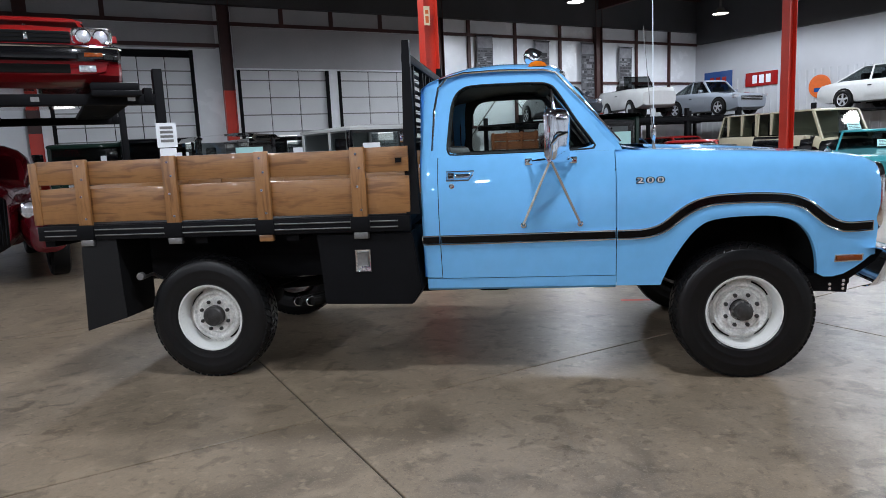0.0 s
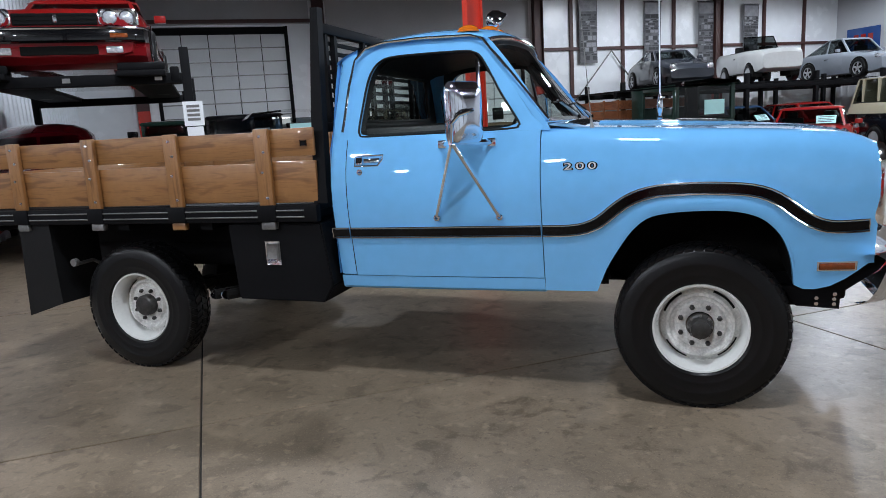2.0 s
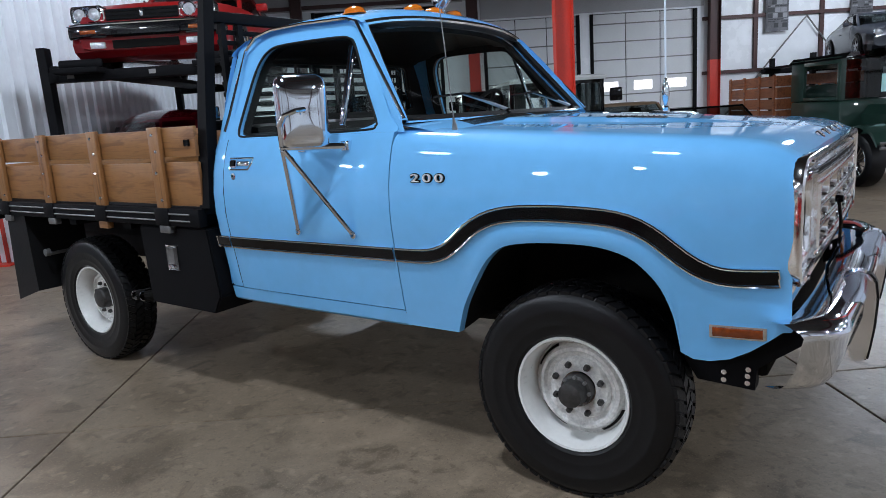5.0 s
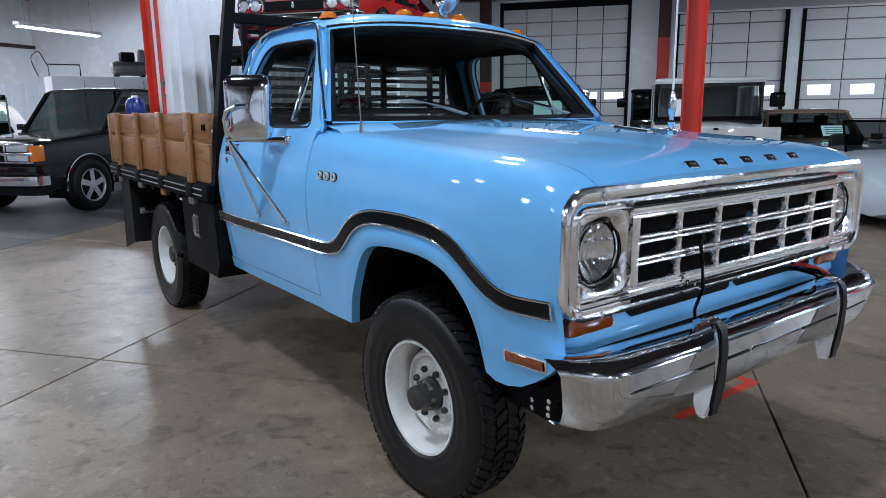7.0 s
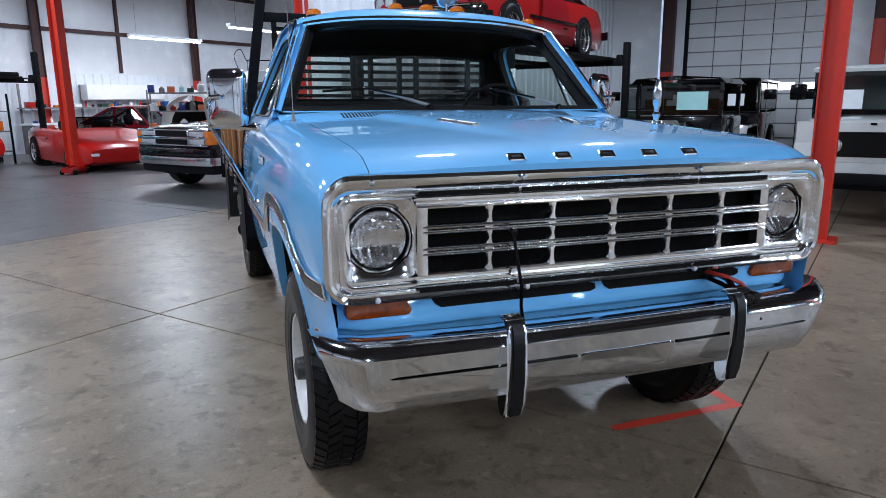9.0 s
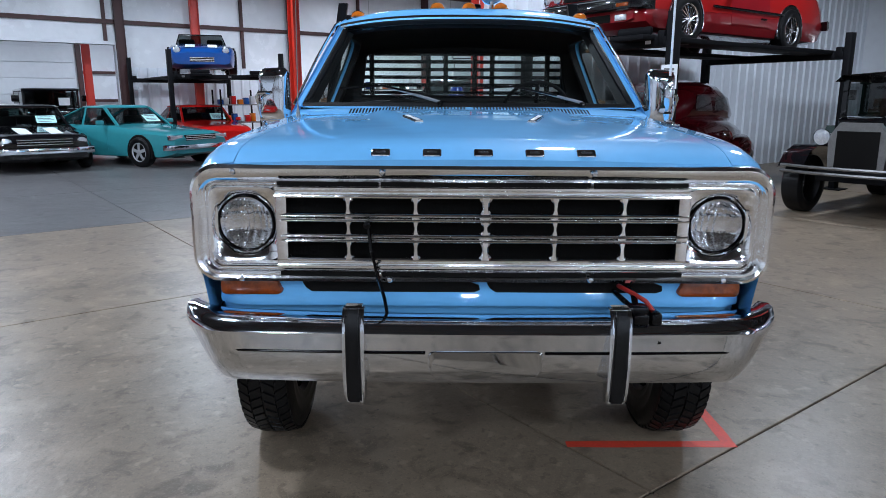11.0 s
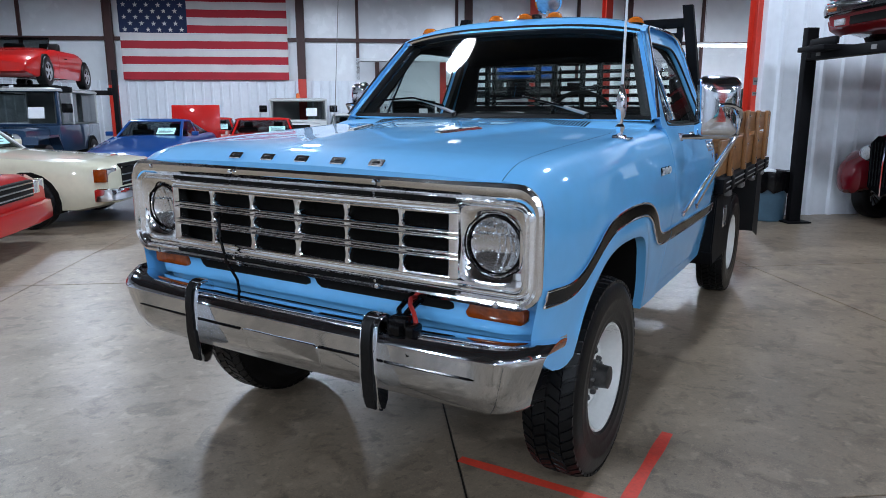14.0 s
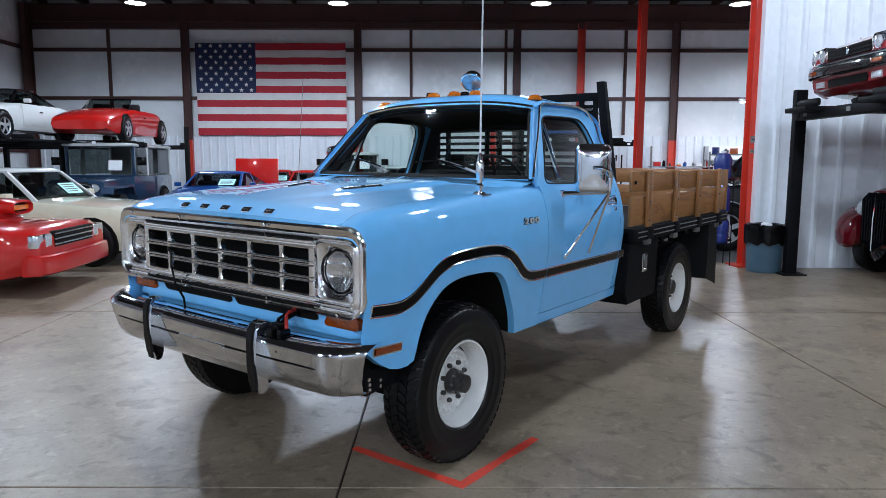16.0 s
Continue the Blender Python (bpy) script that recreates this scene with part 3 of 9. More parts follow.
for v, u in ((11.0, -13.2), (11.0, -17.5)):
    tl = thing("tube_lamp", at(u, v, 3.36), "long twin fluorescent tube lamp hung on wires", "tube lamp", "tube lamps")
    part("housing", box(B(), -0.09, 0.09, -1.25, 1.25, 0.02, 0.1, 0.01), PAPER, tl)
    for x in (-0.04, 0.04):
        part("tube", tube(B(), [(x, -1.2, 0.0), (x, 1.2, 0.0)], 0.019, 10), TUBE_GLOW, tl, "glowing fluorescent tube")
    for y in (-1.0, 1.0):
        part("wire", tube(B(), [(0, y, 0.1), (0, y, EAVE - 3.0)], 0.004, 5), GREY_METAL, tl)
    light = new("tube_light", bpy.data.lights.new("tube_light", "AREA"))
    light.data.shape, light.data.size, light.data.size_y, light.data.energy = "RECTANGLE", 0.1, 2.4, 130
    light.parent = tl
    light.matrix_basis = pose(0, 0, -0.03)

# red tape corner on the floor
tape = thing("floor_tape", pose(0, 0, GROUND), "worn red tape corner mark stuck on the concrete", "floor tape")
for x0, x1, y0, y1 in ((0.215, 0.268, 0.42, 1.142), (-0.45, 0.213, 1.09, 1.142)):
    bm = B()
    k = 14
    long_x = x1 - x0 > y1 - y0
    a, b = [], []
    for i in range(k + 1):
        f = i / k
        e = 0.0025 * math.sin(7 * i + x0 * 9)
        if long_x:
            x = x0 + f * (x1 - x0)
            a.append((x, y0 + e, 0.0015))
            b.append((x, y1 - e, 0.0015))
        else:
            y = y0 + f * (y1 - y0)
            a.append((x0 + e, y, 0.0015))
            b.append((x1 - e, y, 0.0015))
    loft(bm, [a, b], False)
    part("strip", bm, RED_TAPE, tape, smooth=False)

# ---- the blue flatbed truck ----
truck = thing("pickup_truck", pose(0, 0.016, 0, -0.45, 0, 0), "light blue vintage four-wheel-drive pickup with oak stake bed", "truck")

SIDE = [(0.45, 0.905), (0.56, 0.932), (0.66, 0.951), (0.80, 0.970), (0.87, 0.982), (1.0, 0.998), (1.12, 0.996), (1.22, 0.978), (1.30, 0.952), (1.345, 0.932), (1.38, 0.910)]


def ys(x, z):
    """Half width of the body side."""
    y = smoothed(SIDE, z, 0.03)
    if x > 0.15:
        y -= 0.05 * ((x - 0.15) / 0.55) ** 2
    if x < -1.5:
        y -= 0.014 * ((-1.5 - x) / 0.4) ** 2
    return y


ARCH = [(-0.478, 0.55), (-0.455, 0.61), (-0.42, 0.69), (-0.345, 0.812), (-0.29, 0.88), (-0.225, 0.925), (-0.12, 0.945), (0.02, 0.951), (0.14, 0.945), (0.235, 0.918), (0.295, 0.872), (0.34, 0.812), (0.372, 0.73), (0.385, 0.66), (0.392, 0.60)]
ARCH = [(p.x, p.z) for p in curve_of([(x, 0, z) for x, z in ARCH], 43)]
SHOULDER = [(-0.74, 1.362), (-0.4, 1.342), (0.0, 1.318), (0.3, 1.30), (0.5, 1.285), (0.60, 1.271), (0.65, 1.257), (0.69, 1.238), (0.715, 1.216)]


def low_edge(x):
    if x <= ARCH[0][0]:
        return 0.55
    if x >= ARCH[-1][0]:
        return lerp([(0.392, 0.60), (0.43, 0.58), (0.50, 0.578), (0.56, 0.60), (0.62, 0.64), (0.69, 0.70)], x)
    return lerp(ARCH, x)


for s, nm in ((-1, "right"), (1, "left")):
    # front fender: side with the wheel arch, rounding over to the hood seam
    xs = [-0.733, -0.66, -0.58, -0.52, -0.485] + [p[0] for p in ARCH] + [0.43, 0.48, 0.54, 0.60, 0.645, 0.67, 0.688, 0.702, 0.711]
    rings = []
    for x in xs:
        zl, top = low_edge(x), smoothed(SHOULDER, x, 0.03)
        zs = top - 0.09
        ring = [(x, s * (ys(x, zl) - 0.035), zl - 0.002), (x, s * (ys(x, zl) + 0.004), zl)]
        for i in range(1, 13):
            z = zl + (zs - zl) * i / 12
            flare = 0.012 * math.exp(-((z - zl) / 0.05) ** 2) if -0.5 < x < 0.42 else 0.0
            ring.append((x, s * (ys(x, z) + flare), z))
        y0 = ys(x, zs)
        for a in (20, 40, 60, 78):
            ring.append((x, s * (y0 - 0.085 + 0.085 * math.cos(radians(a)) - 0.02 * (a / 78)), zs + (top - zs) * math.sin(radians(a)) / math.sin(radians(78)) * 0.97))
        ring.append((x, s * 0.803, top + 0.002))
        ring.append((x, s * 0.801, top - 0.02))
        rings.append(ring)
    bm = B()
    loft(bm, rings, False)
    part("front_fender", bm, BLUE, truck)
    # dark wheel well
    bm = B()
    ring_o, ring_i = [], []
    for x, z in ARCH:
        ring_o.append((x, s * (ys(x, z) - 0.03), z + 0.0))
        ring_i.append((x, s * 0.45, z + 0.05))
    loft(bm, [ring_o, ring_i], False)
    box(bm, -0.5, 0.42, s * 0.45 - 0.01, s * 0.45 + 0.01, 0.5, 1.05)
    part("wheel_well", bm, DARK, truck)
    # side stripe of black with bright edges
    LINE = [(-1.882, 0.856), (-0.60, 0.862), (-0.53, 0.866), (-0.475, 0.885), (-0.43, 0.925), (-0.37, 0.985), (-0.30, 1.025), (-0.2, 1.05), (0.0, 1.056), (0.20, 1.046), (0.28, 1.025), (0.34, 0.985), (0.40, 0.925), (0.445, 0.886), (0.49, 0.868), (0.55, 0.866), (0.678, 0.872)]
    pts = [Vector((x, 0, z)) for x, z in LINE]
    dense = []
    for a, b in zip(pts, pts[1:]):
        k = max(1, int((b - a).length / 0.03))
        dense += [a + (b - a) * i / k for i in range(k)]
    dense.append(pts[-1])
    sm = dense
    for _ in range(4):
        sm = [sm[0]] + [(sm[i - 1] + 2 * sm[i] + sm[i + 1]) / 4 for i in range(1, len(sm) - 1)] + [sm[-1]]
    for seg, (xa, xb) in enumerate(((-1.9, -1.779), (-1.769, -0.741), (-0.731, 0.68))):
        run = [p for p in sm if xa <= p.x <= xb]
        run = [Vector((max(xa, -1.882), 0, lerp([(p.x, p.z) for p in sm], max(xa, -1.882))))] + run + [Vector((min(xb, 0.678), 0, lerp([(p.x, p.z) for p in sm], min(xb, 0.678))))]
        norms = []
        for i, p in enumerate(run):
            d = run[min(i + 1, len(run) - 1)] - run[max(i - 1, 0)]
            d.normalize()
            norms.append(Vector((-d.z, 0, d.x)))
        bm = B()
        rows = []
        for off, out in ((-0.021, 0.0005), (-0.02, 0.006), (0.02, 0.006), (0.021, 0.0005)):
            rows.append([(p.x + off * n.x, s * (ys(p.x, p.z + off * n.z) + 0.004 + out), p.z + off * n.z) for p, n in zip(run, norms)])
        loft(bm, rows, False)
        part("stripe", bm, BLACK, truck, "black side stripe")
        for off in (-0.026, 0.026):
            bm = B()
            tube(bm, [(p.x + off * n.x, s * (ys(p.x, p.z + off * n.z) + 0.007), p.z + off * n.z) for p, n in zip(run, norms)], 0.0045, 6)
            part("stripe_trim", bm, SATIN, truck, "bright edge of the side stripe")
    # door
    bm = B()
    rings = []
    for x in [-0.7375 - 1.035 * i / 10 for i in range(11)]:
        ring = [(x, s * (ys(x, 0.62) - 0.03), 0.6155)]
        ring += [(x, s * ys(x, z), z) for z in (0.6165, 0.68, 0.75, 0.82, 0.9, 0.98, 1.06, 1.14, 1.2, 1.25, 1.29, 1.32, 1.34, 1.352)]
        ring.append((x, s * 0.86, 1.356))
        rings.append(ring)
    vs = loft(bm, rings, False)
    for ring in (vs[0], vs[-1]):
        inner = [bm.verts.new(v.co + Vector((0, -s * 0.05, 0))) for v in ring]
        skin(bm, [ring, inner], False)
    door = part("door", bm, BLUE, truck)
    # window frame of the door, leaning in
    def yw(z):
        return 0.908 - (z - 1.38) * 0.205 / 0.46
    outer = [(-0.742, 1.349), (-0.79, 1.43), (-0.875, 1.555), (-0.965, 1.675), (-1.045, 1.775), (-1.09, 1.812), (-1.16, 1.828), (-1.4, 1.834), (-1.6, 1.832), (-1.69, 1.81), (-1.735, 1.765), (-1.755, 1.66), (-1.763, 1.5), (-1.768, 1.349), (-1.5, 1.349), (-1.1, 1.349)]
    inner = [(-0.875, 1.366), (-0.852, 1.378), (-0.852, 1.398), (-0.945, 1.535), (-1.01, 1.645), (-1.07, 1.738), (-1.11, 1.764), (-1.17, 1.775), (-1.4, 1.780), (-1.57, 1.777), (-1.635, 1.758), (-1.675, 1.715), (-1.698, 1.64), (-1.712, 1.5), (-1.718, 1.415), (-1.712, 1.378), (-1.68, 1.362), (-1.5, 1.362), (-1.1, 1.362)]
    bm = B()
    oc = [Vector(p) for p in curve_of([(x, 0, z) for x, z in outer], 96, True)]
    ic = [Vector(p) for p in curve_of([(x, 0, z) for x, z in inner], 96, True)]
    mid = Vector((-1.33, 0, 1.56))
    ang = lambda p: math.atan2(p.z - mid.z, (p.x - mid.x) * 0.5)
    oc.sort(key=ang)
    ic.sort(key=ang)
    o1 = [bm.verts.new((p.x, s * yw(p.z), p.z)) for p in oc]
    i1 = [bm.verts.new((p.x, s * (yw(p.z) - 0.004), p.z)) for p in ic]
    i2 = [bm.verts.new((p.x, s * (yw(p.z) - 0.03), p.z)) for p in ic]
    o2 = [bm.verts.new((p.x, s * (yw(p.z) - 0.03), p.z)) for p in oc]
    skin(bm, [o2, o1, i1, i2], True)
    part("window_frame", bm, BLUE, door)
    bm = B()
    t1 = [bm.verts.new((p.x, s * (yw(p.z) - 0.031), p.z)) for p in oc]
    t2 = [bm.verts.new((p.x, s * (yw(p.z) - 0.031), p.z)) for p in ic]
    t3 = [bm.verts.new((mid.x + (p.x - mid.x) * 0.97, s * (yw(p.z) - 0.07), mid.z + (p.z - mid.z) * 0.97)) for p in ic]
    t4 = [bm.verts.new((mid.x + (p.x - mid.x) * 1.1, s * (yw(p.z) - 0.075), mid.z + (p.z - mid.z) * 1.1)) for p in ic]
    skin(bm, [t1, t2, t3, t4], True)
    part("window_trim", bm, TRIM_BLACK, door, "dark inner trim")
    # body strip round the door opening, under the drip rail
    bm = B()
    rim_in, rim_out = [], []
    for k in range(14):
        x, z = outer[k]
        nx, nz = (x + 1.33) / 0.5, (z - 1.45) / 0.40
        d = math.hypot(nx, nz)
        rim_in.append((x, s * (yw(z) - 0.008), z))
        rim_out.append((x + 0.055 * nx / d, s * (yw(z + 0.05 * max(0, nz / d)) + 0.002), z + 0.045 * max(0.0, nz / d)))
    loft(bm, [rim_in, rim_out], False)
    part("door_surround", bm, BLUE, truck)
    bm = B()
    tube(bm, [(p.x, s * (yw(p.z) - 0.004), p.z) for p in ic], 0.006, 6, closed=True)
    part("window_seal", bm, TRIM_BLACK, door)
    bm = B()
    vsa = [bm.verts.new((p.x, s * (yw(p.z) - 0.022), p.z)) for p in ic]
    bm.faces.new(vsa)
    gl = part("glass", bm, GLASS, door, "clear side window", False)
    gl.visible_shadow = False
    part("vent_bar", box(B(), -0.009, 0.009, -0.012, 0.012, 0, 0.372, 0.003, pose(-1.048, s * (yw(1.39) - 0.014), 1.388, s * 24.0, 0, 0) @ pose(0, 0, 0, 0, -6.5, 0)), CHROME, door, "bright vent window post")
    # handle, lock
    bm = B()
    yh = ys(-1.64, 1.24)
    lean = pose(-1.64, s * (yh + 0.001), 1.238, s * 14, 0, 0)
    frame_pts = [(-0.082, -0.027), (0.05, -0.027), (0.074, 0.004), (0.082, 0.027), (-0.082, 0.027)]
    tube(bm, [lean @ Vector((x, 0, z)) for x, z in frame_pts], 0.0045, 6, closed=True)
    box(bm, -0.074, -0.036, -0.006, 0.012, -0.02, 0.02, 0.004, lean)
    hd = part("door_handle", bm, CHROME, door, "chrome-framed recessed door handle")
    bm = B()
    bm.faces.new([bm.verts.new(lean @ Vector((x * 0.98, 0.002 * s, z * 0.98))) for x, z in frame_pts])
    part("handle_recess", bm, SHADED_BLUE, hd, "", False)
    part("handle_paddle", box(B(), -0.03, 0.06, -0.006, 0.010, -0.012, 0.012, 0.004, lean), CHROME, hd)
    part("handle_mark", box(B(), -0.07, -0.04, s * 0.012 - 0.001, s * 0.012 + 0.001, -0.014, 0.014, 0, lean), BLACK, hd)
    part("lock", lathe(B(), [(0.016, 0), (0.016, 0.006), (0.0, 0.008)], 14, (-1.692, s * (ys(-1.69, 1.18) - 0.001), 1.18), "y", s), CHROME, door, "chrome key lock")
    # rear cab corner and rocker sill
    bm = B()
    rings = []
    for x, inset, drop in ((-1.777, 0.0, 0.0), (-1.84, 0.0, 0.025), (-1.868, 0.008, 0.045), (-1.882, 0.026, 0.062), (-1.887, 0.05, 0.075)):
        rings.append([(x, s * (ys(x, z) - inset), z) for z in (0.62, 0.7, 0.8, 0.9, 1.0, 1.1, 1.2, 1.28, 1.335, 1.38)] + [(x, s * (yw(z) - inset), z) for z in (1.45, 1.55, 1.65, 1.72, 1.80 - 0.7 * drop, 1.835 - drop)])
    loft(bm, rings, False)
    part("cab_corner", bm, BLUE, truck)
    bm = B()
    rings = []
    for x in (-1.87, -1.80, -1.4, -1.0, -0.735):
        rings.append([(x, s * 0.80, 0.535), (x, s * (ys(x, 0.56) - 0.02), 0.538), (x, s * (ys(x, 0.56) - 0.002), 0.552), (x, s * (ys(x, 0.61) - 0.001), 0.612), (x, s * 0.82, 0.615)])
    loft(bm, rings, False)
    part("rocker", bm, BLUE, truck)
    # windshield post
    bm = B()
    rings = []
    for f in (0, 0.25, 0.5, 0.75, 1.0):
        x, z = -0.735 + f * (-1.075 + 0.735), 1.388 + f * (1.822 - 1.388)
        y = yw(z)
        rings.append([(x - 0.012, s * (y - 0.002), z), (x + 0.012, s * (y + 0.001), z + 0.006), (x + 0.028, s * (y - 0.010), z + 0.008), (x + 0.032, s * (y - 0.030), z + 0.004), (x + 0.0, s * (y - 0.045), z - 0.012)])
    loft(bm, rings, False)
    part("windshield_post", bm, BLUE, truck)
    # drip rail
    bm = B()
    tube(bm, [(-0.70, s * 0.905, 1.40), (-0.90, s * 0.815, 1.645), (-1.06, s * 0.735, 1.83), (-1.13, s * 0.722, 1.852), (-1.4, s * 0.72, 1.862), (-1.62, s * 0.722, 1.858), (-1.72, s * 0.733, 1.835), (-1.775, s * 0.755, 1.775), (-1.80, s * 0.80, 1.64), (-1.808, s * 0.87, 1.47), (-1.81, s * 0.91, 1.39)], 0.0075, 6)
    part("drip_rail", bm, SATIN, truck, "bright drip rail")
    # side marker, badge
    for nm, x0, x1, z0, z1, out, mt, lab in (("side_marker_bezel", 0.482, 0.645, 0.664, 0.708, 0.004, CHROME, ""), ("side_marker", 0.492, 0.635, 0.671, 0.701, 0.010, AMBER_DARK, "amber side marker lamp")):
        bm = B()
        rows = []
        for i in range(7):
            x = x0 + (x1 - x0) * i / 6
            rows.append([(x, s * (ys(x, z) + o), z) for z, o in ((z0, -0.01), (z0, out * 0.7), (z0 + 0.006, out), (z1 - 0.006, out), (z1, out * 0.7), (z1, -0.01))])
        loft(bm, rows, False)
        bm.faces.ensure_lookup_table()
        part(nm, bm, mt, truck, lab)
    yb = ys(-0.545, 1.175)
    for k, glyph in enumerate("200"):
        fd = bpy.data.curves.new("badge", "FONT")
        fd.body, fd.size, fd.extrude, fd.align_x, fd.align_y = glyph, 0.074, 0.005, "CENTER", "CENTER"
        tmp = new("tmp", fd)
        me = bpy.data.meshes.new_from_object(tmp.evaluated_get(bpy.context.evaluated_depsgraph_get()))
        fd.offset, fd.extrude = 0.0055, 0.002
        edge = bpy.data.meshes.new_from_object(tmp.evaluated_get(bpy.context.evaluated_depsgraph_get()))
        bpy.data.objects.remove(tmp)
        bd = link("badge_numeral", edge, BLACK, truck, "chrome numeral with dark edges", False, pose(-0.545 - s * (k - 1) * 0.057, s * (yb + 0.002), 1.172, 90, 0, 0 if s < 0 else 180) @ Matrix.Diagonal((1.12, 0.6, 1, 1)))
        link("face", me, BADGE, bd, "", False, pose(0, 0, 0.004))
    # clearance lamps sit on the roof; mirrors on the doors
    mir = Matrix.Translation((-1.08, s * 1.09, 1.450)) @ pose(0, 0, 0, 0, 0, s * 33)
    bm = B()
    ring0 = round_rect(0.106, 0.150, 0.042)
    loft(bm, [[mir @ Vector((h, p * k, q * k)) for p, q in ring0] for h, k in ((-0.012, 0.96), (0.0, 1.0), (0.014, 0.985), (0.026, 0.955), (0.036, 0.9), (0.044, 0.8), (0.05, 0.62), (0.053, 0.4), (0.054, 0.15))], True, True)
    mirror = part("mirror", bm, CHROME, truck, "large chrome west-coast mirror")
    bm = B()
    bm.faces.new([bm.verts.new(mir @ Vector((-0.0125, p * 0.9, q * 0.93))) for p, q in ring0])
    part("mirror_glass", bm, MIRROR, mirror, "mirror glass", False)
    bm = B()
    tube(bm, [(-1.234, s * 0.955, 1.303), (-1.113, s * 1.185, 1.316)], 0.012, 8)
    tube(bm, [(-1.045, s * 1.113, 1.455), (-1.02, s * 1.135, 1.462), (-1.025, s * 1.175, 1.458), (-1.07, s * 1.20, 1.44), (-1.105, s * 1.20, 1.40), (-1.113, s * 1.185, 1.315)], 0.0095, 8)
    lathe(bm, [(0.03, 0), (0.028, 0.008), (0.012, 0.014)], 12, (-1.052, s * 1.11, 1.455), "x")
    tube(bm, [(-1.12, s * 1.19, 1.316), (-0.976, s * 0.95, 1.304)], 0.014, 8)
    tube(bm, [(-1.118, s * 1.18, 1.305), (-1.273, s * 0.995, 0.94)], 0.010, 8)
    tube(bm, [(-1.108, s * 1.18, 1.305), (-0.944, s * 1.0, 0.94)], 0.010, 8)
    for p in ((-1.273, 0.935), (-0.944, 0.935)):
        lathe(bm, [(0.018, 0), (0.017, 0.012), (0.008, 0.018)], 10, (p[0], s * (ys(p[0], p[1]) - 0.002), p[1]), "y", s)
    for x in (-0.976, -1.234):
        box(bm, x - 0.022, x + 0.022, s * 0.948 - 0.02, s * 0.948 + 0.012, 1.285, 1.325, 0.005)
    part("mirror_bracket", bm, CHROME, mirror, "chrome tubular mirror bracket")

# hood with a raised middle
bm = B()
rings = []
for x in (-0.50, -0.42, -0.3, -0.15, 0.0, 0.15, 0.3, 0.42, 0.52, 0.60, 0.645, 0.672, 0.690, 0.704, 0.714, 0.716):
    top = smoothed(SHOULDER, x, 0.03)
    ring = []
    for k in range(-40, 41):
        y = 0.8005 * k / 40
        crown = 0.016 * (1 - (y / 0.797) ** 2)
        dome = 0.016 * (1 - 1 / (1 + math.exp(-(abs(y) - (0.345 - 0.29 * (x + 0.1))) / 0.012))) * (1 - 1 / (1 + math.exp(-(x - 0.28) / 0.09)))
        z = top + 0.002 + crown + dome
        if x > 0.715:
            z = 1.19
        ring.append((x + 0.018 * (1 - (y / 0.797) ** 2) * (1 if x > 0.5 else 0), y, z))
    rings.append(ring)
loft(bm, rings, False)
hood = part("hood", bm, BLUE, truck)
for s in (-1, 1):
    # model emblem lying along the edge of the dome
    a, b = Vector((0.135, s * 0.225, 0)), Vector((-0.10, s * 0.292, 0))
    along = (b - a).normalized()
    across = Vector((-along.y, along.x, 0))

    def on_hood(p, h):
        e = abs(p.y)
        base = smoothed(SHOULDER, p.x, 0.03) + 0.002 + 0.016 * (1 - (p.y / 0.797) ** 2)
        return Vector((p.x, p.y, base + 0.016 * (1 - 1 / (1 + math.exp(-(e - (0.345 - 0.29 * (p.x + 0.1))) / 0.012))) * (1 - 1 / (1 + math.exp(-(p.x - 0.28) / 0.09))) + h))

    def strip(p0, p1, w, h0, h1):
        bm = B()
        rings = []
        for k in range(9):
            p = p0.lerp(p1, k / 8)
            rings.append([on_hood(p - across * w, h0), on_hood(p - across * w * 0.9, h1), on_hood(p + across * w * 0.9, h1), on_hood(p + across * w, h0)])
        loft(bm, rings, True, True)
        return bm

    em = part("model_emblem", strip(a, b, 0.017, -0.003, 0.006), SATIN, hood, "chrome edged black script emblem")
    part("emblem_field", strip(a.lerp(b, 0.02), a.lerp(b, 0.98), 0.0140, 0.005, 0.007), BLACK, em)
    for k in range(10):
        if k != 5:
            part("emblem_mark", strip(a.lerp(b, 0.05 + 0.091 * k), a.lerp(b, 0.05 + 0.091 * k + 0.055), 0.0085, 0.006, 0.009), BADGE, em)
part("hood_lip", box(B(), 0.64, 0.696, -0.80, 0.80, 1.15, 1.200, 0.006), BLUE, truck)
for s in (-1, 1):
    bm = B()
    rings = []
    for x, drop in ((0.700, 0.004), (0.711, 0.002), (0.718, 0.008), (0.722, 0.022), (0.723, 0.05)):
        top = smoothed(SHOULDER, min(x, 0.711), 0.03)
        y0 = ys(0.711, top - 0.09)
        ring = [(x, s * (y0 - 0.085 + 0.085 * math.cos(radians(a)) - 0.02 * (a / 78)), top - 0.09 + 0.09 * math.sin(radians(a)) / math.sin(radians(78)) * 0.97 - drop) for a in (0, 20, 40, 60, 78)]
        rings.append(ring + [(x, s * 0.79, top - drop)])
    loft(bm, rings, False)
    part("fender_nose", bm, BLUE, truck)
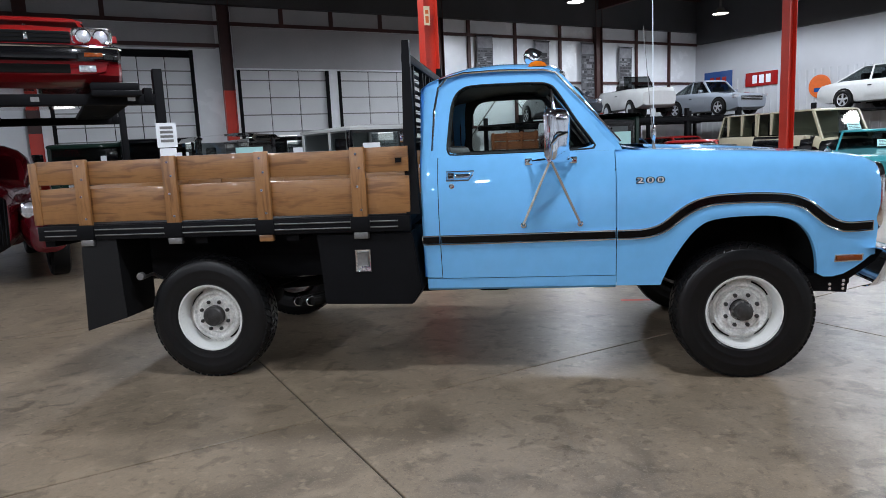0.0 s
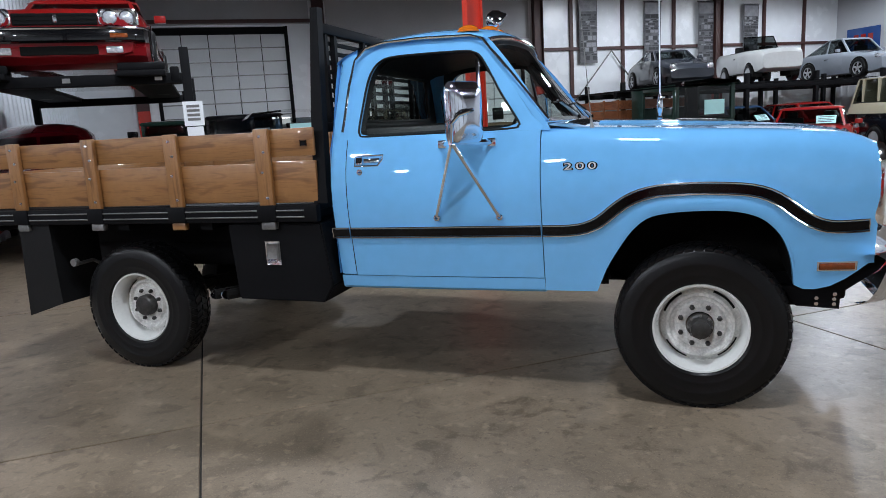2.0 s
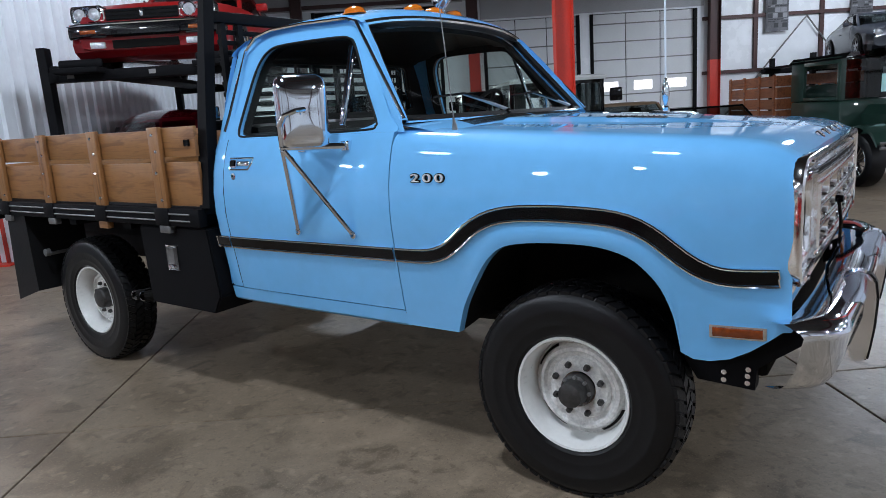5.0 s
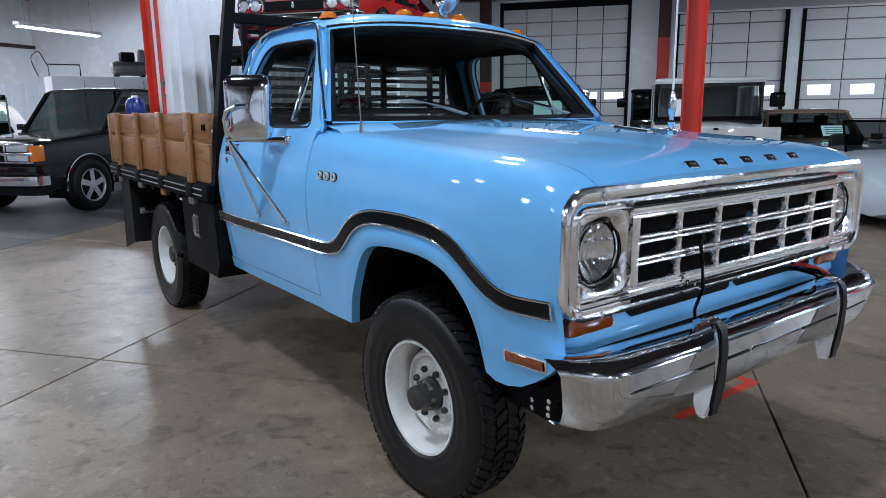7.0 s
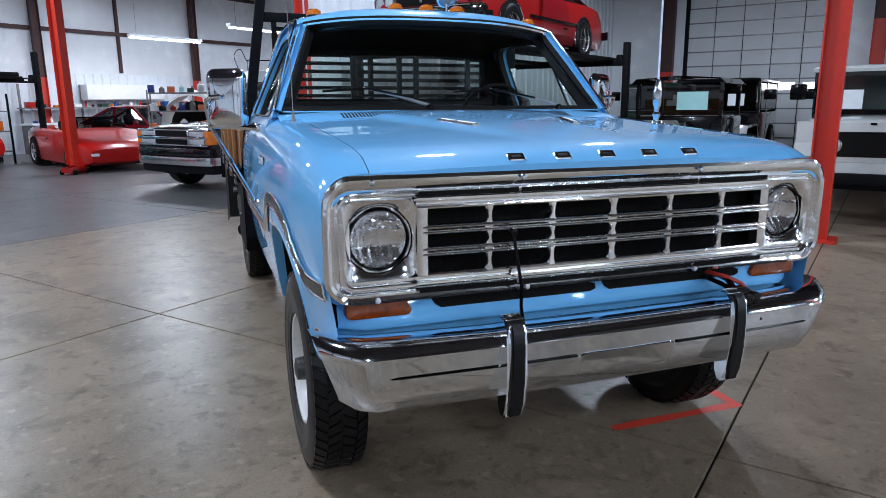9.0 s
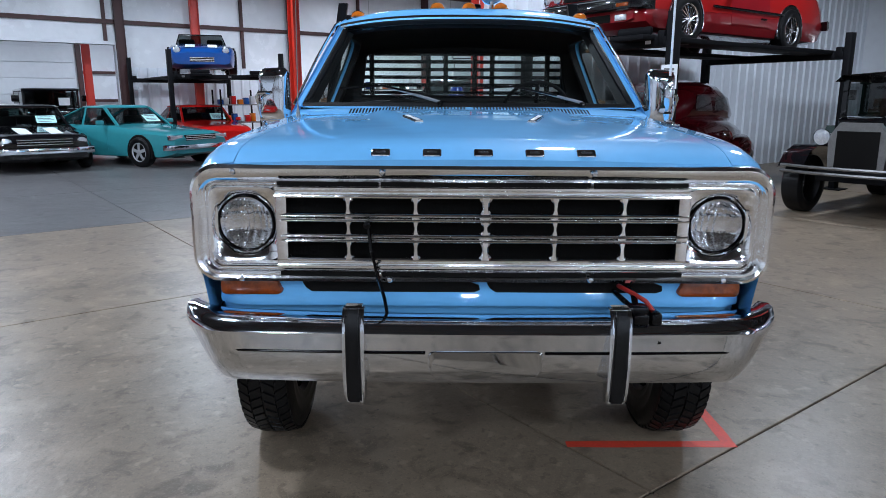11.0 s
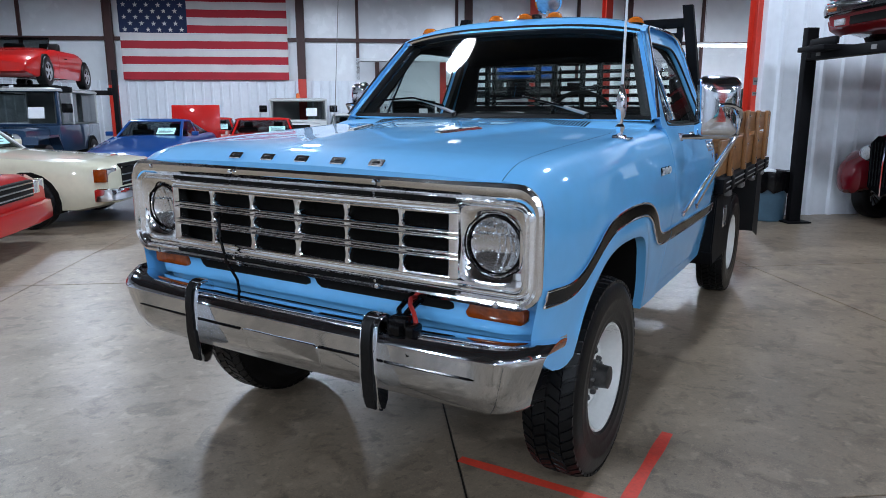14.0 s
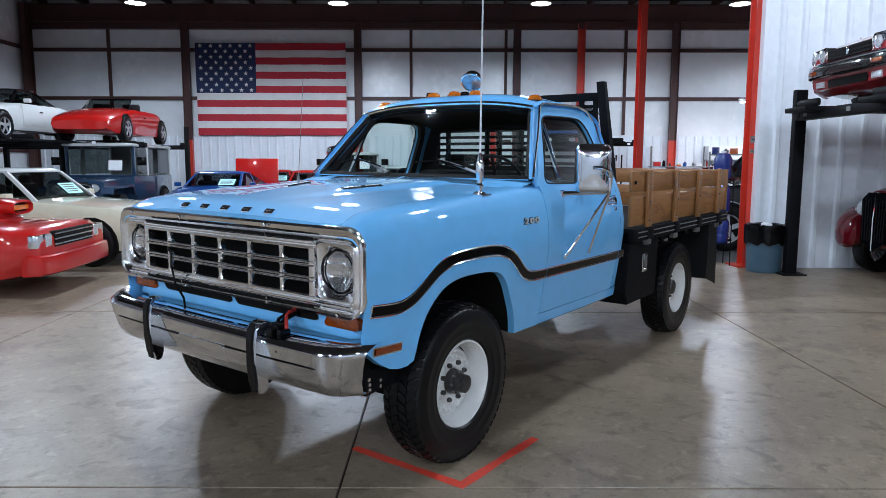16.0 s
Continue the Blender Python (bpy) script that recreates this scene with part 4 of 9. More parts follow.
for k in range(5):
    y = -0.328 + 0.1655 * k
    m = pose(0.700, y, 1.2555, 0, 42, 0)
    bm = B()
    loft(bm, [[m @ Vector((q, p, h)) for p, q in round_rect(a, b, r, 3)] for a, b, r, h in ((0.030, 0.0165, 0.006, 0.0), (0.030, 0.0165, 0.006, 0.006), (0.027, 0.0135, 0.005, 0.009), (0.016, 0.0052, 0.003, 0.009), (0.015, 0.0045, 0.003, 0.004))], True)
    lb = part("letter_block", bm, SATIN, hood, "small chrome emblem block with a dark middle")
    bm = B()
    loft(bm, [[m @ Vector((q, p, 0.0045)) for p, q in round_rect(a, b, r, 3)] for a, b, r in ((0.016, 0.0052, 0.003), (0.004, 0.002, 0.001))], True, True)
    part("block_fill", bm, INK, lb, "dark middle")
# cowl with louvres
bm = B()
rings = []
COWL = [(-0.78, 1.376), (-0.70, 1.371), (-0.62, 1.357), (-0.55, 1.338), (-0.506, 1.326)]


def cowl_z(x, y):
    return lerp(COWL, x) + 0.031 * (1 - (y / 0.9) ** 2)


for x, _ in COWL:
    rings.append([(x, y, cowl_z(x, y)) for y in [-0.895 + 1.79 * i / 20 for i in range(21)]])
loft(bm, rings, False)
cowl = part("cowl", bm, BLUE, truck)
for i in range(74):
    y = -0.60 + 1.2 * i / 73
    if abs(y) < 0.02:
        continue
    za, zb = cowl_z(-0.56, y), cowl_z(-0.645, y)
    part("louvre_slot", prism(B(), [(-0.56, za - 0.006), (-0.56, za + 0.0015), (-0.62, cowl_z(-0.62, y) + 0.0015), (-0.645, zb + 0.0015), (-0.645, zb - 0.006)], "y", y - 0.0042, y + 0.0042), DARK, cowl, smooth=False)

# roof
bm = B()
rings = []
for x, e, c in ((-1.035, 1.822, 0.047), (-1.05, 1.834, 0.058), (-1.10, 1.848, 0.072), (-1.2, 1.858, 0.082), (-1.4, 1.862, 0.086), (-1.6, 1.858, 0.078), (-1.72, 1.842, 0.06), (-1.80, 1.822, 0.042), (-1.855, 1.795, 0.025), (-1.882, 1.775, 0.012), (-1.889, 1.76, 0.005)):
    w = 0.718 + (1.86 - e) * 0.35
    ring = []
    for i in range(25):
        y = -w + 2 * w * i / 24
        ring.append((x + 0.055 * (1 - (y / w) ** 2) * max(0.0, (x + 1.2) / 0.165), y, e + c * (1 - abs(y / w) ** 3.2)))
    rings.append(ring)
loft(bm, rings, False)
roof = part("roof", bm, BLUE, truck)
bm = B()
tube(bm, [(-1.040 + 0.060 * (1 - (y / 0.7) ** 2), y, 1.822 + 0.044 * (1 - abs(y / 0.7) ** 3)) for y in [-0.7 + 1.4 * i / 24 for i in range(25)]], 0.013, 8)
part("visor_trim", bm, SATIN, roof, "bright trim over the windshield")
for y in (-0.62, -0.17, 0.01, 0.19, 0.64):
    bm = B()
    x, z = -1.165, 1.858 + 0.078 * (1 - abs(y / 0.72) ** 3.2)
    loft(bm, [[(x + 0.055 * p * k, y + 0.038 * q * k, z - 0.006 + h) for p, q in [(math.cos(a), math.sin(a)) for a in [2 * math.pi * i / 16 for i in range(16)]]] for k, h in ((1.12, 0), (1.12, 0.007), (1.0, 0.009), (0.92, 0.022), (0.6, 0.032), (0.2, 0.035))], True, True)
    part("clearance_lamp", bm, AMBER, roof, "amber roof clearance lamp")
bm = B()
tube(bm, [(-1.19, 0.14, 1.92), (-1.19, 0.14, 1.975)], 0.012, 8)
box(bm, -1.22, -1.16, 0.11, 0.17, 1.915, 1.93, 0.006)
part("spotlight_stem", bm, CHROME, roof)
m = pose(-1.185, 0.14, 2.03, 0, 0, 0) @ pose(0, 0, 0, 0, 42, 20)
bm = B()
lathe(bm, [(0.0, -0.075), (0.035, -0.065), (0.058, -0.035), (0.068, 0.0), (0.074, 0.012), (0.074, 0.022), (0.066, 0.026)], 24, axis="x")
bmesh.ops.transform(bm, matrix=m, verts=bm.verts)
spot = part("spotlight", bm, CHROME, roof, "chrome roof spotlight")
bm = B()
lathe(bm, [(0.066, 0.024), (0.04, 0.032), (0.0, 0.035)], 24, axis="x")
bmesh.ops.transform(bm, matrix=m, verts=bm.verts)
part("spotlight_lens", bm, LENS_BLUE, spot, "bluish glass lens")
part("roof_horn", box(B(), -1.25, -1.2, 0.03, 0.08, 1.93, 1.965, 0.01), BLACK, roof)

# cab back with the rear window
bm = B()
outer_back = [(0.92, 0.62), (0.935, 0.9), (0.94, 1.15), (0.92, 1.3), (0.86, 1.42), (0.80, 1.62), (0.745, 1.762), (0.4, 1.775), (-0.4, 1.775), (-0.745, 1.762), (-0.80, 1.62), (-0.86, 1.42), (-0.92, 1.3), (-0.94, 1.15), (-0.935, 0.9), (-0.92, 0.62)]
innr = [(0.66, 1.425), (0.70, 1.435), (0.705, 1.45), (0.70, 1.48), (0.685, 1.53), (0.665, 1.60), (0.63, 1.625), (0.3, 1.63), (-0.3, 1.63), (-0.63, 1.625), (-0.665, 1.60), (-0.685, 1.53), (-0.70, 1.48), (-0.705, 1.45), (-0.70, 1.435), (-0.66, 1.425)]
o1 = [bm.verts.new((-1.886, y, z)) for y, z in outer_back]
i1 = [bm.verts.new((-1.886, y, z + (0.112 if z > 1.55 else 0.02))) for y, z in innr]
skin(bm, [o1, i1], False)
bm.faces.new((o1[0], i1[0], i1[-1], o1[-1]))
part("cab_back", bm, BLUE, truck)
bm = B()
bm.faces.new([bm.verts.new((-1.876, y, z + (0.112 if z > 1.55 else 0.02))) for y, z in innr])
gl = part("rear_glass", bm, GLASS, truck, "rear window glass", False)
gl.visible_shadow = False
bm = B()
tube(bm, [(-1.872, y, z + (0.112 if z > 1.55 else 0.02)) for y, z in innr], 0.013, 6, closed=True)
part("rear_window_seal", bm, TRIM_BLACK, truck)

bm = B()
o1 = [bm.verts.new((-1.862, y * 0.99, z)) for y, z in outer_back]
i1 = [bm.verts.new((-1.862, y, z + (0.112 if z > 1.55 else 0.02))) for y, z in innr]
skin(bm, [o1, i1], False)
bm.faces.new((o1[0], i1[0], i1[-1], o1[-1]))
part("cab_back_trim", bm, TRIM_BLACK, truck, "dark inner trim")

# windshield: curved pane between the posts
bm = B()
rings = []
for i in range(9):
    f = i / 8
    z, xe, w = 1.395 + f * 0.42, -0.735 - f * 0.325, 0.862 - f * 0.19
    rings.append([(xe + 0.075 * (1 - (y / w) ** 2), y, z + f * 0.034 * (1 - abs(y / w) ** 3)) for y in [-w + 2 * w * k / 16 for k in range(17)]])
loft(bm, rings, False)
ws = part("windshield", bm, GLASS, truck, "curved windshield glass")
ws.visible_shadow = False
bm = B()
loop = [rings[0][k] for k in range(17)] + [rings[i][16] for i in range(1, 9)] + [rings[8][k] for k in range(15, -1, -1)] + [rings[i][0] for i in range(7, 0, -1)]
tube(bm, loop, 0.019, 6, closed=True)
part("windshield_seal", bm, TRIM_BLACK, ws)
bm = B()
tube(bm, [(p[0] + 0.012, p[1] * 1.012, p[2] + 0.004) for p in loop[16:26]], 0.009, 6)
tube(bm, [(p[0] + 0.012, p[1], p[2] - 0.004) for p in loop[:17]], 0.009, 6)
tube(bm, [(p[0] + 0.012, p[1] * 1.012, p[2] + 0.004) for p in [loop[0]] + loop[:39:-1]], 0.009, 6)
part("windshield_trim", bm, SATIN, ws, "bright reveal moulding")
for y0, y1 in ((-0.15, -0.47), (0.58, 0.21)):
    bm = B()
    tube(bm, [(-0.655, y0, 1.415), (-0.690, y0 + (y1 - y0) * 0.5, 1.462), (-0.722, y1, 1.500)], [0.009, 0.0075, 0.005], 6)
    wp = part("wiper", bm, ALLOY, truck, "bright wiper arm with a black blade")
    part("blade", tube(B(), [(-0.672, y1 + 0.24, 1.452), (-0.703, y1 + 0.02, 1.496), (-0.722, y1 - 0.20, 1.482)], 0.0055, 5), BLACK, wp, "black rubber blade")
    part("pivot", lathe(B(), [(0.017, 0), (0.015, 0.018), (0.0, 0.024)], 12, (-0.652, y0, 1.398), "z"), BLACK, wp, "dark pivot cap")

# dark inner trim along the windshield posts and header
bm = B()
loft(bm, [[(p[0] - 0.015, p[1], p[2]) for p in [r[0] for r in rings]], [(p[0] - 0.05, p[1] * 0.93, p[2]) for p in [r[0] for r in rings]], [(p[0] - 0.10, p[1] * 0.99, p[2]) for p in [r[0] for r in rings]]], False)
loft(bm, [[(p[0] - 0.015, p[1], p[2]) for p in [r[-1] for r in rings]], [(p[0] - 0.05, p[1] * 0.93, p[2]) for p in [r[-1] for r in rings]], [(p[0] - 0.10, p[1] * 0.99, p[2]) for p in [r[-1] for r in rings]]], False)
loft(bm, [[(p[0] - 0.012, p[1], p[2] - 0.002) for p in rings[-1]], [(p[0] - 0.03, p[1] * 0.98, p[2] - 0.035) for p in rings[-1]], [(p[0] - 0.12, p[1] * 0.98, p[2] - 0.02) for p in rings[-1]]], False)
part("post_trim", bm, TRIM_BLACK, truck, "dark inner post trim")

# cabin
cab_in = part("cabin_shell", box(B(), -1.86, -0.72, -0.86, 0.86, 0.60, 0.66), TRIM_BLACK, truck)
bm = B()
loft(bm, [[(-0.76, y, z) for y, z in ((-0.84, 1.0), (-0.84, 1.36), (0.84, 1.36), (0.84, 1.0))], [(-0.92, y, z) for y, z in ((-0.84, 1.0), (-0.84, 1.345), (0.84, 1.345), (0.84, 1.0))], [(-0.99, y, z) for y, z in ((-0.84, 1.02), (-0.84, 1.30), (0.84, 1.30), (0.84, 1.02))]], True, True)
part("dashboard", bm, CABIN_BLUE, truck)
bm = B()
box(bm, -1.74, -1.2, -0.78, 0.78, 0.85, 1.05, 0.05)
box(bm, -1.85, -1.72, -0.78, 0.78, 0.95, 1.42, 0.05)
part("bench_seat", bm, TRIM_BLACK, truck)
bm = B()
m = pose(-1.13, 0.40, 1.36, 0, -62, 0)
lathe(bm, [(0.19 + 0.011 * math.cos(a), 0.011 * math.sin(a)) for a in [2 * math.pi * i / 8 for i in range(8)]], 28, axis="z", close=True)
tube(bm, [(-0.185, 0, 0), (0, 0, -0.02), (0.185, 0, 0)], 0.012, 6)
lathe(bm, [(0.04, 0.0), (0.03, -0.2), (0.03, -0.35)], 10, axis="z")
bmesh.ops.transform(bm, matrix=m, verts=bm.verts)
part("steering_wheel", bm, TRIM_BLACK, truck)
bm = B()
loft(bm, [[(x, y, z + 0.035 * (1 - (y / 0.68) ** 2)) for y in (-0.715, -0.4, 0, 0.4, 0.715)] for x, z in ((-1.02, 1.806), (-1.1, 1.812), (-1.4, 1.815), (-1.80, 1.765), (-1.864, 1.735))], False)
part("headliner", bm, TRIM_BLACK, truck)
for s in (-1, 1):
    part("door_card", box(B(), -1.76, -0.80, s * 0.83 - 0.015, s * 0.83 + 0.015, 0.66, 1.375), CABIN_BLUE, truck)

# front: grille shell, lamps, valance
FX = 0.722


def ring_part(name, mat, parent, spec, label=""):
    """A bright frame: nested rounded rectangles given as (half width, half height, corner, x)."""
    bm = B()
    loft(bm, [[(x + bow(p), p, 1.018 + q + (0.021 * max(0.0, q) / h if w > 0.93 else (0.010 * max(0.0, q) / h if w > 0.92 else 0.0))) for p, q in round_rect(w, h, r, 6)] for w, h, r, x in spec], True)
    return part(name, bm, mat, parent, label)


def bow(y):
    return 0.02 * (1 - (y / 0.95) ** 2)


shell = ring_part("grille_surround", SATIN, truck, [(0.925, 0.176, 0.080, FX - 0.06), (0.936, 0.181, 0.085, FX - 0.03), (0.947, 0.184, 0.088, FX - 0.004), (0.945, 0.181, 0.085, FX + 0.007), (0.935, 0.170, 0.075, FX + 0.012), (0.924, 0.160, 0.066, FX + 0.007), (0.917, 0.155, 0.058, FX - 0.006), (0.910, 0.151, 0.05, FX - 0.002), (0.903, 0.147, 0.044, FX + 0.003), (0.898, 0.1435, 0.040, FX - 0.001), (0.894, 0.140, 0.036, FX - 0.009), (0.889, 0.137, 0.034, FX - 0.005), (0.884, 0.133, 0.03, FX - 0.004), (0.879, 0.129, 0.028, FX - 0.008), (0.875, 0.125, 0.026, FX - 0.016), (0.865, 0.116, 0.024, FX - 0.017)], "bright stamped grille surround")
bm = B()
loft(bm, [[(x, p, 1.018 + q) for p, q in round_rect(w, h, r, 6)] for w, h, r, x in ((0.925, 0.196, 0.03, FX - 0.09), (0.923, 0.194, 0.03, FX - 0.06), (0.91, 0.165, 0.07, FX - 0.055))], True)
part("nose_panel", bm, BLUE, truck)
bm = B()
for z, w in ((1.162, 0.66), (0.866, 0.66)):
    for a, b in ((-w, -0.335), (-0.325, 0.345), (0.355, w)):
        k = 8
        lo, hi = [], []
        for i in range(k + 1):
            y = a + (b - a) * i / k
            lo.append((FX + 0.004 + bow(y), y, z - 0.0075))
            hi.append((FX + 0.006 + bow(y), y, z + 0.0075))
        loft(bm, [lo, hi], False)
part("air_slot", bm, DARK, shell)
bm = B()
box(bm, FX - 0.10, FX - 0.075, -0.88, 0.88, 0.88, 1.16)
part("radiator_panel", bm, DARK, shell)
# bright bars between the lamps
VY = (-0.650, -0.432, -0.214, 0.012, 0.236, 0.458, 0.652)
for i, y in enumerate(VY):
    w = 0.015 if i in (0, 6) else (0.0125 if i == 3 else 0.0095)
    bm = B()
    loft(bm, [[(FX - 0.02 + bow(y), y - w * k, z), (FX + 0.004 + bow(y), y - w * 0.9 * k, z), (FX + 0.010 + bow(y), y - w * 0.5 * k, z), (FX + 0.010 + bow(y), y + w * 0.5 * k, z), (FX + 0.004 + bow(y), y + w * 0.9 * k, z), (FX - 0.02 + bow(y), y + w * k, z)] for z, k in ((0.915, 1.9), (0.925, 1.7), (0.932, 1.1), (0.955, 0.85), (0.966, 1.3), (0.9855, 1.75), (1.005, 1.3), (1.014, 0.8), (1.025, 0.8), (1.034, 1.3), (1.0535, 1.75), (1.073, 1.3), (1.082, 0.85), (1.103, 1.1), (1.11, 1.7), (1.12, 1.9))], False)
    if i in (0, 6):
        bm = B()
        loft(bm, [[(FX + 0.014 * math.cos(a) ** 0.6 + bow(y) - (0.03 if abs(a) > 1.5 else 0.0), y + 0.019 * math.sin(a), z) for a in [-1.55 + 3.1 * j / 10 for j in range(11)]] for z in (0.915, 0.93, 1.018, 1.106, 1.121)], False)
    part("grille_post", bm, SATIN, shell, "bright grille post")
for z, r in ((1.0605, 0.0068), (1.0445, 0.0068), (0.9935, 0.0068), (0.9775, 0.0068)):
    bm = B()
    loft(bm, [[(FX - 0.018 + bow(y), y, z - r)] + [(FX + 0.002 + 0.013 * math.cos(q) + bow(y), y, z + r * math.sin(q)) for q in [-1.571 + 3.142 * j / 8 for j in range(9)]] + [(FX - 0.018 + bow(y), y, z + r)] for y in [-0.65 + 1.32 * i / 12 for i in range(13)]], False)
    part("grille_bar", bm, SATIN, shell, "bright horizontal grille bar")
BAND = [(-0.02, 0.136), (0.004, 0.1355), (0.010, 0.132), (0.010, 0.127), (0.004, 0.1235), (0.002, 0.119), (0.003, 0.113), (0.009, 0.1085), (0.0105, 0.104), (0.008, 0.099), (0.001, 0.096), (-0.02, 0.0955)]
for side in (1, -1):
    bm = B()
    loft(bm, [[(FX + dx + bow(y), y, 1.018 + side * dz) for dx, dz in BAND] for y in [-0.668 + 1.336 * i / 14 for i in range(15)]], True, True)
    part("grille_band", bm, SATIN, shell, "bright stamped band along the grille")
for s in (-1, 1):
    yc = s * 0.776
    bm = B()
    sq = []
    for i in range(48):
        a = 2 * math.pi * i / 48
        c_, s_ = math.cos(a), math.sin(a)
        k = (abs(c_) ** 9 + abs(s_) ** 9) ** (-1 / 9)
        sq.append((0.111 * k * c_, 0.121 * k * s_))
    n = len(sq)
    circ = []
    for p, q in sq:
        a = math.atan2(q / 0.121, p / 0.111)
        circ.append((0.0925 * math.cos(a), 0.0925 * math.sin(a)))
    loft(bm, [[(FX - 0.02, yc + p * 1.02, 1.026 + q * 1.02) for p, q in sq], [(FX - 0.004 + bow(yc), yc + p, 1.026 + q) for p, q in sq], [(FX - 0.006 + bow(yc), yc + p * 0.955, 1.026 + q * 0.955) for p, q in sq], [(FX - 0.010 + bow(yc), yc + p * 0.5 + c0 * 0.52, 1.026 + q * 0.5 + c1 * 0.52) for (p, q), (c0, c1) in zip(sq, circ)], [(FX - 0.034 + bow(yc), yc + p * 1.03, 1.026 + q * 1.03) for p, q in circ], [(FX - 0.062 + bow(yc), yc + p, 1.026 + q) for p, q in circ]], True)
    bez = part("headlamp_bezel", bm, SATIN, shell, "bright square headlamp bezel")
    bm = B()
    lathe(bm, [(0.0, -0.030)] + [(0.088 * k / 14, -0.030 + 0.034 * (k / 14) ** 2.2) for k in range(1, 15)], 72, (FX - 0.036, yc, 1.026), "x")
    for vert in bm.verts:
        # upright flutes over three stacked bands of prisms
        p, q = vert.co.y - yc, vert.co.z - 1.026
        if math.hypot(p, q) < 0.086:
            band = 0 if q > 0.03 else (1 if q > -0.028 else 2)
            vert.co.x += 0.0016 * math.sin(p * (420, 300, 240)[band] + band) + (0.10, 0.22, -0.42)[band] * (q - (0.06, 0.0, -0.055)[band])
    lamp = part("headlamp_reflector", bm, REFLECTOR, shell, "silver headlamp reflector behind fluted glass")
    part("headlamp_lens", lathe(B(), [(0.089, 0.006), (0.083, 0.014), (0.06, 0.022), (0.03, 0.027), (0.0, 0.028)], 28, (FX - 0.036, yc, 1.026), "x"), LENS_FLUTE, lamp, "round fluted sealed-beam lens")
    part("headlamp_ring", lathe(B(), [(0.0915 + 0.0036 * math.cos(a), 0.009 + 0.0036 * math.sin(a)) for a in [2 * math.pi * i / 8 for i in range(8)]], 28, (FX - 0.026, yc, 1.026), "x", close=True), BLACK, lamp)
    # front signal lamp
    bm = B()
    loft(bm, [[(x, yc + 0.004 * s + p * k - s * 0.012 * (q < 0) * (p * s < 0), 0.806 + q * k) for p, q in round_rect(0.1, 0.028, 0.017)] for x, k in ((0.655, 1.0), (0.683, 1.0), (0.689, 0.96), (0.691, 0.86))], True, True)
    part("signal_lamp", bm, AMBER_DARK, truck, "amber front signal lamp")
for p, q in ((-0.32, 1.200), (0.355, 1.200), (-0.80, 1.200), (-0.79, 0.846), (0.8, 0.848), (-0.3, 0.848), (0.36, 0.85)):
    part("screw", lathe(B(), [(0.011, 0), (0.008, 0.006), (0, 0.008)], 10, (FX + 0.006 + bow(p), p, q), "x"), CHROME, shell)

bm = B()
rings = []
for y in [-0.895 + 1.79 * i / 24 for i in range(25)]:
    e = abs(y / 0.895)
    back = 0.05 * max(0, (e - 0.9) / 0.1) ** 2
    rings.append([(0.66 - back, y, 0.862), (0.672 - back, y, 0.845), (0.675 - back, y, 0.79), (0.683 - back, y, 0.772), (0.688 - back, y, 0.755), (0.684 - back, y, 0.74), (0.655 - back, y, 0.733), (0.645 - back, y, 0.70), (0.60, y, 0.69)])
loft(bm, rings, False)
valance = part("valance", bm, BLUE, truck)
for a, b in ((-0.59, 0.0), (0.035, 0.62)):
    bm = B()
    prism(bm, [(a + 0.02, 0.787), (b - 0.02, 0.787), (b, 0.795), (b - 0.002, 0.812), (b - 0.03, 0.822), (a + 0.01, 0.826), (a - 0.012, 0.82), (a, 0.8)], "x", 0.64, 0.6785)
    part("air_intake", bm, DARK, valance)

# chrome bumper: a pressed sheet with slanted ends
bm = B()
rings = []
for f in [-1.0, -0.985, -0.96, -0.92, -0.86, -0.78, -0.65, -0.5, -0.3, 0, 0.3, 0.5, 0.65, 0.78, 0.86, 0.92, 0.96, 0.985, 1.0]:
    e = abs(f)
    dx = 0.03 * (1 - e * e) - 0.10 * max(0, (e - 0.84) / 0.16) ** 2
    zt = 0.752 - 0.012 * (1 - e * e)
    prof = [(0.70, zt - 0.012), (0.765, zt), (0.80, zt - 0.003), (0.828, 0.733), (0.845, 0.719), (0.852, 0.705), (0.848, 0.69), (0.839, 0.64), (0.822, 0.575), (0.80, 0.533), (0.785, 0.516), (0.766, 0.512), (0.74, 0.518)]
    rings.append([(x + dx, f * (0.99 - 0.085 * (0.752 - z) / 0.24 * e ** 5), z) for x, z in prof])
vs = loft(bm, rings, False)
bumper = part("bumper", bm, CHROME, truck, "chrome front bumper")
for a, b in ((-0.83, -0.44), (-0.385, -0.18), (0.20, 0.40), (0.47, 0.83)):
    bm = B()
    pts = []
    for i in range(7):
        y = a + (b - a) * i / 6
        e = abs(y) / 0.93
        dx = 0.03 * (1 - e * e) - 0.10 * max(0, (e - 0.84) / 0.16) ** 2
        pts.append((0.8395 + dx, y, 0.640))
    tube(bm, pts, 0.005, 6)
    part("groove", bm, BLACK, bumper)
bm = B()
FACE = [(0.53, 0.822), (0.57, 0.849), (0.638, 0.869), (0.692, 0.878)]
loft(bm, [[(lerp(FACE, 0.595 + q * k) + d, 0.012 + p * k, 0.595 + q * k) for p, q in round_rect(0.185, 0.05, 0.02)] for d, k in ((-0.002, 1.0), (0.003, 0.97), (0.001, 0.93))], True, True)
part("plate_panel", bm, CHROME, bumper, "blank plate recess")
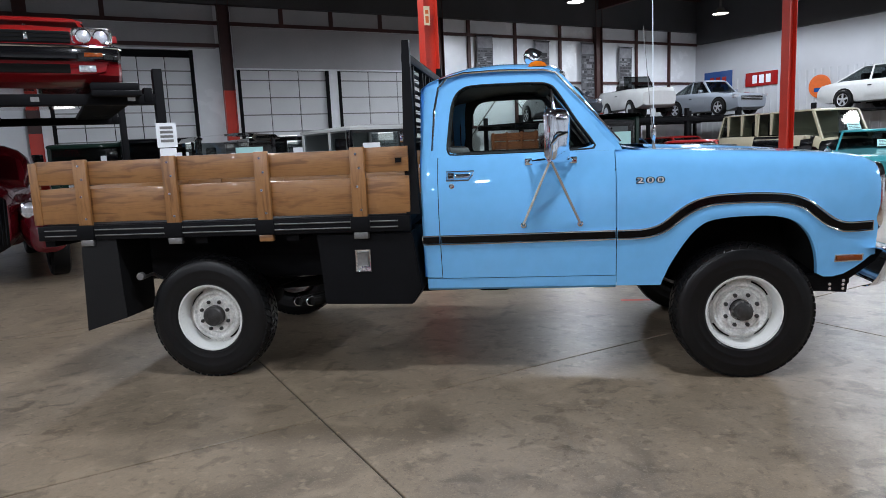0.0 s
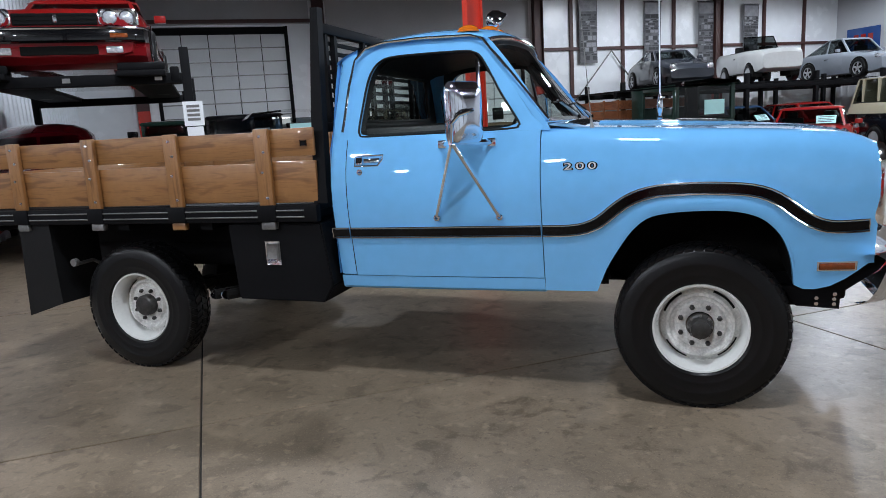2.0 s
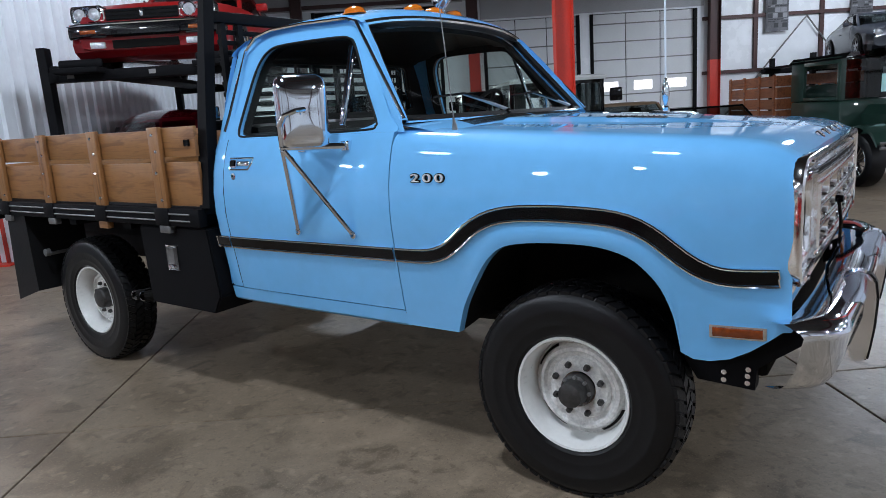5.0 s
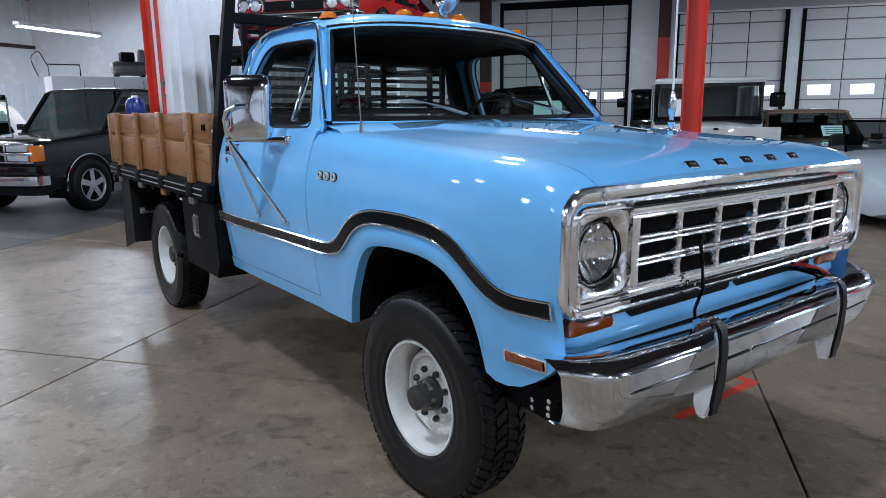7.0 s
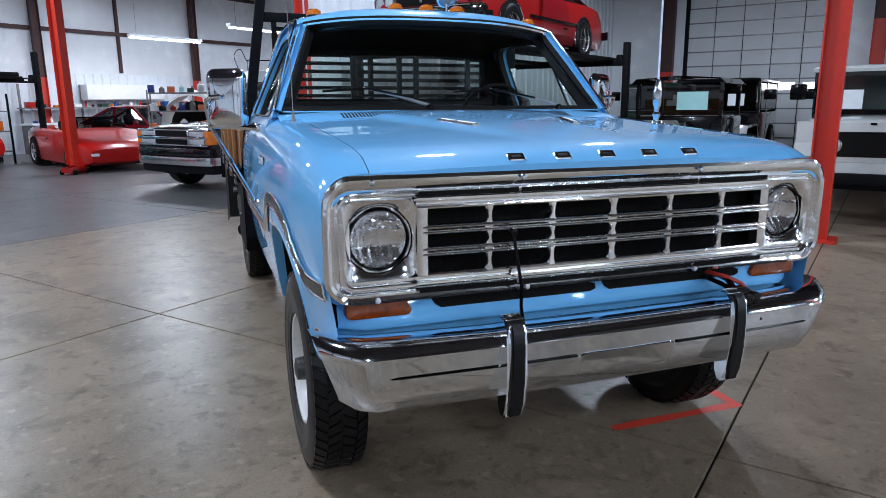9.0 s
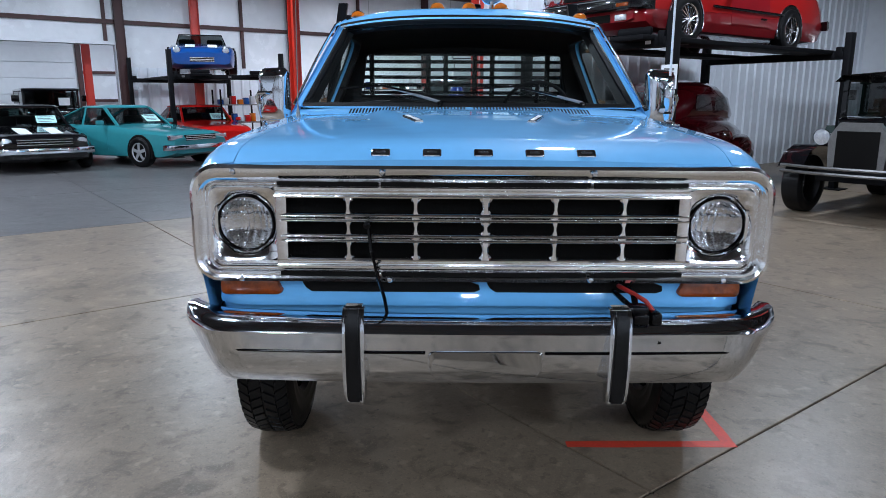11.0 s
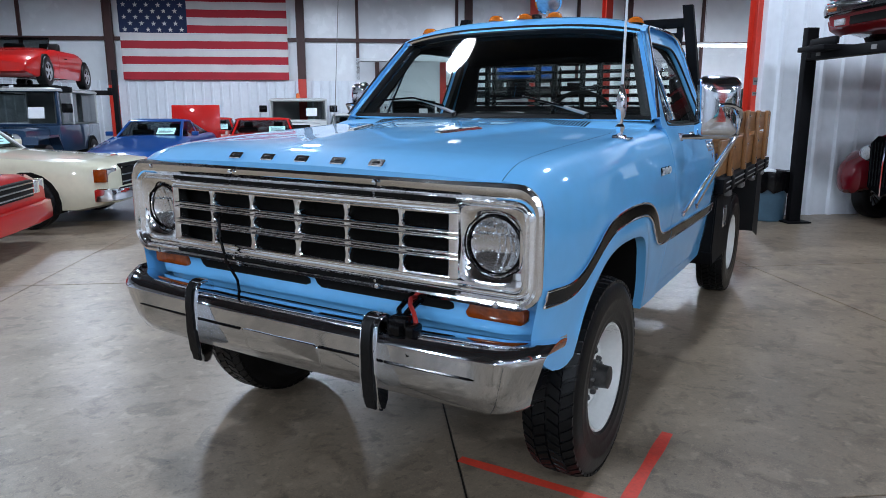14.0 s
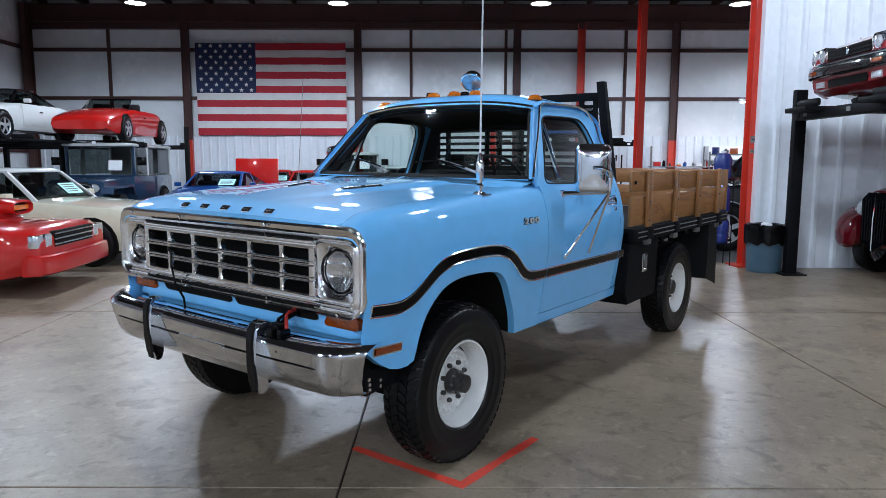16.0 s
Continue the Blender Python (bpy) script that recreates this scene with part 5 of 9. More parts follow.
for s, y in ((-1, -0.405), (1, 0.432)):
    bm = B()
    prof = [(0.80, 0.775), (0.835, 0.795), (0.872, 0.792), (0.896, 0.765), (0.905, 0.70), (0.90, 0.60), (0.89, 0.52), (0.882, 0.475), (0.85, 0.462), (0.83, 0.5), (0.825, 0.72)]
    prism(bm, prof, "y", y - 0.034, y + 0.034)
    bmesh.ops.bevel(bm, geom=bm.edges, offset=0.008, segments=2, affect="EDGES")
    guard = part("bumper_guard", bm, CHROME, bumper, "chrome bumper guard")
    bm = B()
    prism(bm, [(x + 0.007 if x > 0.86 else x + 0.02, z) for x, z in prof[2:8]] + [(0.87, 0.48), (0.875, 0.76)], "y", y - 0.023, y + 0.023)
    bmesh.ops.bevel(bm, geom=bm.edges, offset=0.006, segments=2, affect="EDGES")
    part("guard_pad", bm, RUBBER, guard, "black rubber guard pad")
for s in (-1, 1):
    bm = B()
    prism(bm, [(0.36, 0.52), (0.55, 0.50), (0.58, 0.53), (0.58, 0.565), (0.78, 0.62), (0.80, 0.70), (0.72, 0.72), (0.5, 0.60), (0.33, 0.60)], "y", s * 0.66 - 0.008, s * 0.66 + 0.008)
    part("bumper_bracket", bm, STEEL_BLACK, truck)
for s in (-1, 1):
    bm = B()
    prism(bm, [(0.36, 0.57), (0.42, 0.475), (0.60, 0.465), (0.605, 0.54), (0.75, 0.65), (0.79, 0.71), (0.74, 0.72), (0.56, 0.575)], "y", s * 0.80 - 0.03, s * 0.80 + 0.03)
    bk = part("bumper_mount", bm, STEEL_BLACK, truck, "black bolted bumper mount")
    for x, z in ((0.505, 0.488), (0.505, 0.515), (0.578, 0.488), (0.578, 0.512), (0.58, 0.535)):
        part("mount_bolt", lathe(B(), [(0.010, 0), (0.009, 0.006), (0, 0.007)], 8, (x, s * 0.83, z), "y", s), BRUSHED, bk)
# dark blocks added to deepen the shade behind the bumper, plus a steering rod
bm = B()
box(bm, 0.50, 0.635, -0.80, 0.80, 0.50, 0.70, 0.02)
box(bm, 0.40, 0.52, -0.70, 0.70, 0.44, 0.52, 0.02)
tube(bm, [(0.22, -0.62, 0.34), (0.24, 0.0, 0.335), (0.22, 0.62, 0.34)], 0.02, 8)
part("crossmember_dark_fill", bm, DARK, truck)
# winch plug and cables on the bumper
bm = B()
tube(bm, [(0.66, 0.47, 0.812), (0.715, 0.475, 0.815), (0.755, 0.50, 0.808), (0.785, 0.535, 0.79), (0.80, 0.553, 0.765), (0.805, 0.555, 0.745)], 0.008, 8)
part("red_cable", bm, RED_CABLE, truck, "red power cable")
bm = B()
box(bm, 0.775, 0.835, 0.465, 0.535, 0.742, 0.785, 0.010, None)
box(bm, 0.79, 0.85, 0.538, 0.572, 0.70, 0.768, 0.008)
box(bm, 0.83, 0.862, 0.478, 0.528, 0.732, 0.768, 0.008)
tube(bm, [(0.66, 0.49, 0.80), (0.70, 0.50, 0.808), (0.75, 0.505, 0.80), (0.79, 0.50, 0.775)], 0.011, 8)
tube(bm, [(0.66, 0.46, 0.79), (0.71, 0.45, 0.80), (0.77, 0.465, 0.79), (0.80, 0.49, 0.77)], 0.009, 8)
tube(bm, [(0.84, 0.55, 0.71), (0.862, 0.556, 0.695), (0.862, 0.562, 0.675)], 0.008, 6)
part("winch_plug", bm, BLACK, truck, "black winch plug on the bumper")
bm = B()
tube(bm, [(FX + 0.05, -0.365, 1.035), (FX + 0.06, -0.355, 0.95), (FX + 0.055, -0.335, 0.86), (FX + 0.02, -0.318, 0.78), (FX + 0.02, -0.31, 0.73)], 0.006, 6)
lathe(bm, [(0.012, 0), (0.012, 0.025), (0, 0.03)], 8, (FX + 0.04, -0.368, 1.035), "x")
part("block_heater_cord", bm, BLACK, truck, "thin black cord hanging from the grille")

# wheels: the tyres bear flat on the floor
AXLE = 0.381
FLAT_AT = AXLE - GROUND


def tyre_mesh():
    bm = B()
    R = 0.404
    prof = [(0.213, -0.095), (0.224, -0.112), (0.232, -0.119), (0.240, -0.1185), (0.262, -0.1255), (0.268, -0.1275), (0.274, -0.1265), (0.312, -0.1315), (0.318, -0.1335), (0.324, -0.1318), (0.352, -0.128), (0.374, -0.119), (0.388, -0.106), (0.3935, -0.09), (0.396, -0.05), (0.397, 0.0)]
    prof = [(r, h * 0.82) for r, h in prof]
    prof = prof + [(r, -h) for r, h in prof[-2::-1]]
    lathe(bm, prof, 72, axis="y")
    for v in bm.verts:
        v.co.z = max(v.co.z, -FLAT_AT)
    carcass = bpy.data.meshes.new("tyre")
    bmesh.ops.recalc_face_normals(bm, faces=bm.faces)
    bm.to_mesh(carcass)
    bm.free()
    carcass.materials.append(SIDEWALL)
    bm = B()
    n = 54
    for j in range(n):
        for row, (y0, y1, sh) in enumerate(((-0.096, -0.054, 0.0), (-0.049, -0.004, 0.5), (0.004, 0.049, 0.0), (0.054, 0.096, 0.5))):
            a = 2 * math.pi * (j + sh) / n
            w = 0.82 * math.pi / n * R
            m = Matrix.Rotation(-a, 4, "Y") @ pose(0, 0, 0, 0, 0, 0)
            lo = 0.380 if row in (0, 3) else 0.390
            pts = []
            for y, r1 in ((y0, R - (0.012 if row == 0 else 0)), (y1, R - (0.012 if row == 3 else 0))):
                for xx in (-w, w):
                    sk = 0.012 * (1 if row % 2 else -1) * (1 if y == y0 else -1)
                    pts.append((bm.verts.new(m @ Vector((xx + sk, y, lo))), bm.verts.new(m @ Vector((xx * 0.85 + sk, y, r1)))))
            (a0, a1), (b0, b1), (c0, c1), (d0, d1) = pts
            for q in ((a1, b1, d1, c1), (a0, a1, c1, c0), (b0, d0, d1, b1), (a0, b0, b1, a1), (c0, c1, d1, d0)):
                bm.faces.new(q)
    for v in bm.verts:
        v.co.z = max(v.co.z, -FLAT_AT - 0.001)
    me = bpy.data.meshes.new("tread")
    bmesh.ops.recalc_face_normals(bm, faces=bm.faces)
    bm.to_mesh(me)
    bm.free()
    me.materials.append(RUBBER)
    return carcass, me


TYRE, TREAD = tyre_mesh()


def truck_wheel(x, y, s, front):
    """Eight-stud white steel wheel; s is the outer side."""
    m = pose(x, y, AXLE + s * 0.0065)
    ty = link("tyre", TYRE, RUBBER, truck, "worn all-terrain tyre", True, pose(0, s * 0.022, 0) @ m)
    tr = link("tread", TREAD, RUBBER, ty, "blocky tread")
    tr["kind"] = "stuff"
    wl = part("wheel", lathe(B(), [(0.222, 0.108), (0.219, 0.114), (0.210, 0.112), (0.205, 0.10), (0.196, 0.085), (0.192, 0.04), (0.188, -0.02), (0.186, -0.1)], 40, axis="y", sign=s), WHITE_RIM, truck, "white-painted steel wheel", True, m)
    dz = 0.022 if front else 0.012
    bm = B()
    lathe(bm, [(0.19, dz - 0.016), (0.178, dz - 0.010), (0.166, dz + 0.010), (0.158, dz + 0.024), (0.146, dz + 0.026), (0.136, dz + 0.012), (0.122, dz + 0.008), (0.112, dz + 0.020), (0.080, dz + 0.022), (0.066, dz + 0.016)], 48, axis="y", sign=s)
    for v in bm.verts:
        r_, a_ = math.hypot(v.co.x, v.co.z), math.atan2(v.co.z, v.co.x)
        if 0.115 < r_ < 0.172:
            v.co.y -= s * 0.008 * (0.5 + 0.5 * math.cos(4 * a_ + 0.6))
    part("wheel_disc", bm, WORN_RIM, wl)
    for k in range(8):
        a = 2 * math.pi * (k + 0.5) / 8
        part("lug_nut", lathe(B(), [(0.0125, 0), (0.0125, 0.016), (0.008, 0.022), (0.0, 0.023)], 6, (0.096 * math.cos(a), s * (dz + 0.02), 0.096 * math.sin(a)), "y", s), HUB, wl)
    for k in range(4):
        bm = B()
        a0 = math.pi / 2 * k + 0.5
        row = [[(r * math.cos(a0 + 0.12 * i), s * (dz + h), r * math.sin(a0 + 0.12 * i)) for i in range(7)] for r, h in ((0.171, 0.006), (0.181, -0.004))]
        loft(bm, row, False)
        part("vent_slot", bm, DARK, wl)
    prof = [(0.062, dz + 0.015), (0.06, dz + 0.05), (0.05, dz + 0.055), (0.045, dz + 0.105), (0.02, dz + 0.112), (0.0, dz + 0.112)] if front else [(0.068, dz + 0.015), (0.066, dz + 0.06), (0.058, dz + 0.07), (0.03, dz + 0.075), (0, dz + 0.078)]
    hub = part("hub", lathe(B(), prof, 24, axis="y", sign=s), HUB, wl, "dark axle hub")
    for k in range(8):
        a = 2 * math.pi * k / 8
        part("hub_bolt", lathe(B(), [(0.008, 0), (0.007, 0.012), (0, 0.013)], 6, (0.055 * math.cos(a), s * (dz + 0.05), 0.055 * math.sin(a)), "y", s), GREY_METAL, hub)


for s in (-1, 1):
    truck_wheel(0.0, s * 0.822, s, True)
    truck_wheel(-3.327, s * 0.79, s, False)

# chassis
bm = B()
for s in (-1, 1):
    box(bm, -4.25, 0.62, s * 0.42 - 0.03, s * 0.42 + 0.03, 0.56, 0.72, 0.01)
part("frame_rail", bm, STEEL_BLACK, truck)
for x in (0.0, -3.327):
    bm = B()
    tube(bm, [(x, -0.75, AXLE), (x, -0.3, AXLE), (x, 0.75, AXLE)], 0.05, 10)
    lathe(bm, [(0.0, -0.17), (0.1, -0.14), (0.17, -0.05), (0.18, 0.05), (0.1, 0.14), (0, 0.17)], 16, (x, 0.25 if x == 0 else 0, 0.39), "x")
    part("axle", bm, DARK, truck)
    for s in (-1, 1):
        bm = B()
        loft(bm, [[(x + 0.6 * math.sin(q), s * 0.48 + d, 0.47 + 0.12 * (1 - math.cos(q)) * 1.6) for d in (-0.03, 0.03)] for q in [-1 + 2 * i / 10 for i in range(11)]], False)
        loft(bm, [[(x + 0.5 * math.sin(q), s * 0.48 + d, 0.445 + 0.12 * (1 - math.cos(q)) * 1.6) for d in (-0.03, 0.03)] for q in [-1 + 2 * i / 10 for i in range(11)]], False)
        part("leaf_spring", bm, DARK, truck)
bm = B()
tube(bm, [(-0.9, 0.05, 0.55), (-3.2, 0.0, 0.42)], 0.04, 8)
tube(bm, [(-0.9, 0.2, 0.5), (-0.05, 0.25, 0.40)], 0.035, 8)
part("drive_shaft", bm, DARK, truck)
bm = B()
box(bm, -1.15, -0.35, -0.3, 0.35, 0.47, 0.75, 0.06)
box(bm, -1.58, -1.38, -0.6, -0.35, 0.46, 0.56, 0.02)
box(bm, -0.3, 0.55, -0.33, 0.33, 0.50, 0.95, 0.06)
part("gearbox", bm, DARK, truck)
bm = B()
tube(bm, [(-0.45, -0.62, 0.545), (-1.2, -0.66, 0.53), (-2.3, -0.66, 0.5), (-2.45, -0.8, 0.5), (-2.60, -0.985, 0.495)], 0.03, 10)
tube(bm, [(-0.45, -0.5, 0.545), (-2.35, -0.58, 0.5), (-2.53, -0.8, 0.5), (-2.68, -0.985, 0.495)], 0.03, 10)
ex = part("exhaust_pipe", bm, DARK, truck)
for x in (-2.60, -2.68):
    m = pose(x - 0.005, -0.985, 0.495, 0, 0, 25)
    bm = B()
    lathe(bm, [(0.029, 0.1), (0.031, 0.0), (0.026, -0.004), (0.026, 0.05)], 16, axis="y", sign=1)
    bmesh.ops.transform(bm, matrix=m, verts=bm.verts)
    part("exhaust_tip", bm, CHROME, ex, "chrome exhaust tip")

# flatbed
deck = part("bed_deck", box(B(), -4.36, -1.95, -1.0, 1.0, 0.985, 1.022, 0.004), STEEL_BLACK, truck, "black steel bed deck")
for s in (-1, 1):
    bm = B()
    box(bm, -4.38, -1.945, s * 1.0 - 0.025, s * 1.0 + 0.025, 0.925, 1.018, 0.006)
    part("bed_rail", bm, STEEL_BLACK, truck, "black steel bed side rail")
    for z in (0.955, 0.99):
        for a, b in ((-4.33, -4.10), (-3.98, -3.51), (-3.39, -2.91), (-2.79, -2.31), (-2.19, -2.02)):
            part("rail_bead", tube(B(), [(a, s * 1.028, z), (b, s * 1.028, z)], 0.0045, 6), GREY_METAL, truck, "worn bright bead on the rail")
    for row, (z0, z1) in enumerate(((1.032, 1.252), (1.277, 1.425))):
        for k, (a, b) in enumerate(((-4.365, -4.047), (-4.043, -3.450), (-3.446, -2.852), (-2.848, -2.252), (-2.248, -1.945))):
            sag = 0.004 * math.sin(3.1 * k + 2 * row + s)
            bm = B()
            box(bm, -(b - a) / 2, (b - a) / 2, -0.011, 0.011, z0 - 1.2 + sag, z1 - 1.2 + sag * (1.6 if row else -0.6), 0.004)
            part("side_board", bm, OAK, truck, "varnished oak side board", True, pose((a + b) / 2, s * (0.982 + 0.0015 * (k % 2)), 1.2, 0, 0.25 * math.sin(2.3 * k + row), 0))
    for x in (-2.25, -2.85, -3.448, -4.045):
        bm = B()
        box(bm, -0.245, 0.245, -0.014, 0.014, -0.045, 0.045, 0.005)
        st = part("stake", bm, OAK, truck, "varnished oak stake", True, pose(x, s * 1.009, 1.19, 0, 90, 0))
        for z in (1.06, 1.20, 1.31, 1.395):
            part("bolt_head", lathe(B(), [(0.0095, 0), (0.007, 0.005), (0, 0.006)], 10, (x + (0.012 if z in (1.06, 1.31) else -0.006), s * 1.023, z), "y", s), CHROME, truck)
        bm = B()
        box(bm, x - 0.06, x + 0.06, s * 1.028 - 0.008, s * 1.028 + 0.008, 0.93, 1.02, 0.006)
        part("stake_pocket", bm, STEEL_BLACK, truck)
        part("stake_foot", box(B(), x - 0.045, x + 0.045, s * 1.005 - 0.02, s * 1.005 + 0.02, 0.885, 0.925, 0.005), OAK if x == -2.85 and s < 0 else GREY_METAL, truck)
    part("latch_plate", box(B(), -2.02, -1.985, s * 0.994, s * 1.002, 1.335, 1.362, 0.003), STEEL_BLACK, truck)
    # mud flap and tool box
    bm = B()
    loft(bm, [[(-3.86, s * 0.62, 0.93), (-3.86, s * 1.0, 0.93), (-4.10, s * 1.005, 0.93)], [(-3.86, s * 0.62, 0.6), (-3.85, s * 1.0, 0.6), (-4.11, s * 1.01, 0.58)], [(-3.86, s * 0.62, 0.40), (-3.84, s * 1.0, 0.41), (-4.12, s * 1.01, 0.325)]], False)
    part("mud_flap", bm, TRIM_BLACK, truck, "black rubber mud flap")
    bm = B()
    prism(bm, [(-2.54, 0.915), (-2.51, 0.475), (-1.955, 0.468), (-1.895, 0.565), (-1.945, 0.915)], "y", s * 0.55, s * 0.992)
    bmesh.ops.bevel(bm, geom=bm.edges, offset=0.008, segments=2, affect="EDGES")
    tb = part("tool_box", bm, STEEL_BLACK, truck, "black steel under-bed tool box")
    bm = B()
    box(bm, -2.30, -2.205, s * 0.992, s * 0.999, 0.68, 0.815, 0.003)
    lt = part("latch", bm, BRUSHED, tb, "bright paddle latch")
    part("latch_paddle", box(B(), -2.285, -2.22, s * 0.998, s * 1.006, 0.715, 0.80, 0.006), GREY_METAL, lt)
    part("lock_cylinder", lathe(B(), [(0.012, 0), (0.012, 0.008), (0, 0.01)], 10, (-2.253, s * 0.999, 0.70), "y", s), CHROME, lt)
for z0, z1 in ((1.032, 1.252), (1.277, 1.425)):
    part("tail_board", box(B(), -0.95, 0.95, -0.011, 0.011, z0 - 1.2, z1 - 1.2, 0.004), OAK, truck, "varnished oak tail board", True, pose(-4.36, 0, 1.2, 0, 0, 90))
for y in (-0.985, 0.985):
    part("corner_post", box(B(), -0.2, 0.2, -0.014, 0.014, -0.03, 0.03, 0.004), OAK, truck, "", True, pose(-4.385, y, 1.225, 0, 90, 0))
bm = B()
box(bm, -4.375, -4.3, -0.98, 0.98, 0.88, 1.0, 0.01)
for x in (-3.9, -3.3, -2.7, -2.1):
    box(bm, x - 0.04, x + 0.04, -0.97, 0.97, 0.88, 0.985)
for s in (-1, 1):
    box(bm, -4.3, -1.95, s * 0.45 - 0.04, s * 0.45 + 0.04, 0.72, 0.9)
part("bed_frame", bm, STEEL_BLACK, truck)
bm = B()
tube(bm, [(-3.72, -0.75, 0.62), (-3.75, -0.8, 0.66), (-3.74, -0.93, 0.66)], 0.012, 6)
lathe(bm, [(0.025, 0), (0.025, 0.03), (0, 0.035)], 10, (-3.75, -0.93, 0.67), "y", -1)
part("tie_hook", bm, GREY_METAL, truck)

# headache rack behind the cab
rack = part("headache_rack", box(B(), -1.985, -1.935, -0.835, 0.755, 1.93, 1.985, 0.006), STEEL_BLACK, truck, "black steel headache rack")
for s in (-1, 1):
    bm = B()
    loft(bm, [[(x + a, s * (y + b) - (0.085 if s > 0 else 0.0), z) for a, b in ((-0.035 * k, -0.03), (0.035 * k, -0.03), (0.035 * k, 0.03), (-0.035 * k, 0.03))] for x, y, z, k in ((-1.93, 0.965, 1.022, 1.15), (-1.945, 0.90, 1.5, 0.95), (-1.955, 0.815, 2.06, 0.6))], True, True)
    part("rack_post", bm, STEEL_BLACK, rack)
part("rack_rail", box(B(), -1.975, -1.93, -0.9, 0.83, 1.40, 1.45, 0.006), STEEL_BLACK, rack)
for y in (-0.74, -0.63, -0.24, -0.12, 0.08, 0.20, 0.58, 0.69):
    part("rack_upright", box(B(), -1.972, -1.945, y - 0.016, y + 0.016, 1.45, 1.93), STEEL_BLACK, rack, smooth=False)
for k in range(9):
    z = 1.475 + 0.052 * k
    part("rack_slat", box(B(), -1.985, -1.972, -0.755, 0.705, z - 0.012, z + 0.012, 0.003), STEEL_BLACK, rack)
for s in (-1, 1):
    part("work_lamp", box(B(), -2.01, -1.97, s * 0.82 - 0.06, s * 0.82 + 0.02, 1.45, 1.52, 0.006), CHROME, rack, "small chrome work lamp")

# aerials
bm = B()
lathe(bm, [(0.032, 0.0), (0.03, 0.01), (0.012, 0.014), (0.016, 0.03), (0.02, 0.045), (0.012, 0.055), (0.012, 0.075), (0.018, 0.085), (0.022, 0.12), (0.02, 0.16), (0.012, 0.19), (0.008, 0.21)], 14, (-0.205, 0.875, 1.325), "z")
box(bm, -0.25, -0.16, 0.855, 0.92, 1.318, 1.328, 0.003)
aer = part("radio_aerial", bm, CHROME, truck, "chrome spring base of a tall whip aerial")
part("whip", tube(B(), [(-0.205, 0.875, 1.53), (-0.212, 0.873, 2.4), (-0.23, 0.87, 3.7)], [0.0055, 0.0045, 0.003], 6), PAPER, aer, "white fibreglass whip")
bm = B()
tube(bm, [(-0.50, -0.845, 1.345), (-0.502, -0.845, 1.37), (-0.505, -0.845, 1.40), (-0.56, -0.845, 2.05)], [0.012, 0.008, 0.0025, 0.0018], 6)
part("aerial", bm, GREY_METAL, truck, "thin car aerial")

# ---- parked vehicles ----
RIMS = {}
CAR_TYRES = {}


def car_wheel(parent, x, y, r, s, style="alloy"):
    key = (round(r, 3), style)
    w = 0.30 * r
    if key not in CAR_TYRES:
        bm = B()
        lathe(bm, [(r * 0.62, -w), (r * 0.7, -w * 1.12), (r * 0.9, -w * 1.1), (r * 0.985, -w * 0.9), (r, -w * 0.6), (r, w * 0.6), (r * 0.985, w * 0.9), (r * 0.9, w * 1.1), (r * 0.7, w * 1.12), (r * 0.62, w)], 32)
        me = bpy.data.meshes.new("tyre")
        bm.to_mesh(me)
        bm.free()
        me.materials.append(RUBBER)
        CAR_TYRES[key] = me
        bm = B()
        q = r * 0.64
        lathe(bm, [(q, w * 1.0), (q * 0.97, w * 1.08), (q * 0.92, w * 0.98), (q * 0.9, w * 0.8)], 32)
        if style == "alloy":
            for k in range(5):
                a = 2 * math.pi * k / 5
                m = Matrix.Rotation(a, 4, "Y")
                loft(bm, [[m @ Vector((xx * h, w * (0.9 + 0.1 * (1 - f)), f * q * 0.95)) for xx, h in ((-0.3, q * 0.55), (0.3, q * 0.55))] for f in (0.12, 0.5, 1.0)], False)
            lathe(bm, [(q * 0.3, w * 0.95), (q * 0.2, w * 1.02), (0, w * 1.05)], 16)
        elif style == "wire":
            for k in range(18):
                a = 2 * math.pi * k / 18
                tube(bm, [(q * 0.15 * math.cos(a + 0.3), w * 1.02, q * 0.15 * math.sin(a + 0.3)), (q * 0.92 * math.cos(a), w * 0.9, q * 0.9 * math.sin(a))], 0.006, 4)
            lathe(bm, [(q * 0.2, w * 0.9), (q * 0.16, w * 1.1), (0, w * 1.15)], 12)
        else:
            lathe(bm, [(q * 0.92, w * 0.9), (q * 0.75, w * 1.0), (q * 0.5, w * 0.95), (q * 0.35, w * 1.06), (0, w * 1.12)], 32)
        me = bpy.data.meshes.new("rim")
        bmesh.ops.recalc_face_normals(bm, faces=bm.faces)
        bm.to_mesh(me)
        bm.free()
        me.materials.append({"white": WHITE_RIM, "wire": BRUSHED}[style] if style in ("white", "wire") else ALLOY)
        RIMS[key] = me
    ty = link("tyre", CAR_TYRES[key], RUBBER, parent, m=pose(x, y, r))
    link("rim", RIMS[key], BRUSHED, ty, "bright wheel" if style != "white" else "white wheel", m=pose(0, 0, 0, 0, 0, 0 if s > 0 else 180))


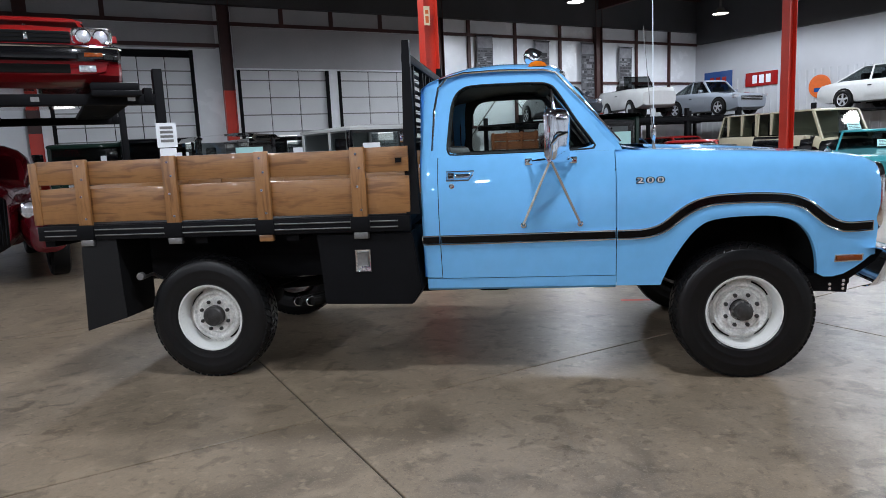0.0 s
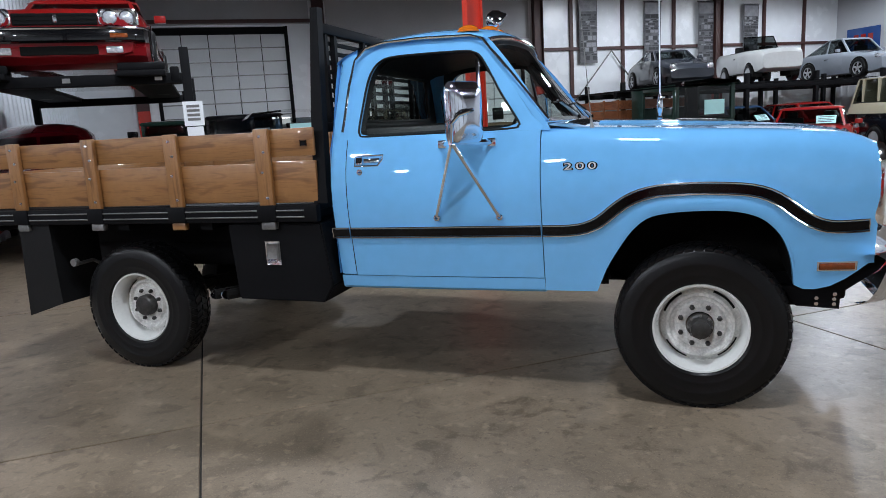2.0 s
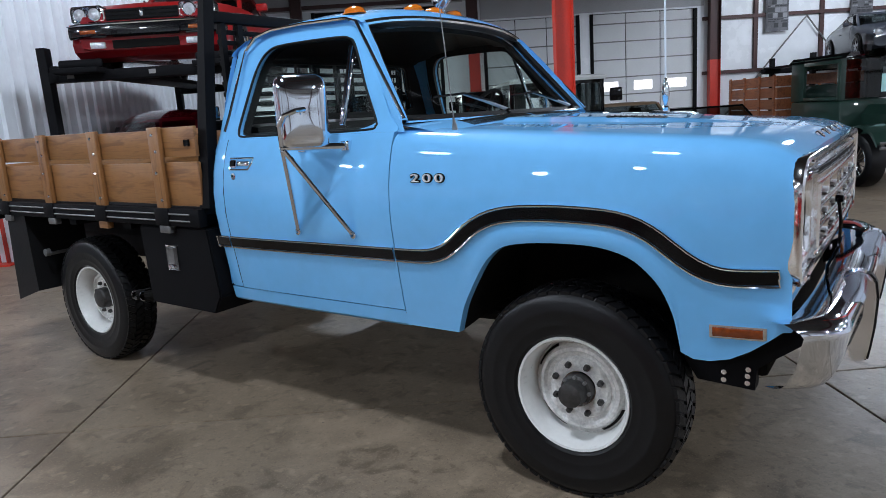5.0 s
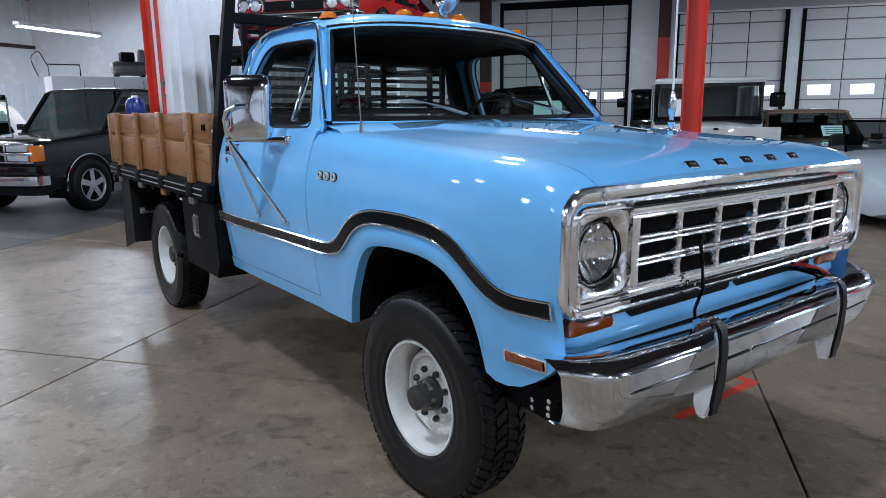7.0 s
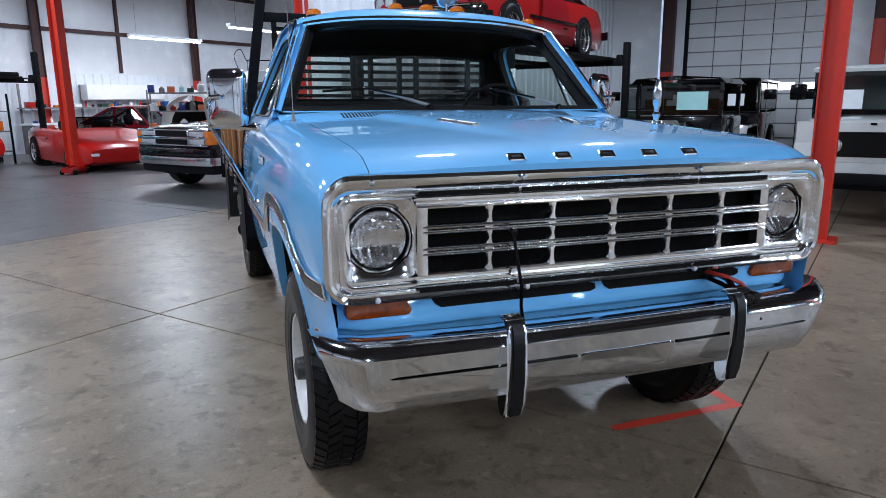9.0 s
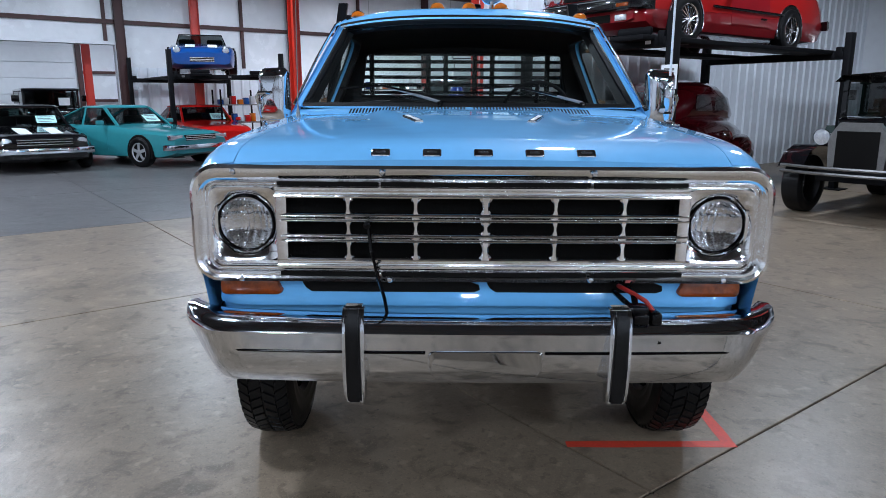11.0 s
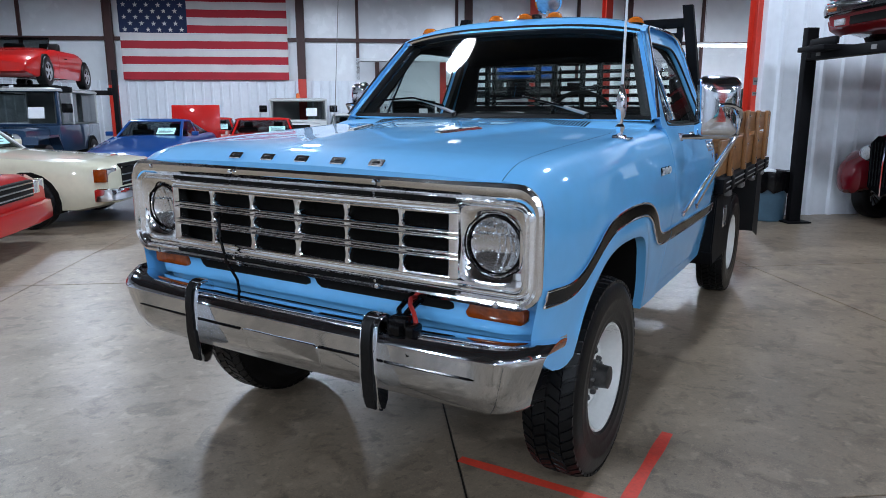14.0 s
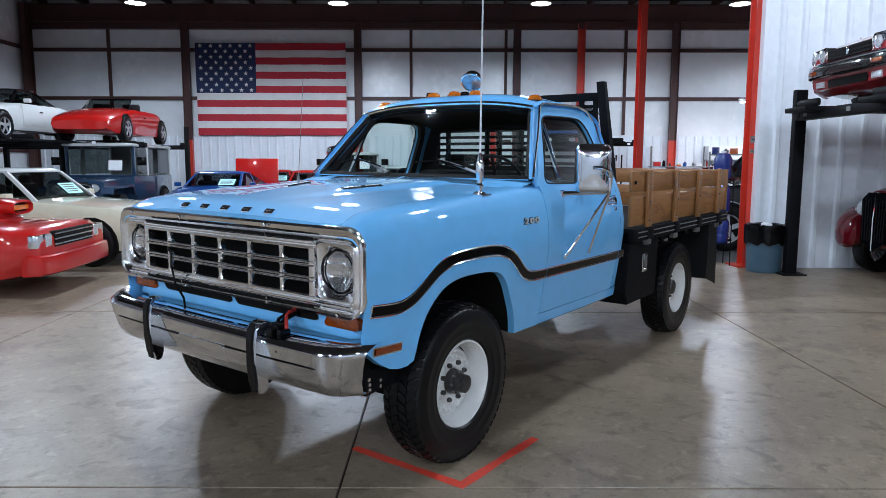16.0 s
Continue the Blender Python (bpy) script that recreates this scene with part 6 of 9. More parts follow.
def car(name, m, label, col, L=4.7, W=1.8, clr=0.22, r=0.32, fo=0.9, wb=2.7, top=((0, 0.62), (0.04, 0.72), (0.3, 0.86), (0.36, 0.92), (0.78, 0.94), (0.96, 0.86), (1, 0.7)),
        glass=(0.30, 0.42, 0.66, 0.86), roof=1.30, tumble=0.74, roof_col=None, open_top=False, lights=(), rect=(), grille=None, bumper=None, rim="alloy",
        signals=(), fogs=(), tail=False, group="", stripe=None, square=0.0, card=True, pillars=True, category="car", low_col=None, split=0.75, hoodup=None, sill=0.12):
    """A parked car: x ahead, origin on the ground midway along its length.
    top: height of the body's upper line, from nose (0) to tail (1). glass: foot of windshield, its top, end of roof, foot of rear glass."""
    c = thing(name, m, label, category, group)
    xf = L / 2
    st = [0, 0.008, 0.03, 0.08, 0.15, 0.22, 0.3, 0.38, 0.46, 0.54, 0.62, 0.7, 0.78, 0.86, 0.92, 0.97, 0.992, 1.0]
    rings_up, rings_lo = [], []
    for f in st:
        x = xf - f * L
        e = min(f, 1 - f)
        w = W / 2 * (1 - (0.16 - 0.12 * square) * max(0, 1 - e / 0.16) ** 2)
        zt = smoothed(top, f, 0.012)
        zc = clr + (0.10 * max(0, 1 - e / 0.06))
        zb = zc + (zt - zc) * split
        up = 0.012 + 0.02 * (1 - square)
        half_lo = [(w * 0.80, zc), (w * 0.955, zc + 0.03), (w * 0.985, zc + sill), (w, zc + (zb - zc) * 0.62), (w * 0.995, zb)]
        half_up = [(w * 0.995, zb), (w * 0.965, zb + (zt - zb) * 0.6), (w * 0.90, zt - 0.012), (w * 0.6, zt + up * 0.6), (0, zt + up)]
        rings_lo.append([(x, -y, z) for y, z in half_lo[::-1]] + [(x, y, z) for y, z in half_lo])
        rings_up.append([(x, -y, z) for y, z in half_up] + [(x, y, z) for y, z in half_up[-2::-1]])
    bm = B()
    vs = loft(bm, rings_up, False)
    lo = loft(bm, rings_lo, False)
    for k in (0, -1):
        bm.faces.new(vs[k])
        bm.faces.new(lo[k])
    bmesh.ops.remove_doubles(bm, verts=bm.verts, dist=1e-5)
    if low_col is None:
        body = part("body", bm, col, c)
    else:
        body = part("body", bm, low_col, c)
        bm = B()
        rings = []
        for ring in rings_up[1:-1]:
            rings.append([(p[0], p[1] * 1.003, p[2] + 0.004) for p in ring])
        loft(bm, rings, False)
        part("upper_body", bm, col, c)
    # wheels in dark arches
    for x in (xf - fo, xf - fo - wb):
        for s in (-1, 1):
            y = s * (W / 2 - 0.03)
            bm = B()
            ra = r * 1.17
            arc = [(x + ra * math.cos(radians(a)), r + ra * math.sin(radians(a))) for a in range(-20, 201, 20)]
            prism(bm, arc, "y", s * (W / 2 * 0.6), s * (W / 2 + 0.004))
            part("wheel_arch", bm, DARK, c)
            car_wheel(c, x, s * (W / 2 - 0.30 * r + 0.032), r, s, rim)
    # doors, a little proud of the side
    for s in (-1, 1):
        bm = B()
        rows = []
        for f in (glass[0] + 0.035, glass[0] * 0.6 + glass[2] * 0.4, (glass[1] + glass[2]) / 2 + 0.06):
            zt = smoothed(top, f, 0.012)
            zb = clr + (zt - clr) * split
            w = W / 2 + 0.004
            rows.append([(xf - f * L, s * y, z) for y, z in ((w * 0.95, clr + sill * 0.7), (w * 0.987, clr + sill + 0.02), (w, clr + (zb - clr) * 0.62), (w * 0.995, zb), (w * 0.965, zb + (zt - zb) * 0.6), (w * 0.91, zt - 0.02))])
        loft(bm, rows, False)
        inner = [[(x, y - s * 0.02, z) for x, y, z in row] for row in (rows[0], rows[-1])]
        loft(bm, [rows[0], inner[0]], False)
        loft(bm, [rows[-1], inner[1]], False)
        dr = part("door", bm, low_col or col, c)
        f = (glass[1] + glass[2]) / 2 + 0.03
        z = clr + (smoothed(top, f, 0.012) - clr) * (split - 0.03)
        part("door_handle", box(B(), xf - f * L - 0.03, xf - f * L + 0.11, min(s * (W / 2), s * (W / 2 + 0.022)), max(s * (W / 2), s * (W / 2 + 0.022)), z - 0.012, z + 0.012, 0.006), CHROME if bumper and bumper[0] is CHROME else BLACK, dr)
    # glass house
    g0, g1, g2, g3 = [xf - g * L for g in glass]
    bz = lambda x: smoothed(top, (xf - x) / L, 0.012) - 0.02
    yb, yt = W / 2 * 0.90, W / 2 * tumble
    if not open_top:
        foot = [(g0, -yb * 0.86, bz(g0)), (g0 - 0.22 * min(1, L / 4), -yb, bz(g0 - 0.2)), (g3 + 0.15, -yb, bz(g3 + 0.15)), (g3, -yb * 0.86, bz(g3)), (g3, yb * 0.86, bz(g3)), (g3 + 0.15, yb, bz(g3 + 0.15)), (g0 - 0.22 * min(1, L / 4), yb, bz(g0 - 0.2)), (g0, yb * 0.86, bz(g0))]
        head = [(g1, -yt * 0.88, roof - 0.03), (g1 - 0.12, -yt, roof - 0.025), (g2 + 0.1, -yt, roof - 0.025), (g2, -yt * 0.88, roof - 0.04), (g2, yt * 0.88, roof - 0.04), (g2 + 0.1, yt, roof - 0.025), (g1 - 0.12, yt, roof - 0.025), (g1, yt * 0.88, roof - 0.03)]
        for nm, idx in (("windshield", (6, 7, 0, 1)), ("side_window", (1, 2)), ("rear_window", (2, 3, 4, 5)), ("side_window", (5, 6))):
            bm = B()
            loft(bm, [[foot[i] for i in idx], [head[i] for i in idx]], False)
            part(nm, bm, CAR_GLASS, c)
        rc = roof_col or col
        xs = (g1 + g2) / 2
        for x, y in ((xs + 0.12, -0.38), (xs + 0.12, 0.38)) + (((xs - 0.62, 0.0),) if g1 - g2 > 0.8 else ()):
            w = 0.24 if y else 0.6
            bm = B()
            box(bm, x - 0.09, x + 0.05, y - w, y + w, bz(x) - 0.05, roof - 0.22, 0.05)
            if y:
                box(bm, x - 0.07, x + 0.03, y - 0.11, y + 0.11, roof - 0.23, roof - 0.09, 0.03)
            part("seat", bm, TRIM_BLACK, c)
        bm = B()
        loft(bm, [[(f, y, bz(f) + 0.028) for y in (-yb * 0.84, 0, yb * 0.84)] for f in (g0 - 0.02, (g0 + g3) / 2, g3 + 0.02)], False)
        part("interior", bm, TRIM_BLACK, c)
        bm = B()
        loft(bm, [[(p[0] + d * (0.02 if p[0] > (g1 + g2) / 2 else -0.02), p[1] * k, z + (p[2] - roof)) for p in head] for d, k, z in ((1, 1.02, roof - 0.012), (1, 1.03, roof + 0.012), (0, 0.93, roof + 0.035), (-3, 0.6, roof + 0.052), (-6, 0.2, roof + 0.056))], True, True)
        part("roof", bm, rc, c)
        if pillars:
            for s in (-1, 1):
                for a, b in ((0, 0), (3, 3)):
                    bm = B()
                    p, q = Vector(foot[a]), Vector(head[b])
                    p.y, q.y = s * abs(p.y) * 1.07, s * abs(q.y) * 1.07
                    n = Vector((0.035 if a == 0 else 0.06, 0, 0))
                    loft(bm, [[p + n, p - n, p - n + Vector((0, -s * 0.05, 0)), p + n + Vector((0, -s * 0.05, 0))], [q + n, q - n, q - n + Vector((0, -s * 0.05, 0)), q + n + Vector((0, -s * 0.05, 0))]], True, True)
                    part("pillar", bm, rc, c)
                xm = (g1 + g2) / 2 - 0.15
                bm = B()
                loft(bm, [[(xm + 0.04, s * yb * 1.01, bz(xm)), (xm - 0.04, s * yb * 1.01, bz(xm))], [(xm + 0.03, s * yt * 1.015, roof - 0.02), (xm - 0.03, s * yt * 1.015, roof - 0.02)]], False)
                part("pillar", bm, rc, c)
        if card:
            k = 0.35
            p = Vector(((g0 * (1 - k) + g1 * k) + 0.02, 0, bz(g0) + (roof - bz(g0)) * k))
            tilt = math.degrees(math.atan2(g0 - g1, roof - bz(g0)))
            kd = thing("window_card", m @ Matrix.Translation(p) @ pose(0, yb * 0.42, 0, 0, -tilt, 0), "pale printed price card behind a windshield", "price card", "price cards")
            part("sheet", box(B(), 0.0, 0.006, -0.2, 0.2, -0.12, 0.12), PAPER_AQUA, kd, smooth=False)
            for q in range(4):
                part("print_bar", box(B(), 0.006, 0.0085, -0.16, 0.16 - 0.05 * (q % 2), 0.07 - 0.05 * q, 0.085 - 0.05 * q), INK, kd, smooth=False)
    else:
        bm = B()
        prism(bm, [(g0 - 0.1, bz(g0) + 0.01), (g0 - 0.1, bz(g0) + 0.028), (g3, bz(g3) + 0.028), (g3, bz(g3) + 0.01)], "y", -yb * 0.85, yb * 0.85)
        for y in (-0.38, 0.38):
            box(bm, (g1 + g2) / 2 - 0.32, (g1 + g2) / 2 - 0.18, y - 0.22, y + 0.22, bz(g2) - 0.05, bz(g2) + 0.2, 0.05)
        part("cockpit", bm, TRIM_BLACK, c)
        fr = [(g0, -yb * 0.86, bz(g0)), (g1, -yt * 0.9, roof), (g1, yt * 0.9, roof), (g0, yb * 0.86, bz(g0))]
        bm = B()
        bm.faces.new([bm.verts.new(p) for p in fr])
        part("windshield", bm, GLASS_TINT, c, "", False)
        part("windshield_frame", tube(B(), fr, 0.018, 6), roof_col or BLACK, c)
    # face
    zn = lerp(top, 0.02)
    if grille:
        y, z0, z1 = grille[:3]
        part("grille", box(B(), xf - 0.05, xf + 0.012, -y, y, z0, z1, 0.008), DARK, c)
        for k in range(3):
            z = z0 + (z1 - z0) * (k + 0.5) / 3
            part("grille_bar", box(B(), xf + 0.008, xf + 0.018, -y, y, z - 0.008, z + 0.008), BRUSHED if len(grille) < 4 else grille[3], c, smooth=False)
    for y, z, q in lights:
        for s in (-1, 1):
            bx = xf - 0.10 * max(0, (y / (W / 2) - 0.5)) * 2 * (1 - square)
            h = part("headlamp", lathe(B(), [(q * 1.14, -0.06), (q * 1.14, 0.014), (q, 0.02), (q * 0.96, 0.004)], 20, (bx, s * y, z), "x"), CHROME, c, "bright headlamp ring")
            part("lens", lathe(B(), [(q * 0.97, 0.006), (q * 0.7, 0.022), (0, 0.03)], 20, (bx, s * y, z), "x"), LAMP_FACE, h, "round lens")
    for y0, y1, z0, z1 in rect:
        for s in (-1, 1):
            bx = xf - 0.10 * max(0, ((y0 + y1) / W - 0.5)) * 2 * (1 - square)
            h = part("headlamp", box(B(), bx - 0.08, bx + 0.014, min(s * y0, s * y1), max(s * y0, s * y1), z0, z1, 0.006), CHROME, c)
            part("lens", box(B(), bx, bx + 0.02, min(s * y0, s * y1) + 0.012, max(s * y0, s * y1) - 0.012, z0 + 0.012, z1 - 0.012, 0.004), LAMP_FACE, h, "rectangular lens")
    for y0, y1, z0, z1 in signals:
        for s in (-1, 1):
            part("signal_lamp", box(B(), xf - 0.14, xf + 0.012, min(s * y0, s * y1), max(s * y0, s * y1), z0, z1, 0.006), AMBER_DARK, c)
    for y0, y1, z0, z1 in fogs:
        for s in (-1, 1):
            part("fog_lamp", box(B(), xf - 0.02, xf + 0.03, min(s * y0, s * y1), max(s * y0, s * y1), z0, z1, 0.008), PAPER, c, "pale fog lamp")
    if bumper:
        mt, z0, z1, out = bumper
        bm = B()
        w = W / 2
        loft(bm, [[(xf - d + out, y, z0), (xf - d + out + 0.03, y, z0 + 0.02), (xf - d + out + 0.035, y, (z0 + z1) / 2), (xf - d + out + 0.025, y, z1 - 0.012), (xf - d + out - 0.02, y, z1), (xf - d + out - 0.06, y, z1 - 0.02), (xf - d + out - 0.06, y, z0)] for y, d in ((-w * 1.0, 0.2), (-w * 0.96, 0.09), (-w * 0.8, 0.03), (-w * 0.4, 0.0), (w * 0.4, 0.0), (w * 0.8, 0.03), (w * 0.96, 0.09), (w * 1.0, 0.2))], True, True)
        part("front_bumper", bm, mt, c)
        bm = B()
        loft(bm, [[(-xf + d - out, y, z0), (-xf + d - out - 0.03, y, z0 + 0.02), (-xf + d - out - 0.025, y, z1 - 0.012), (-xf + d - out + 0.02, y, z1)] for y, d in ((-w * 1.0, 0.2), (-w * 0.96, 0.09), (-w * 0.8, 0.03), (w * 0.8, 0.03), (w * 0.96, 0.09), (w * 1.0, 0.2))], True, True)
        part("rear_bumper", bm, mt, c)
    if tail:
        for s in (-1, 1):
            part("tail_lamp", box(B(), -xf - 0.012, -xf + 0.05, min(s * W * 0.27, s * W * 0.44), max(s * W * 0.27, s * W * 0.44), zn * 0.75, zn * 0.95, 0.008), RED_LENS, c)
    if stripe:
        for s in (-1, 1):
            y = s * 0.28
            rows = []
            for f in (0.05, 0.1, 0.16, 0.22, 0.28):
                z = smoothed(top, f, 0.012) + 0.032
                rows.append([(xf - f * L, y - 0.12, z), (xf - f * L, y + 0.12, z)])
            bm = B()
            loft(bm, rows, False)
            part("hood_stripe", bm, stripe, c)
    for s in (-1, 1):
        if not open_top:
            part("door_mirror", box(B(), g0 - 0.3, g0 - 0.2, min(s * W * 0.5, s * W * 0.585), max(s * W * 0.5, s * W * 0.585), bz(g0) + 0.03, bz(g0) + 0.13, 0.02), col, c)
    return c


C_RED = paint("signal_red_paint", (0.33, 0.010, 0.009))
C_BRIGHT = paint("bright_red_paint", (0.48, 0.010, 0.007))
# the lifted coupe's red darkened, shade on its lower parts put into colour
C_RED_SHADED = paint("shaded_red_paint", (0.24, 0.008, 0.012))
C_MAROON = paint("maroon_paint", (0.10, 0.004, 0.008), 0.2)
C_BLACK = paint("black_car_paint", (0.005, 0.005, 0.006), 0.2)
C_WHITE = paint("white_car_paint", (0.60, 0.61, 0.60))
C_CREAM = paint("cream_paint", (0.70, 0.66, 0.50))
C_TEAL = paint("teal_paint", (0.03, 0.26, 0.29))
C_NAVY = paint("royal_blue_paint", (0.006, 0.06, 0.24))
C_SLATE = paint("slate_blue_paint", (0.03, 0.075, 0.15), 0.4)
C_INDIGO = paint("indigo_blue_paint", (0.014, 0.038, 0.08), 0.4)
C_GREY = paint("grey_metallic_paint", (0.035, 0.04, 0.05))
C_SILVER = paint("silver_paint", (0.26, 0.29, 0.33))
C_GREEN = paint("dark_green_paint", (0.015, 0.04, 0.03))
C_GOLD = paint("bronze_paint", (0.15, 0.10, 0.06))
C_ICE = paint("pale_silver_paint", (0.55, 0.62, 0.68))
C_TAN = paint("tan_cream_paint", (0.50, 0.45, 0.32))
CAR_GLASS = clear("smoked_glass", (0.36, 0.40, 0.40))
LAMP_FACE = material("headlamp_face", (0.7, 0.72, 0.75), 0.1, metal=0.5, coat=1.0, vary=0.25, scale=40.0)

FLAT = ((0, 0.60), (0.03, 0.74), (0.28, 0.84), (0.34, 0.90), (0.78, 0.93), (0.97, 0.86), (1, 0.7))
WEDGE = ((0, 0.48), (0.03, 0.60), (0.28, 0.80), (0.34, 0.88), (0.8, 0.94), (0.97, 0.88), (1, 0.7))
BOXY = ((0, 0.98), (0.015, 1.06), (0.30, 1.12), (0.33, 1.14), (0.97, 1.16), (0.99, 1.14), (1, 1.1))
QUAD = ((0.62, 0.68, 0.07), (0.47, 0.66, 0.07))


# four-post lifts
def lift(u, v, yaw, width, length, deck, label, inset=(0.0, 0.0), post_h=2.75):
    c = thing("car_lift", at(u, v, 0, yaw), label, "car lift", "car lifts")
    for x in (-length / 2, length / 2):
        for y in (-width / 2, width / 2):
            s = 1 if y > 0 else -1
            if x > 0 and y > 0:
                x, y = x - inset[0], y - inset[1]
            bm = B()
            box(bm, x - 0.075, x + 0.075, y - 0.05, y + 0.05, 0.02, post_h, 0.006)
            p = part("post", bm, STEEL_BLACK, c)
            part("foot_plate", box(B(), x - 0.16, x + 0.16, y - 0.16, y + 0.16, 0.002, 0.02), STEEL_BLACK, p, smooth=False)
            part("lock_carriage", box(B(), x - 0.09, x + 0.09, y - s * 0.12 - 0.05, y - s * 0.12 + 0.05, deck - 0.12, deck + 0.05, 0.02), STEEL_BLACK, p)
        part("cross_beam", box(B(), x - 0.08, x + 0.08, -width / 2 + 0.05, width / 2 - 0.05, deck - 0.14, deck - 0.02, 0.01), STEEL_BLACK, c)
    for y in (-width / 2 + 0.3, 0.0, width / 2 - 0.3):
        part("beam_plate", box(B(), length / 2 + 0.08, length / 2 + 0.084, y - 0.04, y + 0.04, deck - 0.10, deck - 0.05), PAPER if y > 0 else GREY_METAL, c, "small label plate on the beam", False)
    for y in (-0.78, 0.78):
        bm = B()
        box(bm, -length / 2 - 0.35, length / 2 + 0.3, y - 0.25, y + 0.25, deck - 0.06, deck, 0.01)
        part("runway", bm, STEEL_BLACK, c)
        part("wheel_stop", box(B(), length / 2 + 0.1, length / 2 + 0.16, y - 0.25, y + 0.25, deck, deck + 0.10, 0.03), STEEL_BLACK, c)
    return c


lift(-4.04, 7.63, -90, 2.48, 4.55, 2.19, "black four-post car lift beside the ribbed partition", post_h=2.45)
LIFTED = at(-4.05, 7.62, 2.12, -90)
# low_col paints the shade below the bumper line, not a second paint
gt = car("coupe_on_lift", LIFTED, "dark red grand-touring coupe with black bumper on a lift", C_RED, L=4.75, W=1.79, clr=0.16, r=0.31, fo=0.86, wb=2.59,
    top=((0, 0.62), (0.02, 0.735), (0.1, 0.775), (0.34, 0.86), (0.8, 0.9), (0.97, 0.84), (1, 0.66)), glass=(0.36, 0.47, 0.62, 0.86), roof=1.22, grille=(0.41, 0.575, 0.70, STEEL_BLACK),
    low_col=C_RED_SHADED, split=0.40, bumper=(C_BLACK, 0.39, 0.53, 0.06), card=False, rim="wire", group="cars on lifts", category="sports car")
GX = 2.375
for s in (-1, 1):
    bm = B()
    loft(bm, [[(x - 0.05 * (abs(0.62 + s * p) / 0.9) ** 3, s * 0.62 + p, 0.655 + q) for p, q in round_rect(w, h, r, 4)] for w, h, r, x in ((0.20, 0.092, 0.05, GX - 0.14), (0.20, 0.092, 0.05, GX + 0.018), (0.188, 0.080, 0.045, GX + 0.024), (0.18, 0.073, 0.04, GX + 0.004), (0.02, 0.02, 0.01, GX - 0.01))], True, True)
    bez = part("lamp_bezel", bm, SATIN, gt, "chrome twin headlamp bezel")
    for y in (0.535, 0.705):
        x = GX + 0.006 - 0.05 * (y / 0.9) ** 3
        part("lamp_ring", lathe(B(), [(0.078, 0.0), (0.076, 0.016), (0.066, 0.018), (0.064, 0.002)], 24, (x, s * y, 0.655), "x"), CHROME, bez)
        part("lamp_lens", lathe(B(), [(0.066, 0.006), (0.045, 0.018), (0.0, 0.024)], 24, (x, s * y, 0.655), "x"), LAMP_FACE, bez, "round headlamp lens")
    part("signal_lamp", box(B(), GX + 0.045, GX + 0.082, min(s * 0.52, s * 0.70), max(s * 0.52, s * 0.70), 0.43, 0.475, 0.006), AMBER_DARK, gt, "amber signal lamp set in the bumper")
    part("fog_lamp", box(B(), GX - 0.06, GX + 0.022, min(s * 0.46, s * 0.63), max(s * 0.46, s * 0.63), 0.275, 0.350, 0.01), LAMP_FACE, gt, "pale rectangular fog lamp")
    for x in (GX - 0.86, GX - 0.86 - 2.59):
        part("arch_lip", tube(B(), [(x + 0.365 * math.cos(radians(a)), s * 0.897, 0.31 + 0.365 * math.sin(radians(a))) for a in range(-15, 196, 15)], 0.009, 6), CHROME, gt, "bright wheel arch lip")
    part("rub_strip", box(B(), -1.0, 0.95, min(s * 0.892, s * 0.907), max(s * 0.892, s * 0.907), 0.50, 0.535, 0.004), BLACK, gt)
bm = B()
EDGE = ((-0.895, 0.2), (-0.86, 0.09), (-0.72, 0.03), (-0.36, 0.0), (0.36, 0.0), (0.72, 0.03), (0.86, 0.09), (0.895, 0.2))
tube(bm, [(GX - d + 0.078, y, 0.535) for y, d in EDGE], 0.017, 8)
part("bumper_blade", bm, CHROME, gt, "chrome blade along the bumper")
bm = B()
loft(bm, [[(GX - d * 0.8 - 0.02, y, 0.40), (GX - d * 0.8 + 0.012, y, 0.345), (GX - d * 0.8 - 0.02, y, 0.25), (GX - d * 0.8 - 0.14, y, 0.185)] for y, d in EDGE], False)
# valance takes the darker red for the weak light under the nose
vl = part("front_valance", bm, C_RED_SHADED, gt)
part("air_intake", box(B(), GX - 0.08, GX + 0.014, -0.38, 0.38, 0.265, 0.36, 0.01), DARK, vl)
part("grille_mark", box(B(), GX + 0.01, GX + 0.03, -0.02, 0.02, 0.60, 0.69, 0.006), CHROME, gt)
part("hood_ornament", lathe(B(), [(0.014, 0), (0.012, 0.008), (0, 0.012)], 10, (GX - 0.12, 0.0, 0.772), "z"), CHROME, gt)

